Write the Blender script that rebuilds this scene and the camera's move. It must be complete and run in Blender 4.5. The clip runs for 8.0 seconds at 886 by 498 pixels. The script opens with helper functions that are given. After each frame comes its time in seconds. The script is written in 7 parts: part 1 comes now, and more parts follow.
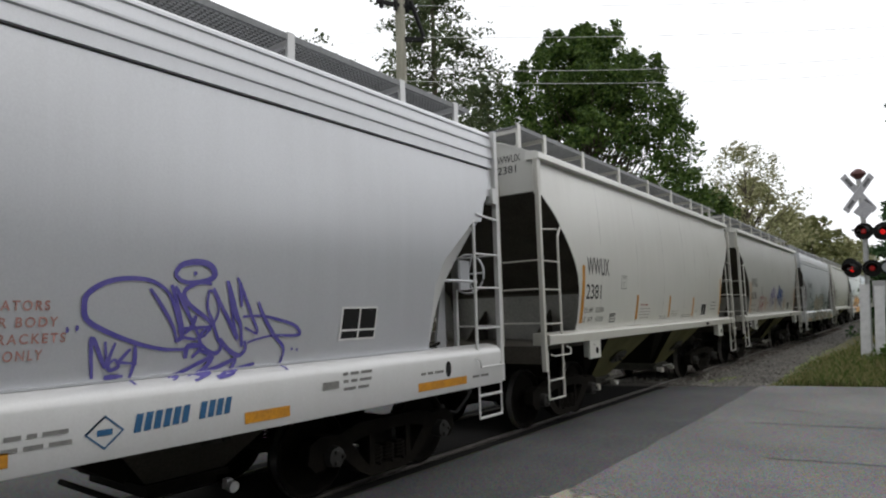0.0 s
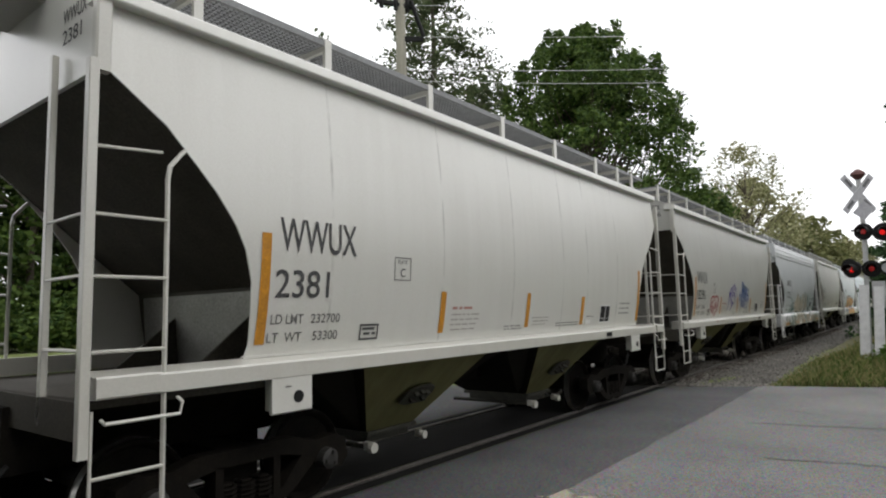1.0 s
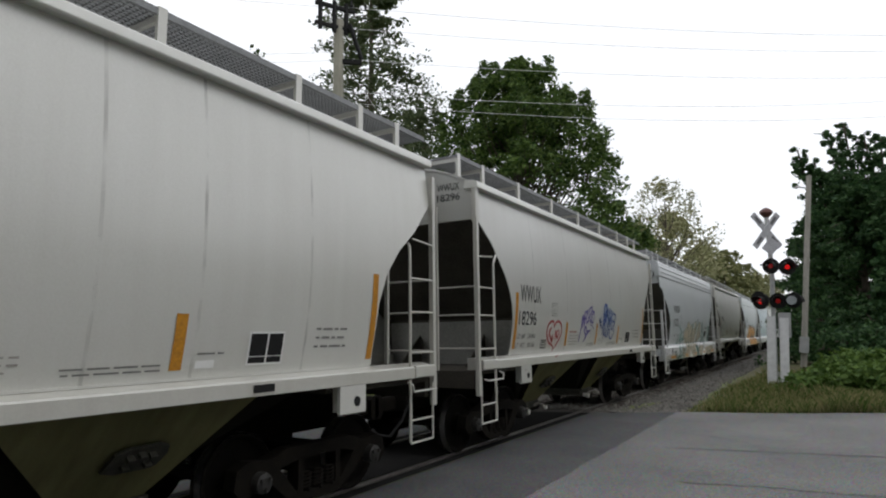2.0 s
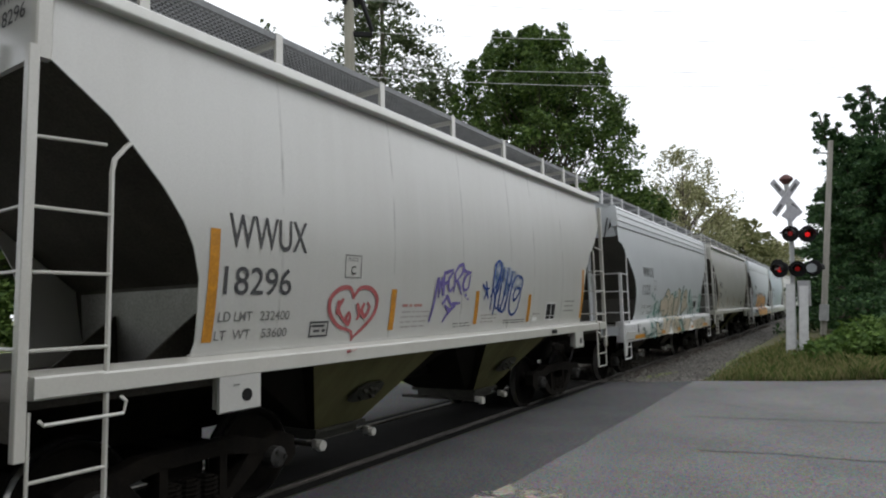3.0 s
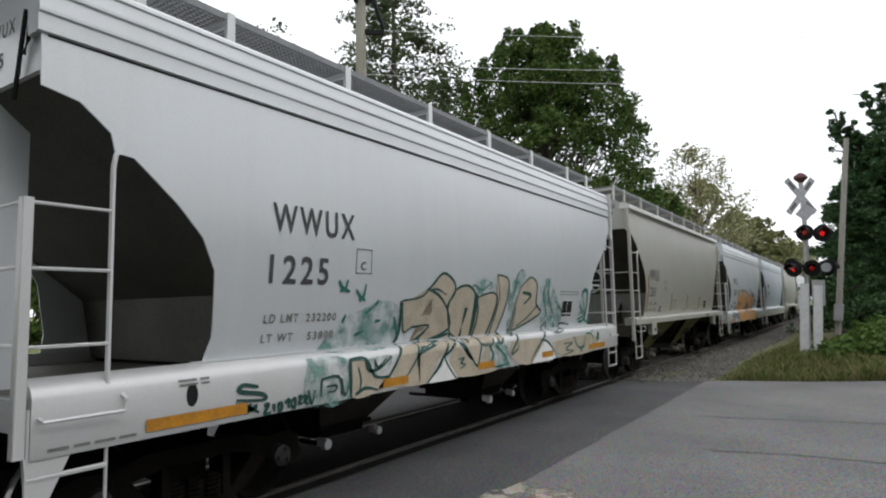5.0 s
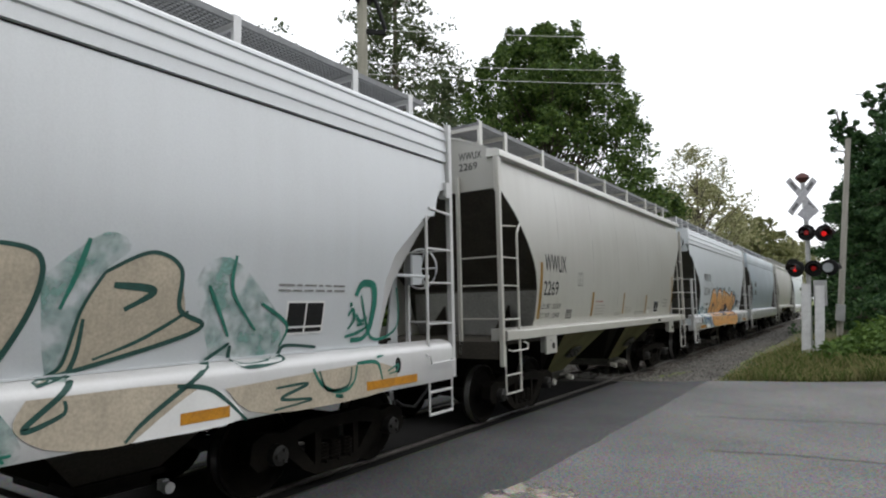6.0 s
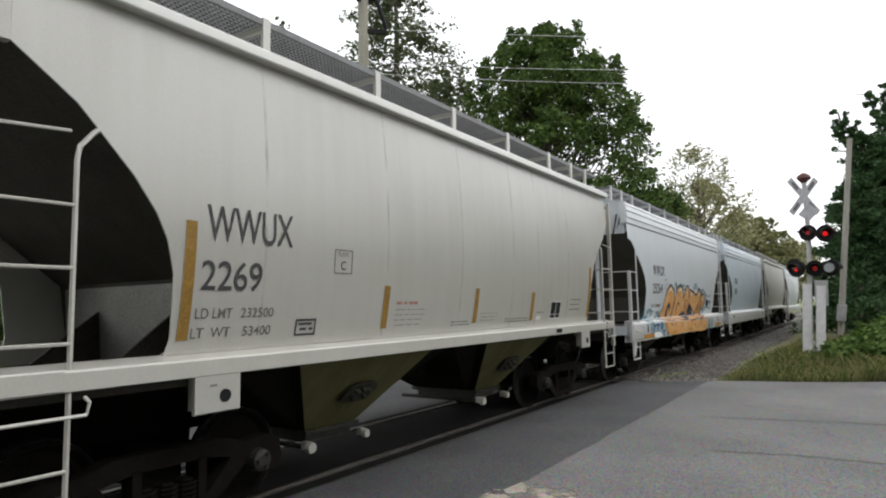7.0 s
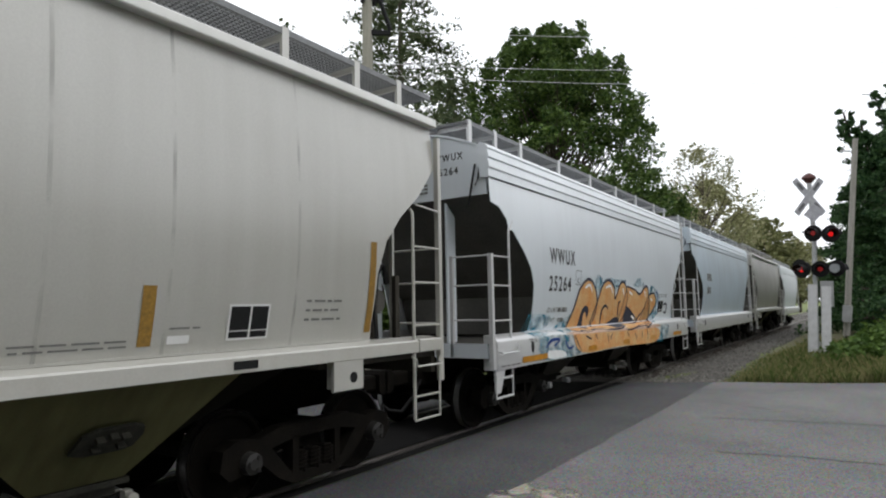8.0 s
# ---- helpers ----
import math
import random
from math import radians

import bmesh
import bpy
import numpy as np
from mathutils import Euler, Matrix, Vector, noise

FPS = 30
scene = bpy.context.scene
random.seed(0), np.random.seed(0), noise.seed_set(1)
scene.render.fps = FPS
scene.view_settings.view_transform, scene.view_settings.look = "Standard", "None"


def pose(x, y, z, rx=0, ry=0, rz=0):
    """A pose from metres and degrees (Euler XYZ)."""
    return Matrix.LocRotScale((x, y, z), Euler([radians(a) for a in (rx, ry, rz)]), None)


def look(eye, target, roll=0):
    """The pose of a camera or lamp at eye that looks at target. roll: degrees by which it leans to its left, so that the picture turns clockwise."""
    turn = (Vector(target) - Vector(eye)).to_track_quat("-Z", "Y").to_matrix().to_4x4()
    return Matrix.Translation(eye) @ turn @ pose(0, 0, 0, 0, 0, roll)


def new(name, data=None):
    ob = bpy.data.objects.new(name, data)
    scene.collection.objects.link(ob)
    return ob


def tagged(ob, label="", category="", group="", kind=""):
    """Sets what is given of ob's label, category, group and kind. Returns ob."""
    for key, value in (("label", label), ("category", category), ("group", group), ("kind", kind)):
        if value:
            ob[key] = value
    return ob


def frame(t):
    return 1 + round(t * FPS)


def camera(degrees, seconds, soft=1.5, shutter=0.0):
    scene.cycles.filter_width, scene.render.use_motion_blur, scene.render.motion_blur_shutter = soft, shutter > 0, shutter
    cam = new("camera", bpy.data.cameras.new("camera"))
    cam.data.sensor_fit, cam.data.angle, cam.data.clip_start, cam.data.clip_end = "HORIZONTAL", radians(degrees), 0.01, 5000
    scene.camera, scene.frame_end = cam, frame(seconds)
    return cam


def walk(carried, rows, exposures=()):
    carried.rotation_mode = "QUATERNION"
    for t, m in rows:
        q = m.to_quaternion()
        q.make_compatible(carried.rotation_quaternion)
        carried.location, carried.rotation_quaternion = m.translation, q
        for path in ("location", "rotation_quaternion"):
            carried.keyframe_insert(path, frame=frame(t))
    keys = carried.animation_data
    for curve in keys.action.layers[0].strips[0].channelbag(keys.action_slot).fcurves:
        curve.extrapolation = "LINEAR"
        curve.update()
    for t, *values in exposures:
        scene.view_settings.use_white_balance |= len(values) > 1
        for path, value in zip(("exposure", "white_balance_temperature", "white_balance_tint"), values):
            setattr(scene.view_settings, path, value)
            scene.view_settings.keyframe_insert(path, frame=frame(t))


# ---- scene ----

# ---------------------------------------------------------------- camera
EYE = 1.89
cam = camera(71.3, 8.0, soft=2.1)
TURNS = [(0, 37.62, 5.94, 1.62), (0.5, 37.61, 5.94, 1.57), (1.0, 37.58, 5.92, 1.53), (1.3, 37.25, 6.75, 1.2),
         (1.5, 36.74, 7.45, 0.9), (1.7, 34.75, 7.9, 0.8), (1.9, 31.9, 8.05, 0.72), (2.0, 31.15, 8.03, 0.72),
         (2.2, 31.55, 7.9, 0.8), (2.75, 32.4, 6.3, 1.3), (3.3, 32.95, 5.25, 1.6), (3.5, 33.12, 5.44, 1.6),
         (4.0, 33.09, 5.45, 1.52), (4.5, 33.37, 5.40, 1.38), (5.0, 33.63, 5.41, 1.23), (5.75, 33.72, 5.40, 1.18),
         (6.5, 33.79, 5.40, 1.13), (7.0, 33.82, 5.36, 1.08), (7.5, 34.19, 5.45, 1.1), (8.0, 34.19, 5.44, 1.08)]
walk(cam, [(t, pose(0, 0, EYE, 90 + p, r, y)) for t, y, p, r in TURNS],
     exposures=[(0, -0.05, 6510, 10), (0.5, 0.09, 6550, 10), (1.0, 0.25, 6590, 10), (1.5, -0.01, 6450, 10), (2.0, -0.18, 6400, 10), (2.3, -0.16, 6390, 10), (3.3, 0.09, 6330, 10), (3.5, 0.13, 6330, 10),
                (4.0, 0.15, 6330, 10), (4.5, 0.17, 6310, 10), (5.0, 0.09, 6390, 10), (6.5, 0.29, 6450, 10), (7.0, 0.31, 6530, 10), (7.5, 0.14, 6450, 10), (8.0, 0.12, 6390, 10)])

# ---------------------------------------------------------------- light: bright overcast
world = bpy.data.worlds.new("overcast")
scene.world = world
world.use_nodes = True
wn, wl = world.node_tree.nodes, world.node_tree.links
bg = wn["Background"]
sky = wn.new("ShaderNodeTexSky")
sky.sky_type, sky.sun_disc = "NISHITA", False
sky.sun_elevation, sky.sun_rotation = radians(48), radians(-75)
sky.air_density, sky.dust_density = 1.0, 4.0
cloud = wn.new("ShaderNodeMix")
cloud.data_type = "RGBA"
cloud.inputs[0].default_value = 0.9
cloud.inputs[7].default_value = (15.4, 15.6, 16.0, 1)
wl.new(sky.outputs[0], cloud.inputs[6])
wl.new(cloud.outputs[2], bg.inputs[0])
bg.inputs[1].default_value = 0.086
sun = new("sun", bpy.data.lights.new("sun", "SUN"))
sun.data.energy, sun.data.angle, sun.data.color = 0.68, radians(25), (1, 0.97, 0.93)
sun.matrix_world = look((12, 3, 14), (0, 4, 0))

# ---------------------------------------------------------------- materials
def shader(name, colour, rough=0.6, metal=0.0, vary=0.12, scale=3.0, fine=40.0, bump=0.15, tint=None, spread=0.5, coat=0.0, stretch=(1, 1, 1), per_piece=0.0):
    """Paint, stone or wood: a base colour with stains at one scale and grain at another."""
    m = bpy.data.materials.new(name)
    m.use_nodes = True
    n, l = m.node_tree.nodes, m.node_tree.links
    b = n["Principled BSDF"]
    b.inputs["Roughness"].default_value, b.inputs["Metallic"].default_value = rough, metal
    b.inputs["Coat Weight"].default_value = coat
    co = n.new("ShaderNodeTexCoord")
    mp = n.new("ShaderNodeMapping")
    mp.inputs["Scale"].default_value = stretch
    l.new(co.outputs["Object"], mp.inputs[0])
    big, small = n.new("ShaderNodeTexNoise"), n.new("ShaderNodeTexNoise")
    big.inputs["Scale"].default_value, small.inputs["Scale"].default_value = scale, fine
    big.inputs["Detail"].default_value = small.inputs["Detail"].default_value = 5
    for tex in (big, small):
        l.new(mp.outputs[0], tex.inputs["Vector"])
    ramp = n.new("ShaderNodeValToRGB")
    dark = tint or tuple(c * (1 - 2.2 * vary) for c in colour)
    ramp.color_ramp.elements[0].color, ramp.color_ramp.elements[1].color = (*dark, 1), (*colour, 1)
    ramp.color_ramp.elements[0].position, ramp.color_ramp.elements[1].position = 0.5 - spread / 2, 0.5 + spread / 2
    l.new(big.outputs[0], ramp.inputs[0])
    mix = n.new("ShaderNodeMix")
    mix.data_type, mix.blend_type = "RGBA", "OVERLAY"
    mix.inputs[0].default_value = min(1, vary * 3)
    l.new(ramp.outputs[0], mix.inputs[6])
    l.new(small.outputs[0], mix.inputs[7])
    last = mix.outputs[2]
    if per_piece:
        info, hsv, rng = n.new("ShaderNodeNewGeometry"), n.new("ShaderNodeHueSaturation"), n.new("ShaderNodeMapRange")
        rng.inputs[3].default_value, rng.inputs[4].default_value = 1 - per_piece, 1 + per_piece
        l.new(info.outputs["Random Per Island"], rng.inputs[0])
        l.new(rng.outputs[0], hsv.inputs["Value"])
        l.new(last, hsv.inputs["Color"])
        last = hsv.outputs[0]
    l.new(last, b.inputs["Base Color"])
    if bump:
        bp = n.new("ShaderNodeBump")
        bp.inputs["Strength"].default_value, bp.inputs["Distance"].default_value = bump, 0.01
        l.new(small.outputs[0], bp.inputs["Height"])
        l.new(bp.outputs[0], b.inputs["Normal"])
    return m


def car_paint(name, colour, grime, amount=0.5, rough=0.42, metal=0.0):
    """Freight car paint: soft dents, grime in upright streaks, fine dust."""
    m = bpy.data.materials.new(name)
    m.use_nodes = True
    n, l = m.node_tree.nodes, m.node_tree.links
    b = n["Principled BSDF"]
    b.inputs["Roughness"].default_value, b.inputs["Metallic"].default_value = rough, metal
    b.inputs["Coat Weight"].default_value, b.inputs["Coat Roughness"].default_value = 1.0, 0.3
    b.inputs["Coat IOR"].default_value, b.inputs["Specular IOR Level"].default_value = 1.9, 0.8
    co = n.new("ShaderNodeTexCoord")
    mp = n.new("ShaderNodeMapping")
    mp.inputs["Scale"].default_value = (1, 2.4, 0.16)
    l.new(co.outputs["Object"], mp.inputs[0])
    streak, cloudy, dust, dent = (n.new("ShaderNodeTexNoise") for _ in range(4))
    for tex, sc in ((streak, 2.2), (cloudy, 0.7), (dust, 60), (dent, 0.9)):
        tex.inputs["Scale"].default_value, tex.inputs["Detail"].default_value = sc, 4
        l.new((mp if tex is streak else co).outputs["Object" if tex is not streak else 0], tex.inputs["Vector"])
    dent.inputs["Detail"].default_value = 1
    mul = n.new("ShaderNodeMath")
    mul.operation = "MULTIPLY"
    l.new(streak.outputs[0], mul.inputs[0])
    l.new(cloudy.outputs[0], mul.inputs[1])
    rng = n.new("ShaderNodeMapRange")
    rng.inputs[1].default_value, rng.inputs[2].default_value = 0.18, 0.42
    rng.inputs[3].default_value, rng.inputs[4].default_value = 0.0, amount
    l.new(mul.outputs[0], rng.inputs[0])
    mix = n.new("ShaderNodeMix")
    mix.data_type = "RGBA"
    mix.inputs[6].default_value, mix.inputs[7].default_value = (*colour, 1), (*grime, 1)
    l.new(rng.outputs[0], mix.inputs[0])
    over = n.new("ShaderNodeMix")
    over.data_type, over.blend_type = "RGBA", "OVERLAY"
    over.inputs[0].default_value = 0.12
    l.new(mix.outputs[2], over.inputs[6])
    l.new(dust.outputs[0], over.inputs[7])
    l.new(over.outputs[2], b.inputs["Base Color"])
    rr = n.new("ShaderNodeMapRange")
    rr.inputs[3].default_value, rr.inputs[4].default_value = rough - 0.08, rough + 0.2
    l.new(cloudy.outputs[0], rr.inputs[0])
    l.new(rr.outputs[0], b.inputs["Roughness"])
    bp = n.new("ShaderNodeBump")
    bp.inputs["Strength"].default_value, bp.inputs["Distance"].default_value = 0.35, 0.03
    l.new(dent.outputs[0], bp.inputs["Height"])
    l.new(bp.outputs[0], b.inputs["Normal"])
    return m


TAN = car_paint("tan_paint", (0.45, 0.447, 0.413), (0.35, 0.337, 0.30), 0.3)
TAN_PALE = car_paint("pale_tan_paint", (0.56, 0.555, 0.51), (0.44, 0.427, 0.38), 0.3)
TAN_DULL = car_paint("dull_tan_paint", (0.44, 0.433, 0.388), (0.31, 0.297, 0.25), 0.35)
TAN_WORN = car_paint("worn_tan_paint", (0.46, 0.445, 0.40), (0.26, 0.235, 0.19), 0.6)
SILVER = car_paint("silver_paint", (0.50, 0.51, 0.535), (0.41, 0.415, 0.43), 0.3, 0.3, 0.25)
WHITE = car_paint("white_paint", (0.54, 0.565, 0.58), (0.42, 0.425, 0.42), 0.2)
WHITE_BRIGHT = car_paint("bright_white_paint", (0.70, 0.745, 0.775), (0.5, 0.52, 0.53), 0.2)
BLUISH = car_paint("pale_blue_paint", (0.58, 0.68, 0.76), (0.38, 0.40, 0.42), 0.45)
SILL_WHITE = car_paint("white_sill_paint", (0.56, 0.56, 0.555), (0.46, 0.45, 0.42), 0.35)
SILL_TAN = car_paint("pale_tan_sill_paint", (0.49, 0.48, 0.43), (0.36, 0.34, 0.29), 0.4)
# Olive grime on tan, darkened further for the shade of the down-facing bays.
BAY = car_paint("grimy_shaded_olive_tan", (0.165, 0.157, 0.075), (0.085, 0.079, 0.038), 0.7, 0.75)
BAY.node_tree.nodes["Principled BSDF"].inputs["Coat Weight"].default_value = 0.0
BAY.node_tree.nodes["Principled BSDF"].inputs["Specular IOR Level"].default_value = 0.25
PLATE = shader("access_plate_grime", (0.05, 0.048, 0.034), 0.7, vary=0.25, scale=9)
# Roof edge lighter than the sides: caught skylight is put into the paint.
EAVE = car_paint("skylit_roof_edge_paint", (0.66, 0.655, 0.61), (0.48, 0.46, 0.41), 0.35)
# Dark end-sheet colour: the shade of the open car end is put in.
SLOPE = shader("slope_sheet_shade", (0.075, 0.068, 0.056), 0.6, vary=0.2, scale=1.5, bump=0.1)
FOOT = shader("pale_foot_sheet", (0.27, 0.265, 0.245), 0.38, 0.15, vary=0.2, scale=1.3, bump=0.08)
# End sheets of the white cars, their shade likewise part of the base colour.
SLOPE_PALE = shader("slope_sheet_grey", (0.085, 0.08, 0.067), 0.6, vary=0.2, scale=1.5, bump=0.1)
GALV = shader("galvanised_grating", (0.24, 0.245, 0.25), 0.55, 0.3, vary=0.1, scale=8, bump=0)
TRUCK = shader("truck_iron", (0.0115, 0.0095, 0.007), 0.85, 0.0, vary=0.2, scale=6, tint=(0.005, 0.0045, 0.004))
STEEL = shader("worn_wheel_steel", (0.45, 0.44, 0.43), 0.3, 0.9, vary=0.1, scale=5, bump=0)
BLACK = shader("black_fitting", (0.02, 0.02, 0.02), 0.6, vary=0.1, bump=0)
INK = shader("black_lettering", (0.03, 0.03, 0.033), 0.6, vary=0.12, scale=14, tint=(0.07, 0.07, 0.07), bump=0)
FADED = shader("faded_lettering", (0.13, 0.13, 0.125), 0.65, vary=0.12, scale=14, tint=(0.22, 0.215, 0.2), bump=0)
RED_INK = shader("red_lettering", (0.36, 0.15, 0.125), 0.6, vary=0.12, scale=14, tint=(0.4, 0.25, 0.22), bump=0)
BLUE_INK = shader("blue_lettering", (0.02, 0.1, 0.22), 0.5, vary=0.1, scale=10, bump=0)
ORANGE = shader("amber_reflective_strip", (0.55, 0.24, 0.012), 0.35, vary=0.12, scale=10, tint=(0.36, 0.16, 0.02), bump=0)
OCHRE = shader("faded_ochre_strip", (0.34, 0.19, 0.03), 0.4, vary=0.15, scale=10, tint=(0.22, 0.13, 0.03), bump=0)
FAINT = shader("worn_off_stencil", (0.30, 0.275, 0.25), 0.65, vary=0.12, scale=14, tint=(0.36, 0.34, 0.31), bump=0)
LABEL_WHITE = shader("white_label", (0.8, 0.8, 0.78), 0.5, vary=0.06, bump=0)
SPRAY_BLUE = shader("dark_blue_spray", (0.07, 0.06, 0.3), 0.6, vary=0.15, scale=7, tint=(0.13, 0.11, 0.35), bump=0)
SPRAY_MIST = shader("misty_blue_spray", (0.05, 0.16, 0.42), 0.6, vary=0.2, scale=4, bump=0)
SPRAY_ROYAL = shader("royal_blue_spray", (0.01, 0.05, 0.24), 0.6, vary=0.15, scale=7, bump=0)
SPRAY_PURPLE = shader("purple_spray", (0.14, 0.11, 0.32), 0.6, vary=0.15, scale=7, bump=0)
SPRAY_RED = shader("red_spray", (0.40, 0.10, 0.10), 0.6, vary=0.15, scale=7, bump=0)
SPRAY_GREEN = shader("dark_green_spray", (0.015, 0.075, 0.06), 0.6, vary=0.15, scale=7, bump=0)
SPRAY_TEAL = shader("pale_teal_spray", (0.08, 0.24, 0.20), 0.6, vary=0.2, scale=4, tint=(0.24, 0.40, 0.36), bump=0)
SPRAY_GREEN2 = shader("bright_green_spray", (0.015, 0.17, 0.12), 0.6, vary=0.15, scale=7, bump=0)
SPRAY_SAND = shader("sand_spray", (0.50, 0.435, 0.335), 0.6, vary=0.12, scale=4, bump=0)
SPRAY_ORANGE = shader("orange_spray", (0.62, 0.25, 0.06), 0.6, vary=0.2, scale=4, tint=(0.6, 0.42, 0.2), bump=0)
SPRAY_DARK = shader("blue_black_spray", (0.03, 0.035, 0.06), 0.6, vary=0.15, scale=7, bump=0)
SPRAY_PEACH = shader("pale_peach_spray", (0.66, 0.46, 0.34), 0.6, vary=0.15, scale=5, bump=0)
SPRAY_CYAN = shader("cyan_spray", (0.03, 0.28, 0.40), 0.6, vary=0.2, scale=4, bump=0)
for mist in (SPRAY_TEAL, SPRAY_CYAN, SPRAY_MIST):
    mn, ml = mist.node_tree.nodes, mist.node_tree.links
    fleck, cover = mn.new("ShaderNodeTexNoise"), mn.new("ShaderNodeMapRange")
    where = mn.new("ShaderNodeTexCoord")
    fleck.inputs["Scale"].default_value, fleck.inputs["Detail"].default_value = 5.0, 6
    cover.inputs[1].default_value, cover.inputs[2].default_value = 0.37, 0.78
    ml.new(where.outputs["Object"], fleck.inputs["Vector"])
    ml.new(fleck.outputs[0], cover.inputs[0])
    ml.new(cover.outputs[0], mn["Principled BSDF"].inputs["Alpha"])
SIGN_WHITE = shader("weathered_white_sign", (0.7, 0.7, 0.7), 0.5, vary=0.12, scale=6, bump=0)
MAST = shader("aluminium_mast", (0.5, 0.5, 0.5), 0.45, 0.6, vary=0.1, scale=5, bump=0)
POST_WOOD = shader("weathered_grey_wood", (0.36, 0.34, 0.3), 0.85, vary=0.18, scale=3, fine=30, stretch=(6, 6, 0.5))
POLE_WOOD = shader("pale_utility_pole_wood", (0.36, 0.345, 0.28), 0.85, vary=0.18, scale=2, fine=30, stretch=(6, 6, 0.5))
BARK = shader("bark", (0.1, 0.08, 0.06), 0.9, vary=0.25, scale=5, fine=25, bump=0.6, stretch=(3, 3, 0.7))
RAIL = shader("rail_steel", (0.30, 0.28, 0.26), 0.35, 0.8, vary=0.15, scale=6, bump=0)
RAIL_RUST = shader("rusty_rail_web", (0.1, 0.06, 0.04), 0.85, vary=0.2, scale=6)
TIE = shader("creosoted_tie", (0.07, 0.055, 0.045), 0.9, vary=0.2, scale=4)
RUBBER = shader("crossing_panel", (0.015, 0.0145, 0.014), 0.8, vary=0.2, scale=5, fine=60)
STONE = shader("ballast_stone", (0.2, 0.19, 0.17), 0.9, vary=0.2, scale=2, per_piece=0.35)
for dusty in (TRUCK, RUBBER, TIE):
    dusty.node_tree.nodes["Principled BSDF"].inputs["Specular IOR Level"].default_value = 0.2
GRAVEL = shader("gravel_bed", (0.125, 0.115, 0.1), 0.95, vary=0.25, scale=0.8, fine=45, bump=0.8)


def glow(name, colour, strength):
    m = bpy.data.materials.new(name)
    m.use_nodes = True
    b = m.node_tree.nodes["Principled BSDF"]
    b.inputs["Base Color"].default_value = (*colour, 1)
    b.inputs["Emission Color"].default_value = (*colour, 1)
    b.inputs["Emission Strength"].default_value = strength
    b.inputs["Roughness"].default_value = 0.25
    return m


RED_LENS = glow("red_lens", (0.35, 0.01, 0.01), 0.25)
RED_LIT = glow("lit_red_lens", (0.75, 0.015, 0.015), 0.7)


def asphalt(name, base, pale, patch):
    m = bpy.data.materials.new(name)
    m.use_nodes = True
    n, l = m.node_tree.nodes, m.node_tree.links
    b = n["Principled BSDF"]
    b.inputs["Roughness"].default_value = 0.85
    co = n.new("ShaderNodeTexCoord")
    grit, wear = n.new("ShaderNodeTexNoise"), n.new("ShaderNodeTexNoise")
    agg = n.new("ShaderNodeTexVoronoi")
    agg.inputs["Scale"].default_value = 75
    grit.inputs["Scale"].default_value, grit.inputs["Detail"].default_value = 30, 8
    wear.inputs["Scale"].default_value, wear.inputs["Detail"].default_value = patch, 6
    for tex in (grit, wear, agg):
        l.new(co.outputs["Object"], tex.inputs["Vector"])
    ramp = n.new("ShaderNodeValToRGB")
    ramp.color_ramp.elements[0].color, ramp.color_ramp.elements[1].color = (*base, 1), (*pale, 1)
    ramp.color_ramp.elements[0].position, ramp.color_ramp.elements[1].position = 0.35, 0.68
    l.new(wear.outputs[0], ramp.inputs[0])
    mix = n.new("ShaderNodeMix")
    mix.data_type, mix.blend_type = "RGBA", "OVERLAY"
    mix.inputs[0].default_value = 0.75
    l.new(ramp.outputs[0], mix.inputs[6])
    l.new(grit.outputs[0], mix.inputs[7])
    mix2 = n.new("ShaderNodeMix")
    mix2.data_type, mix2.blend_type = "RGBA", "SOFT_LIGHT"
    mix2.inputs[0].default_value = 0.85
    l.new(mix.outputs[2], mix2.inputs[6])
    l.new(agg.outputs["Color"], mix2.inputs[7])
    l.new(mix2.outputs[2], b.inputs["Base Color"])
    bp = n.new("ShaderNodeBump")
    bp.inputs["Strength"].default_value, bp.inputs["Distance"].default_value = 0.6, 0.008
    l.new(agg.outputs["Distance"], bp.inputs["Height"])
    l.new(bp.outputs[0], b.inputs["Normal"])
    return m


OLD_ASPHALT = asphalt("old_asphalt", (0.112, 0.112, 0.110), (0.158, 0.156, 0.151), 0.5)
NEW_ASPHALT = asphalt("dark_asphalt", (0.05, 0.05, 0.052), (0.070, 0.070, 0.070), 0.8)
PALE_PATCH = asphalt("pale_sandy_patch", (0.24, 0.22, 0.19), (0.36, 0.33, 0.28), 2.5)
pn, pl = PALE_PATCH.node_tree.nodes, PALE_PATCH.node_tree.links
fleck, cover, where = pn.new("ShaderNodeTexNoise"), pn.new("ShaderNodeMapRange"), pn.new("ShaderNodeTexCoord")
fleck.inputs["Scale"].default_value, fleck.inputs["Detail"].default_value = 4.0, 7
cover.inputs[1].default_value, cover.inputs[2].default_value = 0.4, 0.55
pl.new(where.outputs["Object"], fleck.inputs["Vector"])
pl.new(fleck.outputs[0], cover.inputs[0])
pl.new(cover.outputs[0], pn["Principled BSDF"].inputs["Alpha"])


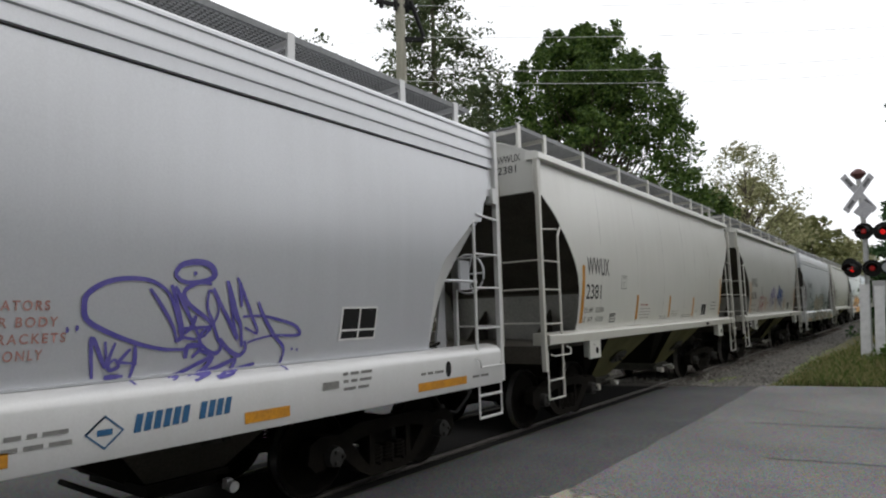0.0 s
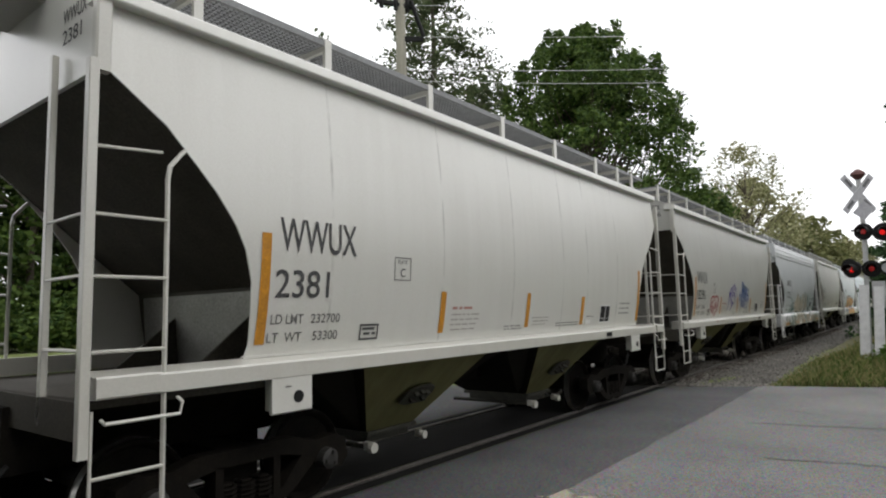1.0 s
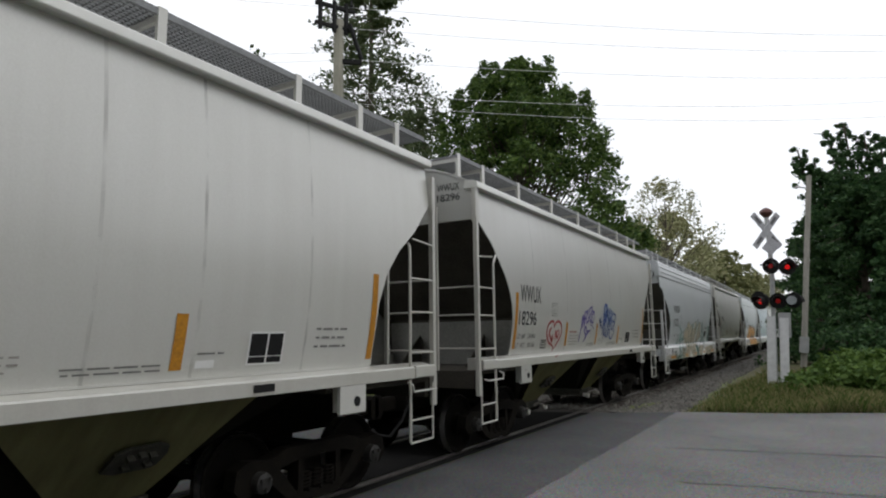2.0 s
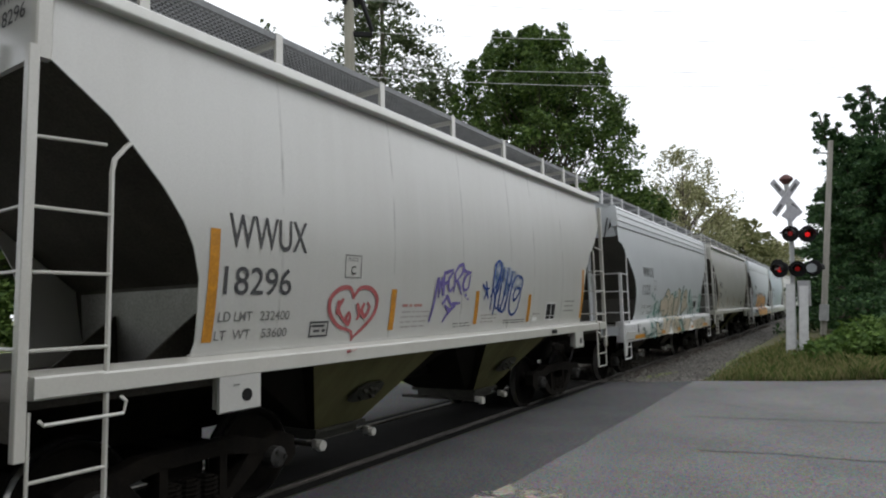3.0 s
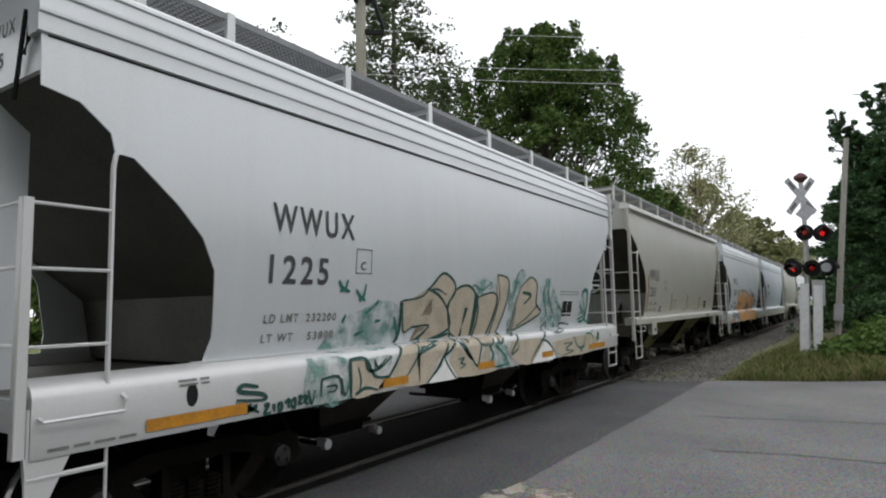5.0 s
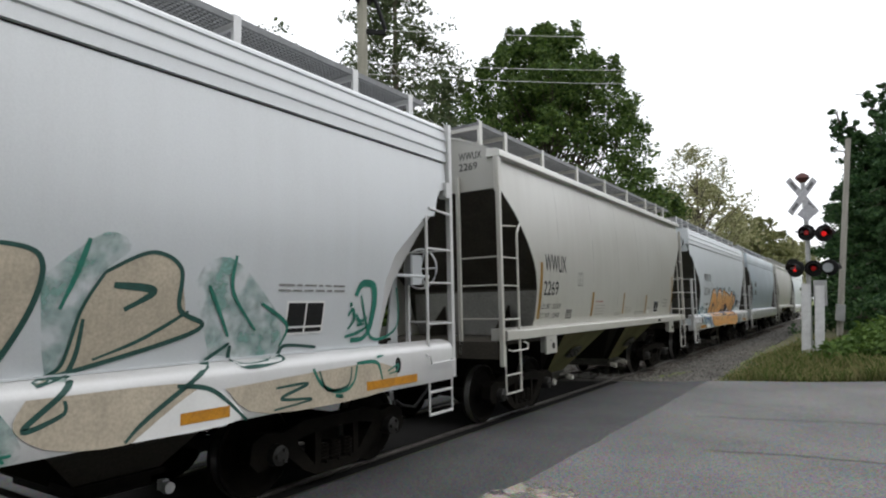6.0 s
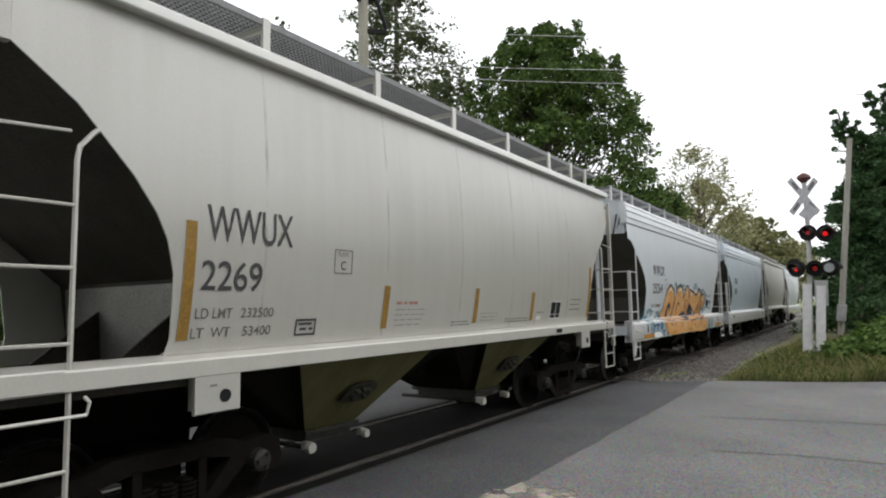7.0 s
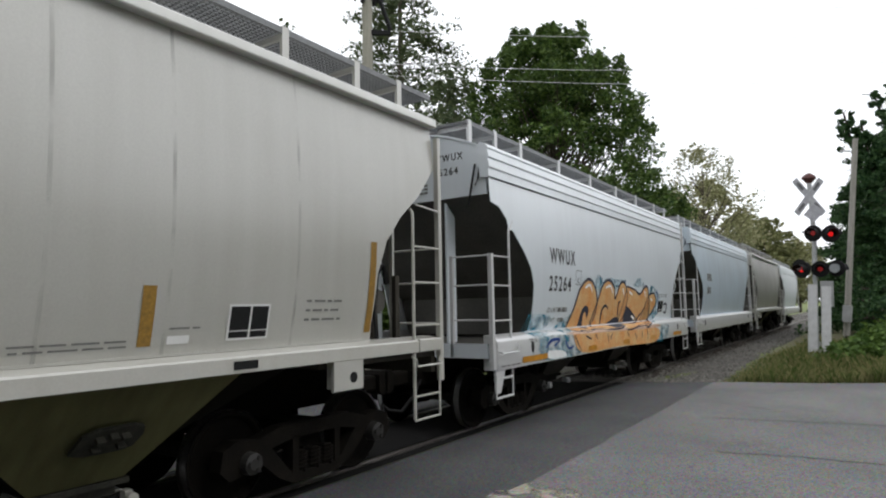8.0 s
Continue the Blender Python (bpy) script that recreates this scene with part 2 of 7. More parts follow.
def leaf_material(name, deep, light, warm=None):
    m = bpy.data.materials.new(name)
    m.use_nodes = True
    n, l = m.node_tree.nodes, m.node_tree.links
    b = n["Principled BSDF"]
    b.inputs["Roughness"].default_value, b.inputs["Specular IOR Level"].default_value = 0.65, 0.25
    geo, ramp = n.new("ShaderNodeNewGeometry"), n.new("ShaderNodeValToRGB")
    ramp.color_ramp.elements[0].color, ramp.color_ramp.elements[1].color = (*deep, 1), (*light, 1)
    if warm:
        e = ramp.color_ramp.elements.new(0.9)
        e.color = (*warm, 1)
    l.new(geo.outputs["Random Per Island"], ramp.inputs[0])
    l.new(ramp.outputs[0], b.inputs["Base Color"])
    tr = n.new("ShaderNodeBsdfTranslucent")
    l.new(ramp.outputs[0], tr.inputs[0])
    ms = n.new("ShaderNodeMixShader")
    ms.inputs[0].default_value = 0.3
    l.new(b.outputs[0], ms.inputs[1])
    l.new(tr.outputs[0], ms.inputs[2])
    l.new(ms.outputs[0], n["Material Output"].inputs[0])
    return m


MAPLE = leaf_material("maple_leaves", (0.014, 0.042, 0.008), (0.056, 0.115, 0.02), (0.12, 0.18, 0.04))
CONIFER = leaf_material("sparse_green_leaves", (0.04, 0.065, 0.025), (0.11, 0.135, 0.06))
AUTUMN = leaf_material("yellowing_leaves", (0.14, 0.16, 0.06), (0.28, 0.29, 0.13), (0.36, 0.34, 0.2))
# Far leaves are paled so that distance haze sits in their colour.
FAR_GREEN = leaf_material("hazed_far_leaves", (0.10, 0.115, 0.045), (0.21, 0.21, 0.09))
FIR = leaf_material("fir_needles", (0.016, 0.048, 0.018), (0.07, 0.135, 0.045))
HEDGE = leaf_material("undergrowth_leaves", (0.04, 0.085, 0.015), (0.14, 0.22, 0.05))
GRASS = leaf_material("grass_blades", (0.05, 0.10, 0.016), (0.13, 0.19, 0.045), (0.27, 0.24, 0.11))
VERGE = shader("verge_soil_and_thatch", (0.10, 0.115, 0.04), 0.95, vary=0.3, scale=1.1, fine=26, bump=0.8, tint=(0.12, 0.095, 0.055))
LAWN = shader("lawn", (0.16, 0.22, 0.05), 0.95, vary=0.3, scale=0.35, fine=22, bump=0.8, tint=(0.1, 0.1, 0.035))


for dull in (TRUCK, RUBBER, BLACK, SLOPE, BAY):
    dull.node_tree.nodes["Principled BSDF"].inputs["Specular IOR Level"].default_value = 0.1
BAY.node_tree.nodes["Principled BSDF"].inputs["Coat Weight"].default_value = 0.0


# ---------------------------------------------------------------- mesh tools
class Shape:
    """Collects corners and faces of one mesh."""

    def __init__(self):
        self.v, self.f = [], []

    def add(self, verts, faces):
        k = len(self.v)
        self.v += [tuple(p) for p in verts]
        self.f += [tuple(i + k for i in q) for q in faces]
        return self

    def box(self, x0, x1, y0, y1, z0, z1, c=0.0):
        """A box; c chamfers its long edges along the longest axis."""
        if not c:
            p = [(x, y, z) for x in (x0, x1) for y in (y0, y1) for z in (z0, z1)]
            return self.add(p, [(0, 1, 3, 2), (4, 6, 7, 5), (0, 4, 5, 1), (2, 3, 7, 6), (0, 2, 6, 4), (1, 5, 7, 3)])
        lo, hi = (x0, y0, z0), (x1, y1, z1)
        ax = max(range(3), key=lambda i: hi[i] - lo[i])
        a, b = [i for i in range(3) if i != ax]
        ring = [(lo[a] + c, lo[b]), (hi[a] - c, lo[b]), (hi[a], lo[b] + c), (hi[a], hi[b] - c), (hi[a] - c, hi[b]), (lo[a] + c, hi[b]), (lo[a], hi[b] - c), (lo[a], lo[b] + c)]
        pts = []
        for e in (lo[ax], hi[ax]):
            for u, w in ring:
                q = [0, 0, 0]
                q[ax], q[a], q[b] = e, u, w
                pts.append(q)
        return self.add(pts, [(i, (i + 1) % 8, 8 + (i + 1) % 8, 8 + i) for i in range(8)] + [tuple(range(8)), tuple(range(15, 7, -1))])

    def rod(self, points, r, n=6, r_end=None):
        """A round bar through the points."""
        pts = [Vector(p) for p in points]
        rings = []
        for i, p in enumerate(pts):
            d = (pts[min(i + 1, len(pts) - 1)] - pts[max(i - 1, 0)]).normalized()
            s = d.cross(Vector((0.13, 0.31, 0.94)) if abs(d.z) < 0.9 else Vector((1, 0.1, 0))).normalized()
            u = d.cross(s)
            rad = r if r_end is None else r + (r_end - r) * i / (len(pts) - 1)
            rings.append([p + (s * math.cos(2 * math.pi * k / n) + u * math.sin(2 * math.pi * k / n)) * rad for k in range(n)])
        m = len(rings)
        faces = [(i * n + k, i * n + (k + 1) % n, (i + 1) * n + (k + 1) % n, (i + 1) * n + k) for i in range(m - 1) for k in range(n)]
        return self.add([p for g in rings for p in g], faces + [tuple(range(n - 1, -1, -1)), tuple((m - 1) * n + k for k in range(n))])

    def extrude_y(self, ring, y0, y1):
        """A closed outline in x and z drawn out along y."""
        n = len(ring)
        return self.add([(x, y, z) for y in (y0, y1) for x, z in ring], [(i, (i + 1) % n, n + (i + 1) % n, n + i) for i in range(n)] + [tuple(range(n)), tuple(range(2 * n - 1, n - 1, -1))])

    def extrude_x(self, ring, x0, x1):
        """A closed outline in y and z drawn out along x."""
        n = len(ring)
        return self.add([(x, y, z) for x in (x0, x1) for y, z in ring], [(i, (i + 1) % n, n + (i + 1) % n, n + i) for i in range(n)] + [tuple(range(n)), tuple(range(2 * n - 1, n - 1, -1))])

    def lathe(self, profile, centre=(0, 0, 0), n=24):
        """A ring turned about the x axis: (x, radius) pairs."""
        k = len(profile)
        pts = [(centre[0] + x, centre[1] + r * math.cos(2 * math.pi * i / n), centre[2] + r * math.sin(2 * math.pi * i / n)) for i in range(n) for x, r in profile]
        return self.add(pts, [(i * k + j, i * k + j + 1, ((i + 1) % n) * k + j + 1, ((i + 1) % n) * k + j) for i in range(n) for j in range(k - 1)])

    def mesh(self, name, material, smooth=False):
        me = bpy.data.meshes.new(name)
        me.from_pydata(self.v, [], self.f)
        me.materials.append(material)
        bm = bmesh.new()
        bm.from_mesh(me)
        bmesh.ops.recalc_face_normals(bm, faces=bm.faces)
        bm.to_mesh(me)
        bm.free()
        if smooth:
            me.shade_smooth()
            me.set_sharp_from_angle(angle=radians(35))
        return me


def part(name, shape, material, parent, label="", smooth=False):
    me = shape if isinstance(shape, bpy.types.Mesh) else shape.mesh(name, material, smooth)
    ob = new(name, me)
    ob.parent = parent
    return tagged(ob, label)


def thing(name, label, category, m=None, group=""):
    ob = new(name)
    ob.empty_display_size = 0.3
    if m:
        ob.matrix_basis = m
    return tagged(ob, label, category, group)


def solo(name, shape, material, label, category="", kind="", smooth=False, group=""):
    me = shape if isinstance(shape, bpy.types.Mesh) else shape.mesh(name, material, smooth)
    return tagged(new(name, me), label, category, group, kind)

# ---------------------------------------------------------------- ground, road and track
TRACK_X, WHEEL_R = -6.0, 0.457
SPEED, GAIN = 6.295, 0.0276


def run(t):
    """Metres that the train has gone after t seconds."""
    return SPEED * t + GAIN * t * t


ROAD_NEAR, ROAD_FAR = -4.5, 16.2


def far_edge(x):
    """The road's far edge drifts a little along its length."""
    return ROAD_FAR + 0.42 * (x + 2.6) + 0.08 * math.sin(x * 1.7)


def sheet(name, material, xs, ys, height, label):
    s = Shape()
    s.add([(x, y, height(x, y)) for x in xs for y in ys],
          [(i * len(ys) + j, (i + 1) * len(ys) + j, (i + 1) * len(ys) + j + 1, i * len(ys) + j + 1) for i in range(len(xs) - 1) for j in range(len(ys) - 1)])
    return solo(name, s, material, label, kind="structure", smooth=True)


g = Shape()
g.add([(-2500, -2500, -0.09), (2500, -2500, -0.09), (2500, 2500, -0.09), (-2500, 2500, -0.09)], [(0, 1, 2, 3)])
solo("ground", g, LAWN, "flat green lawn reaching the woods", kind="structure")

# the two ages of asphalt meet in a ragged seam beside the track
SEAM = -3.12


def seam(y):
    return SEAM + 0.05 * noise.noise((y * 0.9, 3.1, 0)) + 0.02 * noise.noise((y * 4.0, 7.7, 0))


def road_slab(name, material, x_lo, x_hi, label, z=0.0, steps=60, y_lo=ROAD_NEAR, across=24):
    """A road slab with a drooping outer edge; x_lo and x_hi may vary along y."""
    s = Shape()
    n = across
    for i in range(steps + 1):
        for j in range(n + 1):
            v = i / steps
            yy = y_lo + (20 - y_lo) * v
            a, b = x_lo(yy), x_hi(yy)
            x = a + (b - a) * j / n
            y = y_lo + (far_edge(x) - y_lo) * v
            s.v.append((x, y, z))
    s.f = [(i * (n + 1) + j, i * (n + 1) + j + 1, (i + 1) * (n + 1) + j + 1, (i + 1) * (n + 1) + j) for i in range(steps) for j in range(n)]
    k = len(s.v)
    for j in range(n + 1):
        x, y, _ = s.v[steps * (n + 1) + j]
        s.v.append((x, y + 0.12, -0.12))
    s.f += [(steps * (n + 1) + j, steps * (n + 1) + j + 1, k + j + 1, k + j) for j in range(n)]
    return solo(name, s, material, label, kind="structure")


road_slab("road", OLD_ASPHALT, seam, lambda y: 40.0, "worn grey asphalt road up to the crossing", across=80)
road_slab("road_2", NEW_ASPHALT, lambda y: -4.96, lambda y: seam(y) - 0.012, "darker newer asphalt strip beside the track", z=-0.006)
road_slab("road_3", NEW_ASPHALT, lambda y: -60.0, lambda y: -7.05, "asphalt road beyond the track", across=40)
road_slab("road_4", RUBBER, lambda y: -6.66, lambda y: -5.34, "dark crossing panel between the rails", z=-0.004)
road_slab("road_5", RUBBER, lambda y: -5.16, lambda y: -4.97, "dark crossing panel outside the rail", z=-0.002, across=2)
road_slab("road_6", RUBBER, lambda y: -7.04, lambda y: -6.84, "dark crossing panel outside the far rail", z=-0.002, across=2)

# tarred cracks across the old asphalt
random.seed(5)
for x0, y0, x1, y1, w in ((-2.35, 11.0, 9.0, 13.6, 0.035), (-1.7, 8.6, 1.6, 9.2, 0.02), (-2.8, 13.0, -1.2, 12.2, 0.018)):
    s, n = Shape(), 40
    for i in range(n + 1):
        v = i / n
        x = x0 + (x1 - x0) * v
        y = y0 + (y1 - y0) * v + 0.16 * noise.noise((x * 1.3, y0, 0)) + 0.05 * noise.noise((x * 6, y0, 2))
        ww = w * (0.5 + abs(noise.noise((x * 3, y0, 5))) * 1.5)
        s.v += [(x, y - ww, 0.004), (x, y + ww, 0.004)]
    s.f = [(2 * i, 2 * i + 2, 2 * i + 3, 2 * i + 1) for i in range(n)]
    solo("road_crack", s, NEW_ASPHALT, "dark ragged crack in the road asphalt", kind="structure")

# pale sandy patch by the road's near edge
s, n = Shape(), 44
ring = []
for i in range(n):
    a = 2 * math.pi * i / n
    k = 1 + 0.3 * noise.noise((math.cos(a) * 2.2, math.sin(a) * 2.2, 1.7)) + 0.1 * noise.noise((math.cos(a) * 9, math.sin(a) * 9, 4))
    ring.append((-2.72 + 0.52 * k * math.cos(a), 5.3 + 0.9 * k * math.sin(a), 0.005))
s.add(ring, [tuple(range(n))])
solo("sandy_patch", s, PALE_PATCH, "pale worn patch of sandy concrete in the road", kind="structure")

# gravel bed of the track past the road
bed = [-9.6, -8.6, -7.6, -6.9, -6.0, -5.1, -4.4, -3.4, -2.3]
sheet("track_bed", GRAVEL, bed, [15.0 + 3 * i for i in range(90)],
      lambda x, y: (-0.085 if y < 16.2 else -0.075 + 0.03 * noise.noise((x, y * 0.4, 0))) - (0.0 if -9 < x < -2.9 else 0.1), "grey gravel track bed")
sheet("track_bed_2", GRAVEL, bed, [-4.2 - 3 * i for i in range(30)], lambda x, y: -0.075 - (0.0 if -9 < x < -2.9 else 0.1), "grey gravel track bed behind the road")


def rail_outline(x):
    return [(x - 0.075, -0.16), (x + 0.075, -0.16), (x + 0.07, -0.145), (x + 0.01, -0.125), (x + 0.01, -0.04), (x + 0.036, -0.03), (x + 0.036, 0.004), (x + 0.026, 0.012),
            (x - 0.026, 0.012), (x - 0.036, 0.004), (x - 0.036, -0.03), (x - 0.01, -0.04), (x - 0.01, -0.125), (x - 0.07, -0.145)]


for x in (TRACK_X - 0.753, TRACK_X + 0.753):
    tagged(solo("rail", Shape().extrude_y(rail_outline(x), -60, 280), RAIL, "steel rail with a polished head"), category="rail", group="rails")

tie_mesh = Shape().box(-1.3, 1.3, -0.11, 0.11, -0.2, -0.055, 0.015).mesh("tie", TIE)
for i in range(70):
    y = 17.0 + 0.55 * i
    ob = new("tie", tie_mesh)
    ob.matrix_basis = pose(TRACK_X + random.uniform(-0.04, 0.04), y, random.uniform(-0.01, 0.01), 0, 0, random.uniform(-1, 1))
    tagged(ob, "dark creosoted wooden railway tie", "railway tie", "ties under the rails")


def stones(count, place, size, seed):
    rng = random.Random(seed)
    s = Shape()
    for _ in range(count):
        x, y, z = place(rng)
        r = rng.uniform(*size)
        pts = []
        for d in ((1, 0, 0), (-1, 0, 0), (0, 1, 0), (0, -1, 0), (0, 0, 0.8), (0, 0, -0.6)):
            k = r * rng.uniform(0.65, 1.25)
            pts.append((x + d[0] * k + rng.uniform(-0.3, 0.3) * r, y + d[1] * k + rng.uniform(-0.3, 0.3) * r, z + d[2] * k))
        s.add(pts, [(0, 2, 4), (2, 1, 4), (1, 3, 4), (3, 0, 4), (2, 0, 5), (1, 2, 5), (3, 1, 5), (0, 3, 5)])
    return s


def shoulder(rng):
    y = 16.0 + 34 * rng.random() ** 1.8
    x = rng.uniform(-9.2, -2.5)
    if y < far_edge(x) + 0.05:
        y = far_edge(x) + 0.05 + rng.random() * 2
    return x, y, -0.05


solo("ballast", stones(7000, shoulder, (0.018, 0.05), 3), STONE, "loose grey ballast stones along the track", kind="stuff")


# grass verge round the signal: a low rough bank
def verge_z(x, y):
    e = max(0.0, min(1.0, (y - far_edge(x) - 0.1) / 5.0)) * max(0.0, min(1.0, (x + 3.2) / 1.4))
    return -0.06 + 0.36 * e + 0.06 * noise.noise((x * 0.8, y * 0.8, 0)) * e


s = Shape()
vx, vy = [-3.0 + 0.35 * i for i in range(60)], [0.35 * j for j in range(90)]
s.add([(x, far_edge(x) + 0.06 + y, verge_z(x, far_edge(x) + 0.06 + y)) for x in vx for y in vy],
      [(i * 90 + j, (i + 1) * 90 + j, (i + 1) * 90 + j + 1, i * 90 + j + 1) for i in range(59) for j in range(89)])
solo("verge", s, VERGE, "rough grass bank beside the road", kind="structure", smooth=True)


def blades(count, place, tall, seed, width=0.012):
    rng = random.Random(seed)
    v, f = [], []
    for _ in range(count):
        x, y, z, k = place(rng)
        h, a, lean = rng.uniform(*tall) * k, rng.uniform(0, 6.28), rng.uniform(0.1, 0.7)
        w = width * rng.uniform(0.6, 1.6)
        dx, dy = math.cos(a), math.sin(a)
        i = len(v)
        v += [(x - dy * w, y + dx * w, z), (x + dy * w, y - dx * w, z), (x + dx * h * lean * 0.4, y + dy * h * lean * 0.4, z + h * 0.7), (x + dx * h * lean, y + dy * h * lean, z + h)]
        f += [(i, i + 1, i + 2), (i, i + 2, i + 3)]
    me = bpy.data.meshes.new("grass")
    me.from_pydata(v, [], f)
    return me


def verge_spot(rng):
    x = -3.0 + 12 * rng.random() ** 0.8
    y = far_edge(x) + 0.08 + 9 * rng.random() ** 1.5
    k = (0.2 + 0.8 * min(1, max(0, (x + 2.9) / 1.8))) * (0.55 + 0.9 * max(0, noise.noise((x * 0.6, y * 0.6, 9)) + 0.3))
    return x, y, verge_z(x, y) - 0.01, k


me = blades(44000, verge_spot, (0.1, 0.5), 11, 0.014)
me.materials.append(GRASS)
solo("grass", me, GRASS, "rough green and straw-coloured verge grass", kind="stuff")

# ---------------------------------------------------------------- the train
CAR_LEN = 11.6
STARTS = (-4.65, 8.15, 21.03, 33.97, 46.95, 59.87, 72.75, 85.65, 98.5)
CARS, WHEELSETS, SHARED = [], [], {}

TAN_CUT = [(1.5, 1.30), (1.67, 1.34), (2.19, 1.31), (2.45, 1.24), (2.65, 1.14), (2.9, 0.96), (3.11, 0.77), (3.36, 0.54), (3.68, 0.11), (3.72, 0.06), (4.4, 0.06)]
TAN_CUT_FAR = [(1.5, 1.18), (1.72, 1.21), (2.28, 1.18), (2.64, 1.05), (2.94, 0.80), (3.25, 0.42), (3.58, 0.12), (3.66, 0.05), (4.4, 0.05)]
ACF_CUT_FAR = [(1.5, 1.32), (1.68, 1.36), (2.2, 1.34), (2.51, 1.18), (2.8, 0.84), (3.03, 0.56), (3.05, 0.38), (3.12, 0.34), (3.29, 0.29), (3.41, 0.2), (3.43, 0.06), (4.4, 0.06)]
ACF_CUT = [(1.5, 1.42), (1.68, 1.47), (2.23, 1.43), (2.5, 1.30), (2.75, 1.06), (3.05, 0.7), (3.06, 0.56), (3.2, 0.53), (3.38, 0.31), (3.43, 0.06), (4.4, 0.06)]


def along(table, z):
    for (a, p), (b, q) in zip(table, table[1:]):
        if z <= b:
            return p + (q - p) * max(0, (z - a)) / (b - a)
    return table[-1][1]


def side_x(z, acf=False):
    """Half width of the bulging side at a height."""
    k = (z - 2.75) / 1.3
    return 1.60 - (0.17 if k < 0 else 0.08) * k * k


SILL_EDGE = ((0, 1.625), (1.36, 1.625), (1.40, 1.612), (1.435, 1.585), (1.46, 1.53), (1.475, 1.455))


def surface_x(z, acf):
    """Half width of the painted outside: the rounded sill of the white cars and the side above it."""
    if acf:
        return along(SILL_EDGE, z) if z < 1.475 else side_x(z, acf)
    return 1.625 if z < 1.5 else side_x(z, acf)


def shared(name, material, make, smooth=False):
    key = (name, material.name)
    if key not in SHARED:
        SHARED[key] = make().mesh(name, material, smooth)
    return SHARED[key]


def side_sheet(cut, far, top, sign, acf):
    s = Shape()
    zs = sorted({1.48 + (top - 1.48) * i / 26 for i in range(27)} | {z for z, _ in cut + far if 1.5 < z < top})
    n = 30
    for side in (0, 0.015):
        for z in zs:
            a, b = along(cut, z), along(far, z)
            for j in range(n + 1):
                s.v.append((sign * (side_x(z, acf) - side), a + (CAR_LEN - a - b) * j / n, z))
    m, r = len(zs), n + 1
    for k in (0, m * r):
        s.f += [(k + i * r + j, k + i * r + j + 1, k + (i + 1) * r + j + 1, k + (i + 1) * r + j) for i in range(m - 1) for j in range(n)]
    for j in (0, n):
        s.f += [(i * r + j, (i + 1) * r + j, m * r + (i + 1) * r + j, m * r + i * r + j) for i in range(m - 1)]
    for i in (0, m - 1):
        s.f += [(i * r + j, i * r + j + 1, m * r + i * r + j + 1, m * r + i * r + j) for j in range(n)]
    return s


def roof(acf):
    half, base, rise = (1.42, 4.30, 0.36) if acf else (1.5, 4.30, 0.42)
    n = 16
    ring = [(-half + 2 * half * i / n, base + rise * (1 - (2 * i / n - 1) ** 2)) for i in range(n + 1)]
    ring += [(x, z - 0.03) for x, z in reversed(ring)]
    return Shape().extrude_y(ring, 0.05, CAR_LEN - 0.05)


def eave(sign, acf):
    if acf:
        base = [(1.535, 3.80), (1.572, 3.81), (1.562, 3.935), (1.58, 3.945), (1.58, 3.965), (1.556, 4.09), (1.574, 4.10), (1.574, 4.12), (1.545, 4.23), (1.56, 4.24), (1.55, 4.27), (1.50, 4.315), (1.42, 4.345), (1.38, 4.28), (1.42, 3.80)]
    else:
        base = [(1.36, 4.20), (1.588, 4.19), (1.602, 4.196), (1.606, 4.206), (1.60, 4.285), (1.592, 4.297), (1.54, 4.322), (1.38, 4.335)]
    return Shape().extrude_y([(sign * x, z) for x, z in base], 0.03, CAR_LEN - 0.03)


def end_sheet(acf, y_out, y_in):
    """Arched upper end wall above the slope sheet."""
    half, base, rise = (1.42, 4.30, 0.36) if acf else (1.5, 4.30, 0.42)
    low = 3.56 if acf else 3.71
    n = 14
    ring = [(-half + 2 * half * i / n, base + rise * (1 - (2 * i / n - 1) ** 2) - 0.01) for i in range(n + 1)] + [(1.5, 3.95), (1.5, low), (-1.5, low), (-1.5, 3.95)]
    s = Shape().extrude_y(ring, min(y_out, y_in), max(y_out, y_in))
    return s


def slope_sheet(acf, flip):
    """Sloping floor of the end, down to the upright foot sheet."""
    high = 3.58 if acf else 3.73
    pts = [(0.1, high), (1.9, 2.05 if acf else 2.2), (1.95, 1.4), (1.99, 1.4), (1.94, 2.2), (0.14, high + 0.02)]
    if flip:
        pts = [(CAR_LEN - y, z) for y, z in pts]
    ring = []
    for (y0, z0), (y1, z1) in zip(pts, pts[1:] + pts[:1]):
        ring += [(y0 + (y1 - y0) * k / 6, z0 + (z1 - z0) * k / 6) for k in range(6)]
    n = len(ring)
    s = Shape()
    for i in range(n):
        j = (i + 1) % n
        quad4 = [(sx * (side_x(ring[q][1], acf) - 0.022), *ring[q]) for q in (i, j) for sx in (-1, 1)]
        s.add(quad4, [(0, 1, 3, 2)])
    return s


def hopper(y0, y1, y2, y3):
    """One discharge bay: four sloping sheets and a flanged outlet."""
    t, b = 1.44, 0.62
    top = [(-t, y0, 1.4), (t, y0, 1.4), (t, y3, 1.4), (-t, y3, 1.4)]
    low = [(-b, y1, 0.5), (b, y1, 0.5), (b, y2, 0.5), (-b, y2, 0.5)]
    return Shape().add(top + low, [(1, 2, 6, 5), (3, 0, 4, 7), (4, 5, 6, 7), (0, 3, 2, 1)])


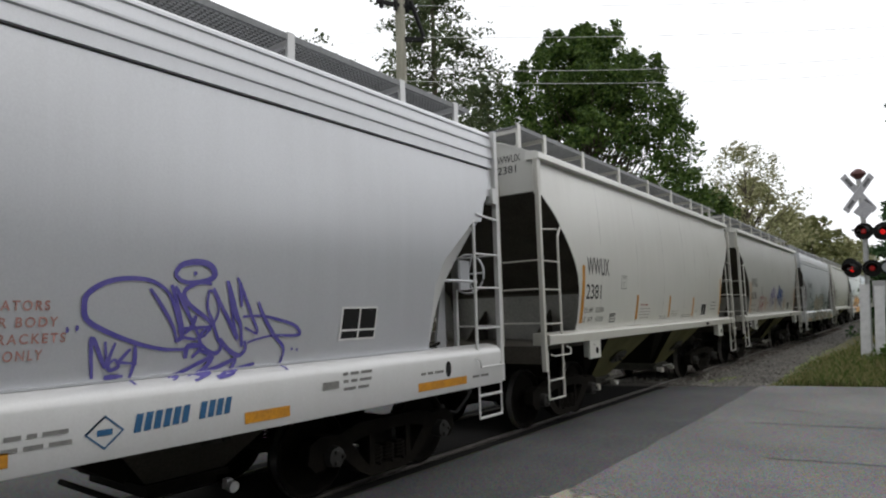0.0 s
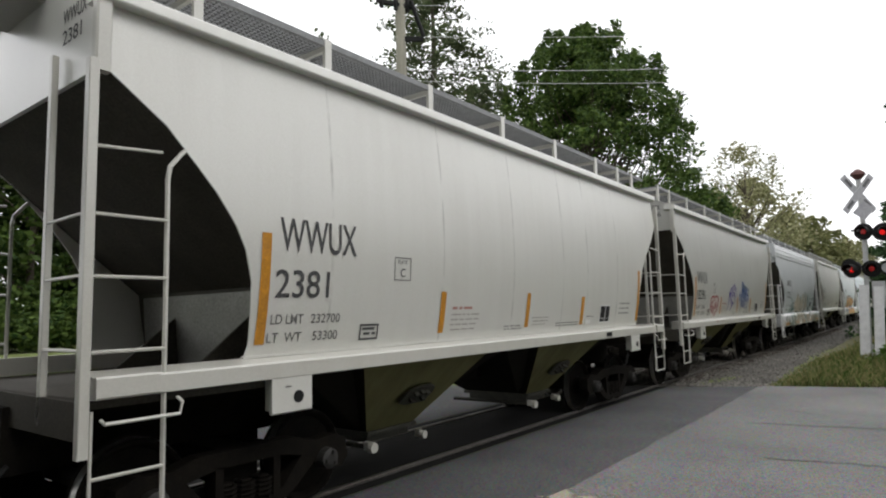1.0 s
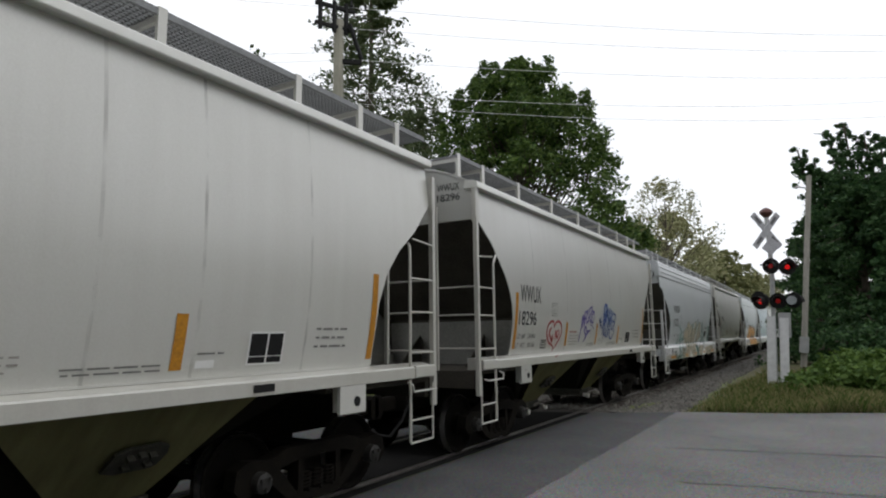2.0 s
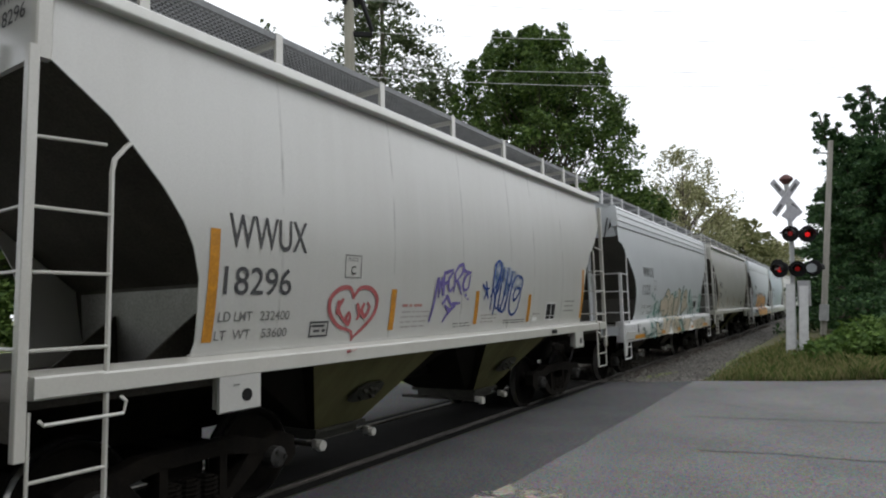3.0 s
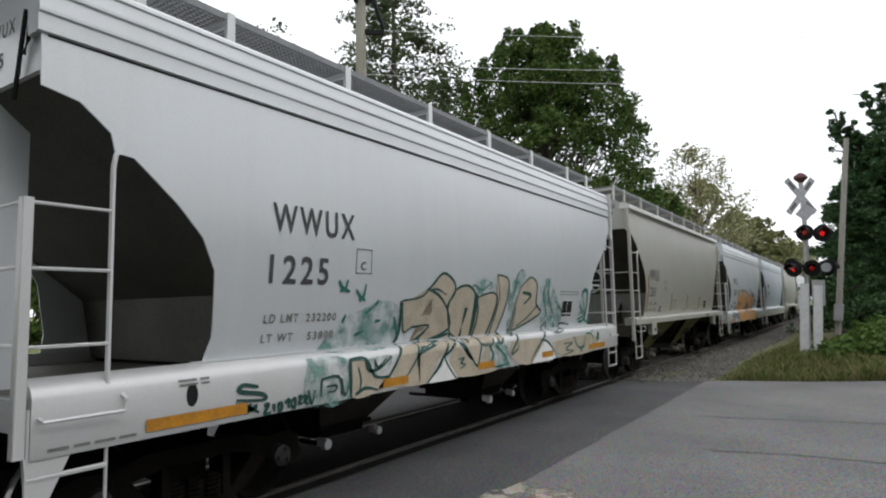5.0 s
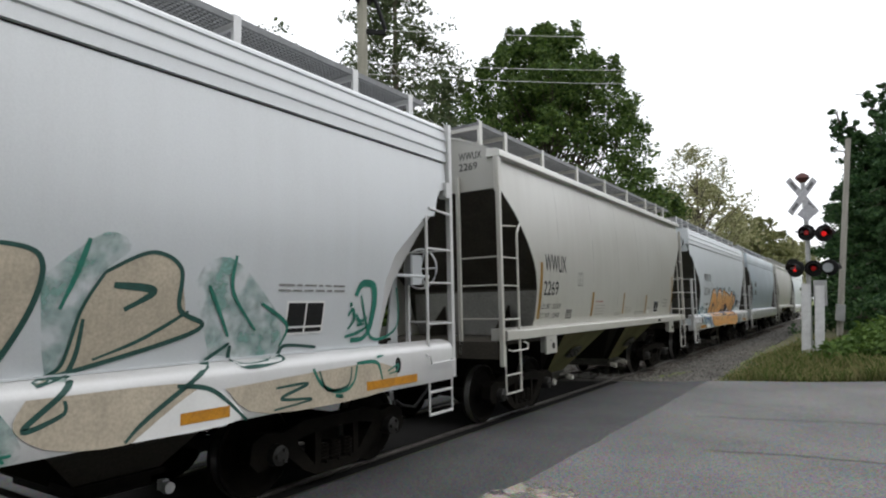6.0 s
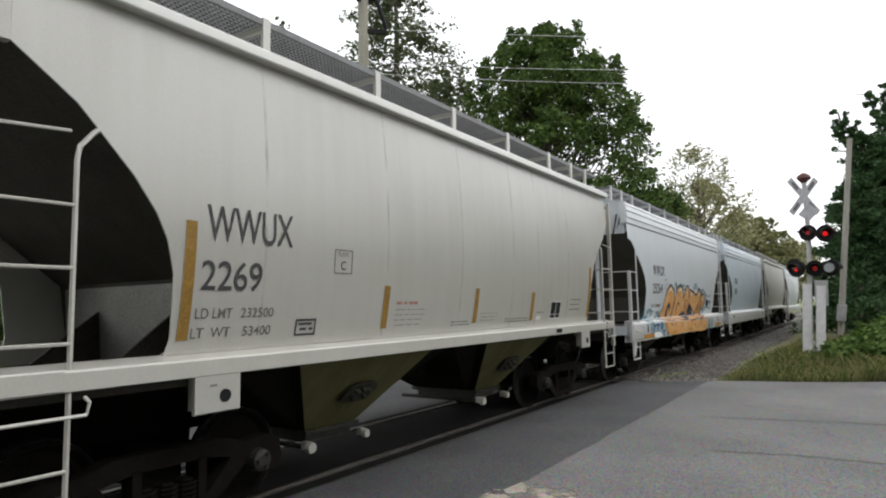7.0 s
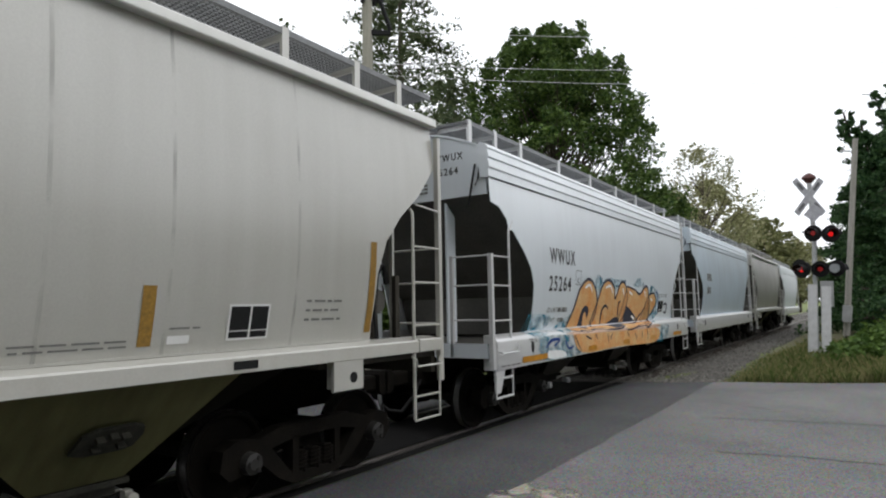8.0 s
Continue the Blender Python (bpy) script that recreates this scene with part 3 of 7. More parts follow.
def bay_end(y0, y1, y2, y3):
    """The two sheets that close a bay towards the car's ends."""
    t, b = 1.438, 0.618
    s = Shape().add([(-t, y0, 1.395), (t, y0, 1.395), (b, y1, 0.5), (-b, y1, 0.5)], [(0, 1, 2, 3)])
    return s.add([(-t, y3, 1.395), (t, y3, 1.395), (b, y2, 0.5), (-b, y2, 0.5)], [(0, 3, 2, 1)])


def outlet(y1, y2):
    s = Shape().box(-0.66, 0.66, y1 - 0.02, y2 + 0.03, 0.45, 0.5)
    s.box(-0.58, 0.58, y1 + 0.05, y2 - 0.05, 0.36, 0.45)
    s.rod([(-0.8, y1 - 0.12, 0.36), (0.82, y1 - 0.12, 0.36)], 0.03)
    return s


def gate_cap(y, r):
    """Pale capstan head at the end of a gate shaft."""
    s = Shape().lathe([(0, 0.0), (0, r), (0.015, r * 1.1), (0.07, r), (0.07, 0)], (0.8, y, 0.36), 10)
    return s.box(0.72, 0.8, y - 0.03, y + 0.03, 0.33, 0.42)


def hatch_plate():
    """Rounded access plate with its wing nuts on a bay's sheet."""
    s = Shape()
    ring = [(0.27 * c, 0.15 * s) for c, s in ((-1, -0.7), (-0.55, -1), (0.5, -1), (0.85, -0.8), (1, 0.1), (0.9, 0.75), (0.55, 1), (-0.5, 0.95), (-0.85, 0.6))]
    s.extrude_x(ring, 0, 0.03)
    for y, z in ((-0.1, 0.06), (0.1, 0.06), (-0.1, -0.05), (0.1, -0.05), (0, 0.08)):
        s.box(0.03, 0.085, y - 0.032, y + 0.032, z - 0.014, z + 0.014)
    return s


def sideframe():
    """Cast truck side frame with its spring window, drawn about the truck's centre."""
    outer = [(-1.2, 0.44), (-1.17, 0.62), (-1.02, 0.69), (-0.78, 0.66), (-0.5, 0.74), (0.5, 0.74), (0.78, 0.66), (1.02, 0.69), (1.17, 0.62), (1.2, 0.44), (1.1, 0.34), (0.96, 0.36), (0.82, 0.5),
             (0.7, 0.5), (0.5, 0.24), (0.32, 0.15), (-0.32, 0.15), (-0.5, 0.24), (-0.7, 0.5), (-0.82, 0.5), (-0.96, 0.36), (-1.1, 0.34)]
    s = Shape()
    a, b = 0.94, 1.1
    s.extrude_x([outer[i] for i in (0, 1, 2, 3, 19, 20, 21)], a, b)
    s.extrude_x([outer[i] for i in (9, 8, 7, 6, 12, 11, 10)], a, b)
    s.extrude_x([(-0.82, 0.5), (-0.78, 0.66), (-0.5, 0.74), (0.5, 0.74), (0.78, 0.66), (0.82, 0.5), (0.6, 0.55), (0.34, 0.6), (-0.34, 0.6), (-0.6, 0.55)], a, b)
    s.extrude_x([(-0.82, 0.5), (-0.6, 0.55), (-0.38, 0.3), (-0.3, 0.25), (0.3, 0.25), (0.38, 0.3), (0.6, 0.55), (0.82, 0.5), (0.5, 0.24), (0.32, 0.15), (-0.32, 0.15), (-0.5, 0.24)], a + 0.01, b - 0.01)
    for y in (-0.34, 0.26):
        s.extrude_x([(y, 0.25), (y + 0.08, 0.25), (y + 0.08, 0.62), (y, 0.62)], a, b)
    return s


def spring():
    s = Shape()
    pts = [(0.085 * math.cos(t * 0.9), 0.085 * math.sin(t * 0.9), 0.2 * t / 35) for t in range(36)]
    return s.rod(pts, 0.017, 5)


def wheelset():
    s = Shape()
    s.rod([(-1.1, 0, 0), (1.1, 0, 0)], 0.08, 10)
    tread = [(0.68, 0.13), (0.69, 0.15), (0.715, 0.40), (0.685, 0.425), (0.675, 0.478), (0.695, 0.487), (0.71, 0.462), (0.805, 0.454), (0.81, 0.43), (0.79, 0.40), (0.755, 0.38), (0.75, 0.17), (0.79, 0.14), (0.79, 0.09)]
    s.lathe(tread, n=36)
    s.lathe([(-x, r) for x, r in reversed(tread)], n=36)
    return s


def bearing_cap():
    s = Shape().lathe([(0, 0.0), (0, 0.055), (-0.015, 0.1), (-0.05, 0.105), (-0.14, 0.11), (-0.14, 0)], (1.2, 0, 0), 16)
    for k in range(3):
        a = 2 * math.pi * k / 3
        s.box(1.195, 1.225, 0.062 * math.cos(a) - 0.016, 0.062 * math.cos(a) + 0.016, 0.062 * math.sin(a) - 0.016, 0.062 * math.sin(a) + 0.016)
    return s


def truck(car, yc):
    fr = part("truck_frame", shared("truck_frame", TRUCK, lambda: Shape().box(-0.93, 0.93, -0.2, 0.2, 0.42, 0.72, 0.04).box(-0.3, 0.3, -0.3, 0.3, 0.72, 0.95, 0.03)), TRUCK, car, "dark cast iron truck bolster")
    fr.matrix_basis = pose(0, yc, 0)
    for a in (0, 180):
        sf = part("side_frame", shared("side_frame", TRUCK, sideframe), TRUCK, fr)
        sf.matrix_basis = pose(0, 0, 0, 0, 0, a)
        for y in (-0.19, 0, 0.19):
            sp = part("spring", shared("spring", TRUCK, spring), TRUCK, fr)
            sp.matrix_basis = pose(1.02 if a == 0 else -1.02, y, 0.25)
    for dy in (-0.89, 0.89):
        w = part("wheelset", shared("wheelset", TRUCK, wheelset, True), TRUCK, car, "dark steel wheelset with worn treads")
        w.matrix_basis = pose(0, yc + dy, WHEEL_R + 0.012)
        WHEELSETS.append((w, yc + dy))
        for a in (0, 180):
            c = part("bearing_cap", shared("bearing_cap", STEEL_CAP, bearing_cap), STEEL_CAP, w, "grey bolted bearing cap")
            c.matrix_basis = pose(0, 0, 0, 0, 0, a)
        for a in (0, 180):
            tread = part("wheel_tread", shared("wheel_tread", STEEL, lambda: Shape().lathe([(0.7, 0.4665), (0.72, 0.464), (0.8, 0.4605)], n=36), True), STEEL, w, "bright worn wheel tread")
            tread.matrix_basis = pose(0, 0, 0, 0, 0, a)


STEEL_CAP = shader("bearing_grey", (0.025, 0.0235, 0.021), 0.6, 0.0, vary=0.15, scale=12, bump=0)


def grating(x0, x1, y0, y1, z):
    """Open running board: bearing bars along it and crimped cross bars."""
    s = Shape()
    n = int((y1 - y0) / 0.06)
    for i in range(n + 1):
        y = y0 + (y1 - y0) * i / n
        s.box(x0, x1, y - 0.008, y + 0.008, z - 0.022, z - 0.002)
    m = max(3, int((x1 - x0) / 0.05))
    for i in range(m + 1):
        x = x0 + (x1 - x0) * i / m
        s.box(x - 0.006, x + 0.006, y0, y1, z - 0.03, z)
    return s


def rung(car, a, b, paint, r=0.013, name="rung"):
    """A round grab iron from a to b."""
    length = (Vector(b) - Vector(a)).length
    key = ("%s %.2f" % (name, length), paint.name)
    if key not in SHARED:
        SHARED[key] = Shape().rod([(0, 0, 0), (0, 0, length)], r, 6).mesh(name, paint, True)
    ob = part(name, SHARED[key], paint, car)
    ob.matrix_basis = Matrix.Translation(a) @ (Vector(b) - Vector(a)).to_track_quat("Z", "Y").to_matrix().to_4x4()
    return ob


def bar(car, name, x0, x1, y0, y1, z0, z1, paint, c=0.0, label=""):
    return part(name, Shape().box(x0, x1, y0, y1, z0, z1, c), paint, car, label)


def ladders(car, paint, acf):
    """Corner posts, stiles, grab irons and sill steps at the four corners."""
    for sx in (1, -1):
        for flip in (False, True):
            fy = (lambda y: CAR_LEN - y) if flip else (lambda y: y)

            def b4(name, x0, x1, y0, y1, z0, z1, c=0.006):
                ya, yb = sorted((fy(y0), fy(y1)))
                xa, xb = sorted((sx * x0, sx * x1))
                return bar(car, name, xa, xb, ya, yb, z0, z1, paint, c)

            def r4(a, b, name="rung", r=0.013):
                return rung(car, (sx * a[0], fy(a[1]), a[2]), (sx * b[0], fy(b[1]), b[2]), paint, r, name)

            cage = acf and not flip
            top = 2.66 if cage else (4.32 if acf and flip else (4.06 if flip else 3.72))
            ex = 0.86 if acf else 0.81
            b4("corner_post", 1.545, 1.615, -0.035, 0.035, 1.0, top)
            b4("end_post", ex, ex + 0.06, 0.0, 0.05, 1.16, 2.66 if cage else 3.95)
            part("stile", Shape().rod([(sx * 1.59, fy(0.55), 0.6 if not acf else 1.2), (sx * 1.59, fy(0.55), 2.95), *([(sx * 1.585, fy(0.55), 3.04), (sx * 1.575, fy(0.58), 3.08)] if flip else [(sx * 1.585, fy(0.57), 3.05), (sx * 1.575, fy(0.66), 3.16), (sx * 1.575, fy(0.7), 3.2)])], 0.02, 6), paint, car, smooth=True)
            for z in (1.69, 2.2, 2.63):
                r4((1.6, 0.0, z), (1.6, 0.55, z))
                r4((1.585, 0.0, z + 0.01), (ex + 0.03, 0.02, z + 0.01))
            if not cage:
                r4((1.6, 0.0, 3.1), (1.6, 0.5, 3.14))
            # sill steps
            r4((1.6, 0.05, 1.3), (1.6, 0.05, 0.58))
            r4((1.6, 0.55, 1.3), (1.6, 0.55, 0.58))
            r4((1.6, 0.05, 0.59), (1.6, 0.55, 0.59), r=0.018)
            r4((1.6, 0.05, 0.86), (1.6, 0.55, 0.86))
            # bent grab iron below the sill end
            part("grab_iron", Shape().rod([(sx * 1.63, fy(0.1), 1.24), (sx * 1.69, fy(0.1), 1.22), (sx * 1.69, fy(0.62), 1.22), (sx * 1.69, fy(0.64), 1.3), (sx * 1.62, fy(0.64), 1.33)], 0.013, 6), paint, car)
            if not acf:
                b4("sill_tab", 1.6, 1.645, 0.06, 0.5, 1.375, 1.525, 0.012)
                b4("corner_flange", 1.42 if flip else 1.49, 1.49 if flip else 1.575, 0.02, 0.13, 3.66, 4.2, 0.012)
            if acf and flip:
                b4("post_bracket", 1.5, 1.63, 0.03, 0.13, 3.32, 3.52, 0.01)
                edge = [(3.12, 0.34, 0.0), (2.9, 0.72, 0.2), (2.51, 1.18, 0.38), (2.2, 1.34, 0.27), (1.9, 1.36, 0.15), (1.48, 1.33, 0.03)]
                strip = [(sx * (side_x(z) - 0.016 - 0.32 * e * k), fy(y - e * k), z) for z, y, e in edge for k in (0, 1)]
                part("end_bulkhead", Shape().add(strip, [(2 * i, 2 * i + 1, 2 * i + 3, 2 * i + 2) for i in range(5)]), paint, car, "inward-bent end of the side sheet", smooth=True)
            if cage:
                part("step_bracket", Shape().add([(sx * 1.61, 0.03, 1.0), (sx * 1.61, 0.32, 1.0), (sx * 1.61, 0.16, 0.66), (sx * 1.61, 0.06, 0.66), (sx * 1.57, 0.03, 1.0), (sx * 1.57, 0.32, 1.0), (sx * 1.57, 0.16, 0.66), (sx * 1.57, 0.06, 0.66)],
                                              [(0, 1, 2, 3), (4, 7, 6, 5), (0, 4, 5, 1), (1, 5, 6, 2), (2, 6, 7, 3), (3, 7, 4, 0)]), paint, car)


def running_boards(car, paint, acf):
    z, edge = (4.72, 1.18) if acf else (4.8, 1.2)
    ya, yb = (0.05, CAR_LEN + 0.02) if acf else (0.1, CAR_LEN + 0.4)
    for sx in (1, -1):
        xa, xb = sorted((sx * 0.62, sx * edge))
        part("running_board", shared("running_board %d%d" % (acf, sx), GALV, lambda: grating(xa, xb, ya, yb, z)), GALV, car, "open steel grating walkway on the roof")
        part("board_edge", shared("board_edge %d%d" % (acf, sx), GALV, lambda: Shape().box(sx * edge - 0.012, sx * edge + 0.012, ya, yb, z - 0.05, z + 0.015)), GALV, car)
        part("board_edge", shared("board_edge_in %d%d" % (acf, sx), GALV, lambda: Shape().box(sx * 0.62 - 0.012, sx * 0.62 + 0.012, ya, yb, z - 0.05, z + 0.015)), GALV, car)
        for y in (0.15, 0.95, 1.85, 3.5, 5.2, 6.9, 8.5, 10.2, 11.3) if acf else (0.15, 1.0, 2.5, 4.25, 6.0, 7.7, 9.4, 10.5, 11.3):
            me = shared("board_post %d%d" % (acf, sx), paint, lambda: Shape().box(sx * edge - 0.02, sx * edge + 0.02, -0.045, 0.045, 4.36, z + 0.03).box(min(sx * 0.6, sx * edge), max(sx * 0.6, sx * edge), -0.02, 0.02, z - 0.09, z - 0.03))
            part("board_post", me, paint, car).matrix_basis = pose(0, y, 0)
    for y0 in (ya, yb - 0.5):
        part("crossover", shared("crossover %d" % acf, GALV, lambda: grating(-0.6, 0.6, 0, 0.5, z)), GALV, car).matrix_basis = pose(0, y0, 0)
    for y in (1.4, 3.6, 5.8, 8.0, 10.2):
        part("roof_hatch", shared("roof_hatch %d" % acf, paint, lambda: Shape().box(-0.45, 0.45, -0.75, 0.75, 4.55, 4.76, 0.03)), paint, car)
        car.children[-1].matrix_basis = pose(0, y, 0)


def coupler(car, y, d):
    s = Shape().box(-0.1, 0.1, min(y, y + d * 0.55), max(y, y + d * 0.55), 0.72, 0.94, 0.03)
    s.box(-0.17, 0.17, min(y + d * 0.5, y + d * 0.68), max(y + d * 0.5, y + d * 0.68), 0.66, 1.0, 0.05)
    part("coupler", s, TRUCK, car, "dark cast knuckle coupler")
    hose = Shape().rod([(0.3, y, 0.8), (0.32, y + d * 0.2, 0.6), (0.25, y + d * 0.42, 0.38), (0.15, y + d * 0.6, 0.42), (0.08, y + d * 0.66, 0.5)], 0.025, 6)
    part("brake_hose", hose, BLACK, car, "black rubber brake hose", smooth=True)


def decal(car, name, pts_faces, material, acf, lift=0.006, label="", sill=False):
    """Flat marks laid on the bulging side: corners are (y, z)."""
    pts, faces = pts_faces
    s = Shape()
    s.v = [((surface_x(z, acf) if acf or sill else side_x(z, acf)) + lift, y, z) for y, z in pts]
    s.f = faces
    me = bpy.data.meshes.new(name)
    me.from_pydata(s.v, [], s.f)
    me.materials.append(material)
    return part(name, me, material, car, label)


def quad(y0, y1, z0, z1, skew=0.0):
    n = 4
    pts = [(y + skew * i / n, z0 + (z1 - z0) * i / n) for i in range(n + 1) for y in (y0, y1)]
    return pts, [(2 * i, 2 * i + 1, 2 * i + 3, 2 * i + 2) for i in range(n)]


def frame_mark(car, y0, y1, z0, z1, w, material, acf):
    pts, faces = [], []
    for a, b, c, d in ((y0, y1, z0, z0 + w), (y0, y1, z1 - w, z1), (y0, y0 + w, z0 + w, z1 - w), (y1 - w, y1, z0 + w, z1 - w)):
        k = len(pts)
        pts += [(a, c), (b, c), (b, d), (a, d)]
        faces.append((k, k + 1, k + 2, k + 3))
    decal(car, "stencil_frame", (pts, faces), material, acf)


def lettering(car, words, y, z, height, material, acf, width=None, sill=False, lift=0.007, end=None):
    """Words on the side, their lower corner at y, z; end: on the end wall at that y instead."""
    cu = bpy.data.curves.new("lettering", "FONT")
    cu.body, cu.size, cu.offset = words, 1.0, 0.018 if acf else 0.006
    cu.space_character = 1.3 if acf else 1.0
    tmp = bpy.data.objects.new("lettering", cu)
    me = bpy.data.meshes.new_from_object(tmp)
    bpy.data.objects.remove(tmp)
    xs = [v.co.x for v in me.vertices]
    ys = [v.co.y for v in me.vertices]
    kx = (width / (max(xs) - min(xs))) if width else height / (max(ys) - min(ys))
    kz = height / (max(ys) - min(ys))
    x0, y0 = min(xs), min(ys)
    for v in me.vertices:
        u, w = (v.co.x - x0) * kx, z + (v.co.y - y0) * kz
        v.co = (y + u, end, w) if end is not None else ((surface_x(w, acf) if sill else side_x(w, acf)) + lift, y + u, w)
    me.materials.clear()
    me.materials.append(material)
    if height < 0.1:
        return tagged(part("small_lettering", me, material, car), kind="stuff")
    word = new("lettering")
    word.parent = car
    bm = bmesh.new()
    bm.from_mesh(me)
    bm.faces.ensure_lookup_table()
    left = set(bm.faces)
    while left:
        todo, isle = [left.pop()], []
        while todo:
            f = todo.pop()
            isle.append(f)
            for e in f.edges:
                for g2 in e.link_faces:
                    if g2 in left:
                        left.discard(g2)
                        todo.append(g2)
        idx = {}
        for f in isle:
            for v in f.verts:
                idx.setdefault(v, len(idx))
        one = bpy.data.meshes.new("letter")
        one.from_pydata([tuple(v.co) for v in idx], [], [[idx[v] for v in f.verts] for f in isle])
        one.materials.append(material)
        part("letter", one, material, word)
    bm.free()
    bpy.data.meshes.remove(me)
    return word


def bars_text(car, y, z, rows, width, height, material, acf, gap=0.055, seed=1, sill=False):
    """Small stencilled lines that cannot be read: plain bars."""
    rng = random.Random(seed)
    pts, faces = [], []
    for i in range(rows):
        yy, zz = y + rng.uniform(0, 0.04), z - i * gap
        while yy < y + width - 0.05:
            w = min(rng.uniform(0.05, 0.2), y + width - yy)
            k = len(pts)
            pts += [(yy, zz), (yy + w, zz), (yy + w, zz + height), (yy, zz + height)]
            faces.append((k, k + 1, k + 2, k + 3))
            yy += w + 0.03
    tagged(decal(car, "stencil_block", (pts, faces), material, acf, sill=sill), kind="stuff")


def bars_text_end(car, x, z):
    """Three small stencilled rows on the end wall, as plain bars."""
    s = Shape()
    for i in range(3):
        for k in range(4):
            s.box(x + 0.09 * k, x + 0.09 * k + 0.065, 0.074, 0.078, z - 0.06 * i, z - 0.06 * i + 0.03)
    tagged(part("stencil_block", s, FADED, car), kind="stuff")


def ribbon(path, w, taper=True):
    """A sprayed stroke of even width along a path of (y, z)."""
    pts, faces, n = [], [], len(path)
    for i, (y, z) in enumerate(path):
        a, b = path[max(0, i - 1)], path[min(n - 1, i + 1)]
        dy, dz = b[0] - a[0], b[1] - a[1]
        d = math.hypot(dy, dz) or 1
        ww = w * (0.6 + 0.4 * math.sin(math.pi * min(1, (i + 1) / n * 1.2))) if taper else w
        pts += [(y - dz / d * ww, z + dy / d * ww), (y + dz / d * ww, z - dy / d * ww)]
    return pts, [(2 * i, 2 * i + 1, 2 * i + 3, 2 * i + 2) for i in range(n - 1)]


def curve(points, steps=10):
    """A smooth run through the points (Catmull-Rom)."""
    out = []
    p = [points[0]] + list(points) + [points[-1]]
    for i in range(1, len(p) - 2):
        for k in range(steps):
            t = k / steps
            out.append(tuple(0.5 * (2 * p[i][a] + (p[i + 1][a] - p[i - 1][a]) * t + (2 * p[i - 1][a] - 5 * p[i][a] + 4 * p[i + 1][a] - p[i + 2][a]) * t * t
                                    + (3 * p[i][a] - p[i - 1][a] - 3 * p[i + 1][a] + p[i + 2][a]) * t ** 3) for a in (0, 1)))
    return out + [points[-1]]


def blob(car, points, material, acf, lift=0.0065, sill=False):
    """A filled sprayed shape round the points, in strips that follow the side."""
    ring = curve(list(points) + [points[0]], 8)[:-1]
    zs = [z for _, z in ring]
    lo, hi, n = min(zs), max(zs), 10
    pts, faces = [], []
    for i in range(n + 1):
        z = lo + (hi - lo) * (0.02 + 0.96 * i / n)
        hits = []
        for (a, b), (c, d) in zip(ring, ring[1:] + ring[:1]):
            if (b - z) * (d - z) < 0:
                hits.append(a + (c - a) * (z - b) / (d - b))
        pts += [(min(hits), z), (max(hits), z)]
    faces = [(2 * i, 2 * i + 1, 2 * i + 3, 2 * i + 2) for i in range(n)]
    decal(car, "graffiti_fill", (pts, faces), material, acf, lift, sill=sill)


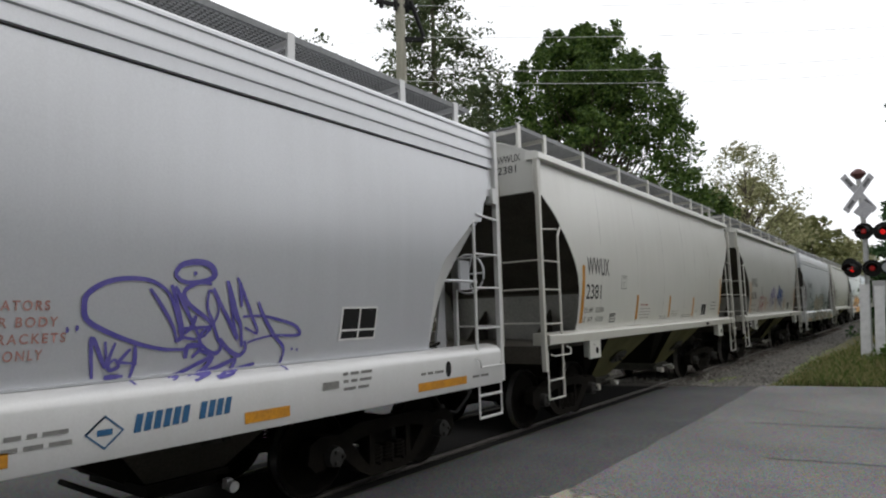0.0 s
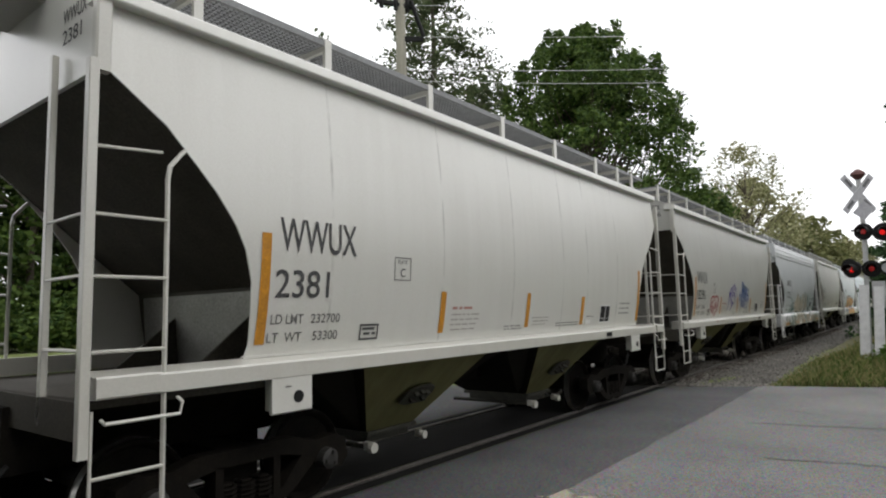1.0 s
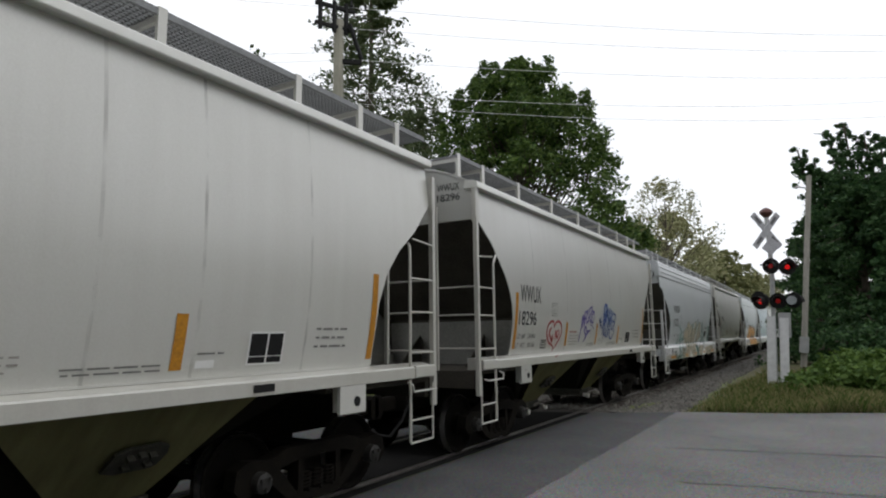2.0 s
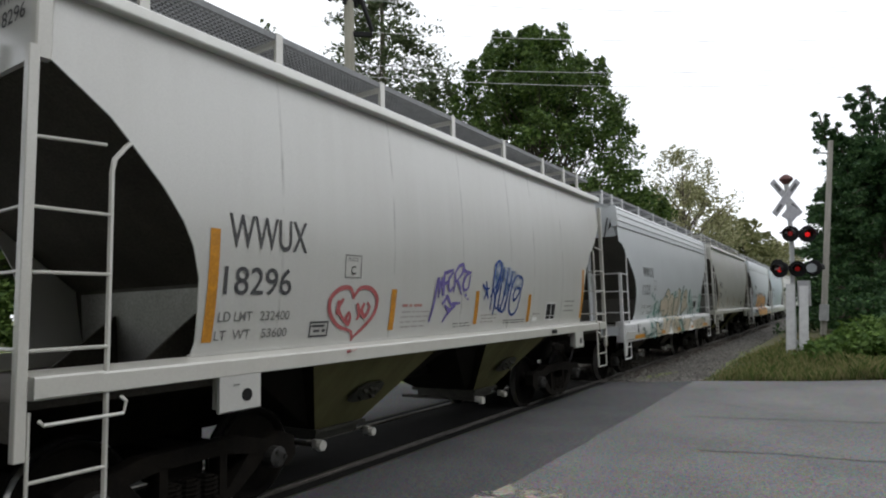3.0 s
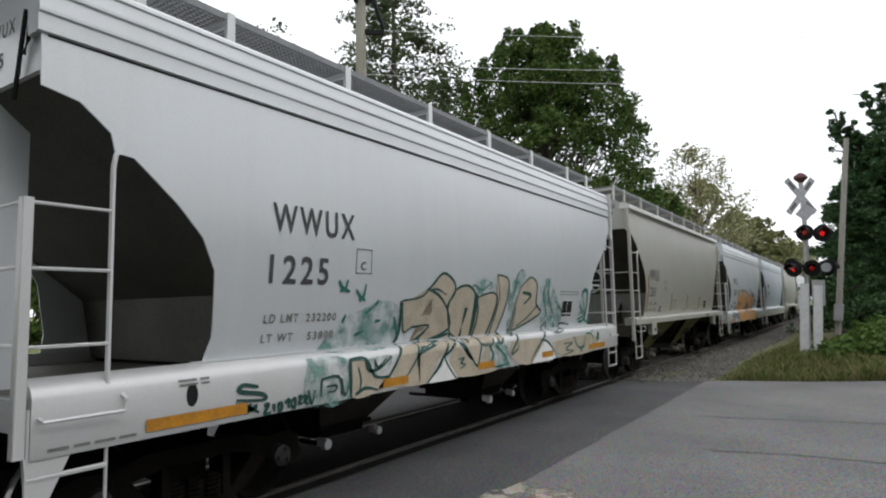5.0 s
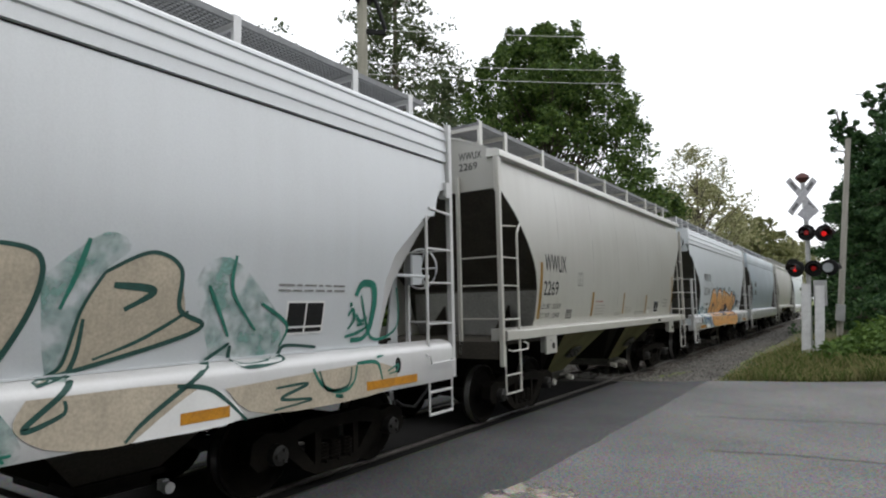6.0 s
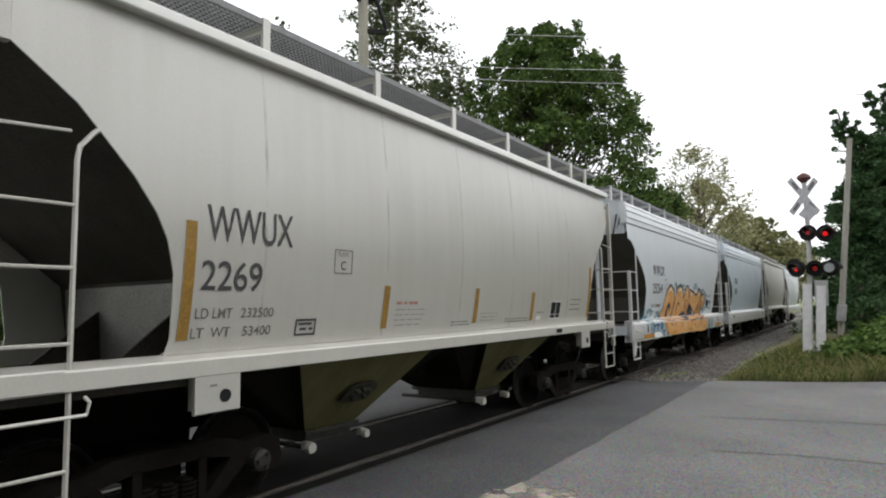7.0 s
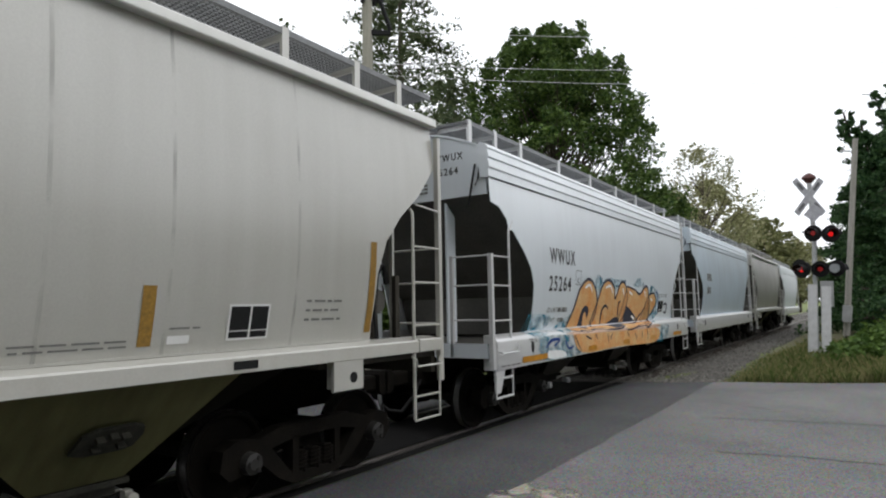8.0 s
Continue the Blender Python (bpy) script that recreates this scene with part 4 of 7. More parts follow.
def hopper_car(k, paint, acf, label, slope=SLOPE, trim=None):
    start = STARTS[k]
    trim = trim or (SILL_WHITE if acf else SILL_TAN)
    car = thing("hopper_car", label, "freight car", pose(TRACK_X, start, 0), "cars of the train")
    CARS.append((car, start))
    cut, far = (ACF_CUT, ACF_CUT_FAR) if acf else (TAN_CUT, TAN_CUT_FAR)
    top = 3.83 if acf else 4.22
    for sx in (1, -1):
        part("side_sheet", shared("side_sheet %d%d" % (acf, sx), paint, lambda: side_sheet(cut, far, top, sx, acf), True), paint, car)
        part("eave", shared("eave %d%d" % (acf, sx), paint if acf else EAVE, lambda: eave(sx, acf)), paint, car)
    part("roof", shared("roof %d" % acf, paint, lambda: roof(acf), True), paint, car)
    for flip in (False, True):
        a, b = (CAR_LEN - 0.08, CAR_LEN - 0.12) if flip else (0.08, 0.12)
        part("end_sheet", shared("end_sheet %d%d" % (acf, flip), paint, lambda: end_sheet(acf, a, b), False), paint, car)
        part("slope_sheet", shared("slope_sheet %d%d" % (acf, flip), slope, lambda: slope_sheet(acf, flip)), slope, car, "sloping end sheet with shade in its colour")
        fy = (lambda y: CAR_LEN - y) if flip else (lambda y: y)
        # end platform and draft sill; platform and tan end beam take the shade colour
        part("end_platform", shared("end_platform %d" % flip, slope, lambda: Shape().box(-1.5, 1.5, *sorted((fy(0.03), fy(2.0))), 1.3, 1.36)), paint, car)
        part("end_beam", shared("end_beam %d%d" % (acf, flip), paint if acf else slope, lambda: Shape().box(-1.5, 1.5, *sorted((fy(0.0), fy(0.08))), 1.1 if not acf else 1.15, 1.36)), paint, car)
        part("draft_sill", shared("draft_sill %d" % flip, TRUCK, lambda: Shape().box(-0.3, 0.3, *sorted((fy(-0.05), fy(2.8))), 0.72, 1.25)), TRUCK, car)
        if acf:
            me = shared("end_plate %d" % flip, paint, lambda: Shape().extrude_x([(fy(0.1), 1.36), (fy(0.34), 1.36), (fy(0.18 if flip else 0.34), 2.36 if flip else 3.3), (fy(0.1), 2.4 if flip else 3.5)], -0.015, 0.015))
            for x in (-0.75, 0.75):
                part("end_plate", me, paint, car).matrix_basis = pose(x, 0, 0)
        else:
            part("foot_sheet", shared("foot_sheet %d" % flip, FOOT, lambda: Shape().extrude_x([(fy(1.885), 2.16), (fy(1.935), 1.365), (fy(1.94), 1.365), (fy(1.89), 2.16)], -1.40, 1.40)), FOOT, car, "pale grey foot sheet of the end")
            me = shared("end_gusset %d" % flip, slope, lambda: Shape().extrude_x([(fy(1.2), 1.36), (fy(1.95), 1.36), (fy(1.95), 1.95)], -0.015, 0.015))
            for x in (-0.7, 0.7):
                part("end_gusset", me, paint, car).matrix_basis = pose(x, 0, 0)
        coupler(car, fy(0), 1 if flip else -1)
        truck(car, fy(1.63))
    # side sills
    for sx in (1, -1):
        if acf:
            ring = [(1.40, 0.98), (1.62, 0.98), (1.625, 0.99), (1.625, 1.36), (1.612, 1.40), (1.585, 1.435), (1.53, 1.46), (1.455, 1.475), (1.40, 1.48)]
        else:
            ring = [(1.36, 1.372), (1.62, 1.372), (1.625, 1.378), (1.625, 1.50), (1.61, 1.515), (1.46, 1.55), (1.36, 1.55)]
        part("side_sill", shared("side_sill %d%d" % (acf, sx), trim, lambda: Shape().extrude_y([(sx * x, z) for x, z in ring], 0.06, CAR_LEN - 0.06), acf), trim, car)
        part("sill_lip", shared("sill_lip %d%d" % (acf, sx), paint, lambda: Shape().box(min(sx * 1.43, sx * 1.475), max(sx * 1.43, sx * 1.475), 1.3, CAR_LEN - 1.3, *((1.475, 1.49) if acf else (1.55, 1.57)))), paint, car)
        if not acf:
            for y in (1.48, CAR_LEN - 1.91):
                jp = part("jacking_pad", shared("jacking_pad %d" % sx, paint, lambda: Shape().box(sx * 1.60 - 0.02, sx * 1.60 + 0.02, 0, 0.43, 1.07, 1.41, 0.012).box(min(sx * 1.5, sx * 1.58), max(sx * 1.5, sx * 1.58), 0.02, 0.06, 1.1, 1.4)), paint, car)
                jp.matrix_basis = pose(0, y, 0)
                part("pad_hole", shared("pad_hole %d" % sx, BLACK, lambda: Shape().lathe([(0, 0.0), (0, 0.055), (0.004, 0.055)], (sx * 1.621, 0.28, 1.2), 14)), BLACK, jp, "dark round hole")
        else:
            for y in (1.2, CAR_LEN - 1.2):
                ph = part("pad_hole", shared("acf_hole %d" % sx, BLACK, lambda: Shape().extrude_x([(0.05 * math.cos(a * 0.45), 0.09 * math.sin(a * 0.45)) for a in range(14)], sx * 1.62, sx * 1.63)), BLACK, car, "dark oval lifting hole")
                ph.matrix_basis = pose(0, y, 1.25)
    for y0, y1, y2, y3 in ((2.75, 3.6, 4.45, 5.12), (6.45, 7.4, 8.15, 8.8)):
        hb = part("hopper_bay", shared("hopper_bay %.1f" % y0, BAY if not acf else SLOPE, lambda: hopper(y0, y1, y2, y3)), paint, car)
        # Bay end faces are split off and blackened to paint in their shade.
        part("bay_end", shared("bay_end %.1f" % y0, BLACK_SHEET, lambda: bay_end(y0, y1, y2, y3)), BLACK_SHEET, hb, "end sheets of the bay, painted shade-dark")
        part("outlet_gate", shared("outlet_gate %.1f" % y0, TRUCK if acf else PLATE, lambda: outlet(y1, y2)), PLATE, hb)
        for y, r in ((y1 - 0.12, 0.06), (y2 - 0.05, 0.05)):
            part("gate_cap", shared("gate_cap %.2f" % y, trim, lambda: gate_cap(y, r)), trim, hb, "pale capstan head of the gate")
        for sx in (1, -1):
            hp = part("access_plate", shared("access_plate", PLATE, hatch_plate), PLATE, hb, "dark access plate with nuts")
            hp.matrix_basis = pose(sx * 1.06, (y1 + y2) / 2, 0.93, 0, sx * 43.6, 0 if sx > 0 else 180)
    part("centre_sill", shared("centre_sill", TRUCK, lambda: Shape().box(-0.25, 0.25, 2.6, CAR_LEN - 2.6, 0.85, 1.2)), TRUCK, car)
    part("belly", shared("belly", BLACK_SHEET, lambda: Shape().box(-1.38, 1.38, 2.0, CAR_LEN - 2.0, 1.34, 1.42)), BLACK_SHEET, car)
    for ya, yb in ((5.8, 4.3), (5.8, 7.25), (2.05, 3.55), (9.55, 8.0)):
        part("cross_slope", shared("cross_slope %.1f %.1f" % (ya, yb), BLACK_SHEET, lambda: Shape().add([(-1.25, ya, 1.37), (1.25, ya, 1.37), (0.54, yb, 0.53), (-0.54, yb, 0.53), (-1.25, yb, 1.37), (1.25, yb, 1.37)], [(0, 1, 2, 3), (1, 5, 2), (0, 3, 4), (4, 3, 2, 5), (0, 4, 5, 1)])), BLACK_SHEET, car, "cross slope sheet under the floor, painted shade-dark")
    part("air_reservoir", shared("air_reservoir", TRUCK, lambda: Shape().rod([(0.5, 5.4, 1.0), (0.5, 5.45, 1.0), (0.5, 5.95, 1.0), (0.5, 6.0, 1.0)], 0.12, 12)), TRUCK, car)
    ladders(car, trim, acf)
    running_boards(car, trim, acf)
    if acf:
        decal(car, "roof_seam", ([(0.1, 3.785), (CAR_LEN - 0.1, 3.785), (CAR_LEN - 0.1, 3.8), (0.1, 3.8)], [(0, 1, 2, 3)]), BLACK, acf, 0.004, "dark seam under the roof edge")
        wheel = Shape()
        ring = [(0.27 * math.cos(a * math.pi / 12), 0, 0.27 * math.sin(a * math.pi / 12)) for a in range(25)]
        wheel.rod(ring, 0.016, 6)
        for a in range(5):
            wheel.rod([(0, 0, 0), (0.27 * math.cos(a * 1.257), 0, 0.27 * math.sin(a * 1.257))], 0.013, 5)
        part("brake_wheel", wheel, paint, car, "round spoked brake wheel").matrix_basis = pose(1.05, CAR_LEN + 0.06, 2.42)
        part("end_rail", Shape().rod([(1.3, CAR_LEN - 1.3, 2.3), (1.3, CAR_LEN - 0.1, 2.3)], 0.022, 6), paint, car)
        part("brake_lever", Shape().rod([(0.92, CAR_LEN - 0.92, 2.62), (0.92, CAR_LEN - 0.86, 2.35), (0.92, CAR_LEN - 0.74, 2.18), (0.92, CAR_LEN - 0.55, 2.14)], 0.035, 7), BLACK, car, "black bent brake pipe")
        tank = Shape().box(-0.1, 0.42, CAR_LEN - 1.12, CAR_LEN - 0.66, 1.86, 2.34, 0.09)
        part("air_tank", tank, paint, car, "grey brake equipment box on the end platform", smooth=True)
        part("tank_leg", Shape().box(0.12, 0.2, CAR_LEN - 1.0, CAR_LEN - 0.92, 1.36, 1.88).box(0.12, 0.2, CAR_LEN - 0.78, CAR_LEN - 0.7, 1.36, 1.88), TRUCK, car)
        for x, ya, za, yb, zb in ((1.05, 1.0, 1.42, 0.5, 1.5), (0.9, 0.95, 1.4, 0.72, 1.62), (1.1, 1.25, 1.52, 0.62, 1.44)):
            part("brake_rod", Shape().rod([(x, CAR_LEN - ya, za), (x - 0.1, CAR_LEN - yb, zb)], 0.022, 6), TRUCK, car)
        for dy in (0.0, 0.1):
            part("end_strap", Shape().rod([(1.33 + dy, 0.05, 4.02 + dy * 0.6), (1.28 + dy, 0.05, 3.8), (1.2 + dy * 1.2, 0.05, 3.4 + dy * 3)], 0.016, 5), BLACK, car, "dark bent strap on the end wall")
        part("brake_mount", Shape().box(1.0, 1.1, CAR_LEN - 0.2, CAR_LEN + 0.05, 2.2, 2.6, 0.02), paint, car)
    # upright weld seams
    for y in () if acf else (2.2, 3.95, 5.55, 7.05, 7.95, 9.25):
        pts = [(y + d, 1.56 + (top - 1.6) * i / 8) for i in range(9) for d in (-0.016, 0.016)]
        decal(car, "weld_seam", (pts, [(2 * i, 2 * i + 1, 2 * i + 3, 2 * i + 2) for i in range(8)]), SEAM, acf, 0.003)
    return car


SEAM = shader("seam_grime", (0.22, 0.205, 0.17), 0.7, vary=0.1, scale=3, bump=0)
sn, sl = SEAM.node_tree.nodes, SEAM.node_tree.links
fleck, cover, where = sn.new("ShaderNodeTexNoise"), sn.new("ShaderNodeMapRange"), sn.new("ShaderNodeTexCoord")
fleck.inputs["Scale"].default_value, fleck.inputs["Detail"].default_value = 2.5, 5
cover.inputs[1].default_value, cover.inputs[2].default_value, cover.inputs[4].default_value = 0.38, 0.75, 0.34
sl.new(where.outputs["Object"], fleck.inputs["Vector"])
sl.new(fleck.outputs[0], cover.inputs[0])
sl.new(cover.outputs[0], sn["Principled BSDF"].inputs["Alpha"])
# Near-black colour that stands for the shade under the car floor.
BLACK_SHEET = shader("shade_black_underfloor", (0.013, 0.0115, 0.008), 0.8, vary=0.15)
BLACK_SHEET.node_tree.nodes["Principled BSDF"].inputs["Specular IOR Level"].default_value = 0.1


def tan_brake_gear(car):
    """Cylinder, stanchions and pipes on the end platform."""
    part("brake_cylinder", Shape().rod([(0.25, CAR_LEN - 0.75, 1.98), (0.3, CAR_LEN - 0.75, 1.98), (1.15, CAR_LEN - 0.75, 1.98), (1.2, CAR_LEN - 0.75, 1.98)], 0.15, 14), SLOPE_PALE, car, "grey horizontal brake cylinder", smooth=True)
    for x, y in ((1.3, 0.95), (1.12, 0.3), (0.2, 0.6)):
        part("end_stanchion", Shape().box(x - 0.03, x + 0.03, CAR_LEN - y - 0.04, CAR_LEN - y + 0.04, 1.36, 2.75 - 0.4 * x), SLOPE, car)
    for x, k in ((1.38, 0.0), (1.3, 0.12)):
        part("brake_pipe", Shape().rod([(x, CAR_LEN - 0.98 + k, 1.4), (x, CAR_LEN - 1.02 + k, 1.9), (x - 0.05, CAR_LEN - 0.92 + k, 2.3), (x - 0.12, CAR_LEN - 0.72 + k, 2.42), (x - 0.2, CAR_LEN - 0.58 + k, 2.2)], 0.018, 6), BLACK, car, "dark bent brake pipe", smooth=True)


def tan_marks(car, number):
    """Lettering and reflective strips of the tan cars."""
    for y, z0, z1, w in ((1.39, 1.66, 2.62, 0.1), (3.92, 1.66, 2.14, 0.1), (5.93, 1.66, 2.14, 0.1), (7.74, 1.64, 2.1, 0.11), (10.28, 1.64, 2.62, 0.1)):
        decal(car, "reflective_strip", quad(y, y + w, z0, z1), OCHRE if number == "2269" else ORANGE, False, label="amber reflective strip")
    lettering(car, "WWUX", 1.58, 2.47, 0.30, INK, False, 0.93)
    lettering(car, number, 1.55, 2.06, 0.25, INK, False, 0.155 * len(number))
    load, tare = {"2381": ("232700", "53300"), "2269": ("232500", "53400"), "18296": ("232400", "53600")}[number]
    lettering(car, "LD LMT", 1.53, 1.83, 0.085, FADED, False, 0.36)
    lettering(car, "LT  WT", 1.51, 1.67, 0.085, FADED, False, 0.38)
    lettering(car, load, 1.98, 1.83, 0.085, FADED, False, 0.36)
    lettering(car, tare, 2.02, 1.67, 0.085, FADED, False, 0.31)
    frame_mark(car, 2.63, 2.9, 1.64, 1.80, 0.02, INK, False)
    bars_text(car, 2.66, 1.74, 2, 0.2, 0.025, INK, False, 0.05)
    frame_mark(car, 3.08, 3.35, 2.25, 2.5, 0.012, FADED, False)
    lettering(car, "PLATE", 3.13, 2.43, 0.04, FADED, False)
    lettering(car, "C", 3.175, 2.29, 0.09, INK, False)
    bars_text(car, 4.12, 1.86, 4, 0.62, 0.014, FAINT, False, 0.06, 2)
    bars_text(car, 4.14, 1.93, 1, 0.5, 0.032, RED_INK, False, seed=9)
    bars_text(car, 5.36, 1.68, 2, 0.5, 0.014, FADED, False, 0.04, 3)
    bars_text(car, 6.12, 1.78, 3, 0.5, 0.014, FAINT, False, 0.05, 4)
    bars_text(car, 6.86, 1.68, 2, 0.8, 0.014, FADED, False, 0.04, 5)
    decal(car, "white_label", quad(7.98, 8.17, 1.645, 1.71), LABEL_WHITE, False)
    bars_text(car, 7.98, 1.76, 1, 0.28, 0.015, FADED, False)
    decal(car, "data_panel", quad(8.52, 8.96, 1.645, 1.955), LABEL_WHITE, False, label="white bordered black data panel")
    for a, b, c, d in ((8.54, 8.74, 1.73, 1.935), (8.76, 8.94, 1.73, 1.935), (8.54, 8.74, 1.665, 1.72), (8.76, 8.94, 1.665, 1.72)):
        decal(car, "data_panel_field", quad(a, b, c, d), BLACK, False, 0.009)
    bars_text(car, 9.38, 1.97, 3, 0.5, 0.022, FADED, False, 0.09, 7)
    decal(car, "sill_placard", quad(8.5, 8.75, 1.405, 1.475), BLACK, False, 0.008, sill=True, label="small dark placard holder on the sill")
    bars_text(car, 1.6, 1.29, 1, 0.15, 0.012, FADED, False, seed=4, sill=True)
    lettering(car, "WWUX", 0.84, 4.215, 0.12, INK, False, 0.42, end=0.076)
    lettering(car, number, 0.84, 4.045, 0.12, INK, False, 0.085 * len(number), end=0.076)


def acf_marks(car, number):
    """Lettering and strips of the round-sided white cars."""
    lettering(car, "WWUX", 2.02, 2.62, 0.27, INK, True, 1.12)
    lettering(car, number, 2.0, 2.14, 0.27, INK, True, 0.19 * len(number))
    frame_mark(car, 3.17, 3.43, 2.27, 2.54, 0.012, FADED, True)
    lettering(car, "C", 3.25, 2.31, 0.09, INK, True)
    lettering(car, "LD LMT", 1.99, 1.78, 0.08, FADED, True, 0.42)
    lettering(car, "LT WT", 1.99, 1.6, 0.08, FADED, True, 0.38)
    if number == "1225":
        lettering(car, "232200", 2.51, 1.78, 0.08, FADED, True, 0.42)
        lettering(car, "53800", 2.56, 1.6, 0.08, FADED, True, 0.36)
    else:
        bars_text(car, 2.44, 1.78, 1, 0.42, 0.075, FADED, True, seed=14)
        bars_text(car, 2.47, 1.6, 1, 0.36, 0.075, FADED, True, seed=15)
    for y, w in ((0.82, 0.9), (3.55, 0.45), (5.6, 0.45), (7.68, 0.45), (9.85, 0.9)):
        decal(car, "reflective_strip", quad(y, y + w, 1.03, 1.12), ORANGE, True, 0.0125, sill=True, label="amber reflective strip")
    bars_text(car, 0.15, 1.02, 1, 0.6, 0.02, FADED, True, seed=3, sill=True)
    bars_text(car, 1.05, 1.36, 2, 0.3, 0.018, FADED, True, 0.035, seed=5, sill=True)
    decal(car, "data_panel", quad(8.83, 9.33, 1.66, 1.98), LABEL_WHITE, True, label="white bordered black data panel")
    for a, b, c, d in ((8.85, 9.07, 1.74, 1.96), (9.09, 9.31, 1.74, 1.96), (8.85, 9.07, 1.68, 1.72), (9.09, 9.31, 1.68, 1.72)):
        decal(car, "data_panel_field", quad(a, b, c, d), BLACK, True, 0.009)
    bars_text(car, 8.7, 2.12, 2, 0.9, 0.018, FADED, True, 0.05, 8)
    high = 4.14 if number == "25264" else 3.93
    lettering(car, "WWUX", 0.56, high, 0.115, INK, True, 0.54, end=0.076)
    lettering(car, number, 0.56, high - 0.22, 0.115, INK, True, 0.09 * len(number), end=0.076)
    bars_text_end(car, 0.1, 3.8)


CAR_LABELS = ("silver-grey rounded covered hopper car with blue graffiti", "tan two-bay covered hopper car with black lettering", "worn tan covered hopper car with purple and blue graffiti",
              "white rounded covered hopper car with green and sand graffiti", "tan two-bay covered hopper car with clean sides", "white rounded covered hopper car with orange and cyan graffiti",
              "pale blue rounded covered hopper car with stained sides", "dirty off-white covered hopper car near the train's end", "pale grey last covered hopper car of the train")
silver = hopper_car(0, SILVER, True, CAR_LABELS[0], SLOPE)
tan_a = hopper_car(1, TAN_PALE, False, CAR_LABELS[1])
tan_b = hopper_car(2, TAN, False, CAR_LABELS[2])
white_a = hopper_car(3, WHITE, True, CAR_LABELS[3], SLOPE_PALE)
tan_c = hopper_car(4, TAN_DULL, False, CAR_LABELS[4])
white_b = hopper_car(5, WHITE_BRIGHT, True, CAR_LABELS[5], SLOPE_PALE)
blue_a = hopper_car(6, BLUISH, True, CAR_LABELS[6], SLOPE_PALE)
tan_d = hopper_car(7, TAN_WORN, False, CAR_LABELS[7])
last = hopper_car(8, WHITE_BRIGHT, True, CAR_LABELS[8], SLOPE_PALE)
tan_brake_gear(tan_c)
tan_marks(tan_a, "2381")
tan_marks(tan_b, "18296")
tan_marks(tan_c, "2269")
acf_marks(white_a, "1225")
acf_marks(white_b, "25264")
bars_text(blue_a, 2.0, 2.65, 1, 0.8, 0.24, FADED, True, seed=6)
bars_text(blue_a, 2.0, 2.2, 1, 0.6, 0.24, FADED, True, seed=7)

# ---- silver car: lettering, panel and blue scrawl
for y, w in ((7.68, 0.45), (9.85, 0.9), (0.82, 0.9), (3.55, 0.45), (5.6, 0.45)):
    decal(silver, "reflective_strip", quad(y, y + w, 1.05, 1.14), ORANGE, True, sill=True, label="amber reflective strip")
decal(silver, "data_panel", quad(8.83, 9.33, 1.65, 1.98), LABEL_WHITE, True, label="white bordered black data panel")
for a, b, c, d in ((8.85, 9.07, 1.76, 1.96), (9.09, 9.31, 1.76, 1.96), (8.85, 9.07, 1.67, 1.74), (9.09, 9.31, 1.67, 1.74)):
    decal(silver, "data_panel_field", quad(a, b, c, d), BLACK, True, 0.009)
for i, w in enumerate(("ATORS", "R BODY", "RACKETS", "ONLY")):
    lettering(silver, w, 6.0 if i < 3 else 6.04, 1.98 - i * 0.105, 0.065, RED_INK, True, 0.055 * len(w))
for i in range(11):
    if i != 6:
        decal(silver, "blue_mark", quad(6.79 + 0.07 * i, 6.84 + 0.07 * i, 1.13 + 0.003 * i, 1.255 + 0.003 * i, 0.022), BLUE_INK, True, sill=True)
pts = [(6.48, 1.165), (6.6, 1.27), (6.72, 1.165), (6.6, 1.06)]
decal(silver, "diamond_mark", ribbon(pts + pts[:2], 0.008, False), BLUE_INK, True, sill=True)
decal(silver, "diamond_mark", quad(6.55, 6.65, 1.145, 1.185), BLUE_INK, True, sill=True)
for i, (y, z, rows) in enumerate(((6.0, 1.2, 2), (6.9 + 1.85, 1.33, 3), (9.9, 1.22, 1), (10.85, 1.1, 1))):
    bars_text(silver, y, z, rows, 0.4, 0.028, FADED, True, 0.07, 30 + i, sill=True)
decal(silver, "sill_placard", quad(8.5, 8.7, 1.22, 1.29), FADED, True, sill=True, label="small grey placard holder on the sill")


def spray(car, points, w, material, acf, sill=False):
    """One sprayed stroke along points (y, z) of a car's side."""
    decal(car, "graffiti_stroke", ribbon(curve(points, 10), w), material, acf, 0.0098, sill=sill)


def plain(car, points, material, acf, lift=0.0078, sill=True):
    """A filled straight-edged shape on the sill."""
    decal(car, "graffiti_fill", (points, [tuple(range(len(points)))]), material, acf, lift, sill=sill)


def patch(car, points, material, lift=0.0078):
    """A filled sprayed shape that follows the side and the rounded sill below it."""
    bm = bmesh.new()
    bm.faces.new([bm.verts.new((0, y, z)) for y, z in curve(list(points) + [points[0]], 4)[:-1]])
    bmesh.ops.triangulate(bm, faces=bm.faces[:])
    for z in (1.36, 1.38, 1.40, 1.418, 1.435, 1.448, 1.46, 1.475, 1.6, 1.8, 2.0, 2.2, 2.4):
        bmesh.ops.bisect_plane(bm, geom=bm.verts[:] + bm.edges[:] + bm.faces[:], plane_co=(0, 0, z), plane_no=(0, 0, 1))
    for v in bm.verts:
        v.co.x = surface_x(v.co.z, True) + lift
    me = bpy.data.meshes.new("graffiti_fill")
    bm.to_mesh(me)
    bm.free()
    me.materials.append(material)
    return part("graffiti_fill", me, material, car)


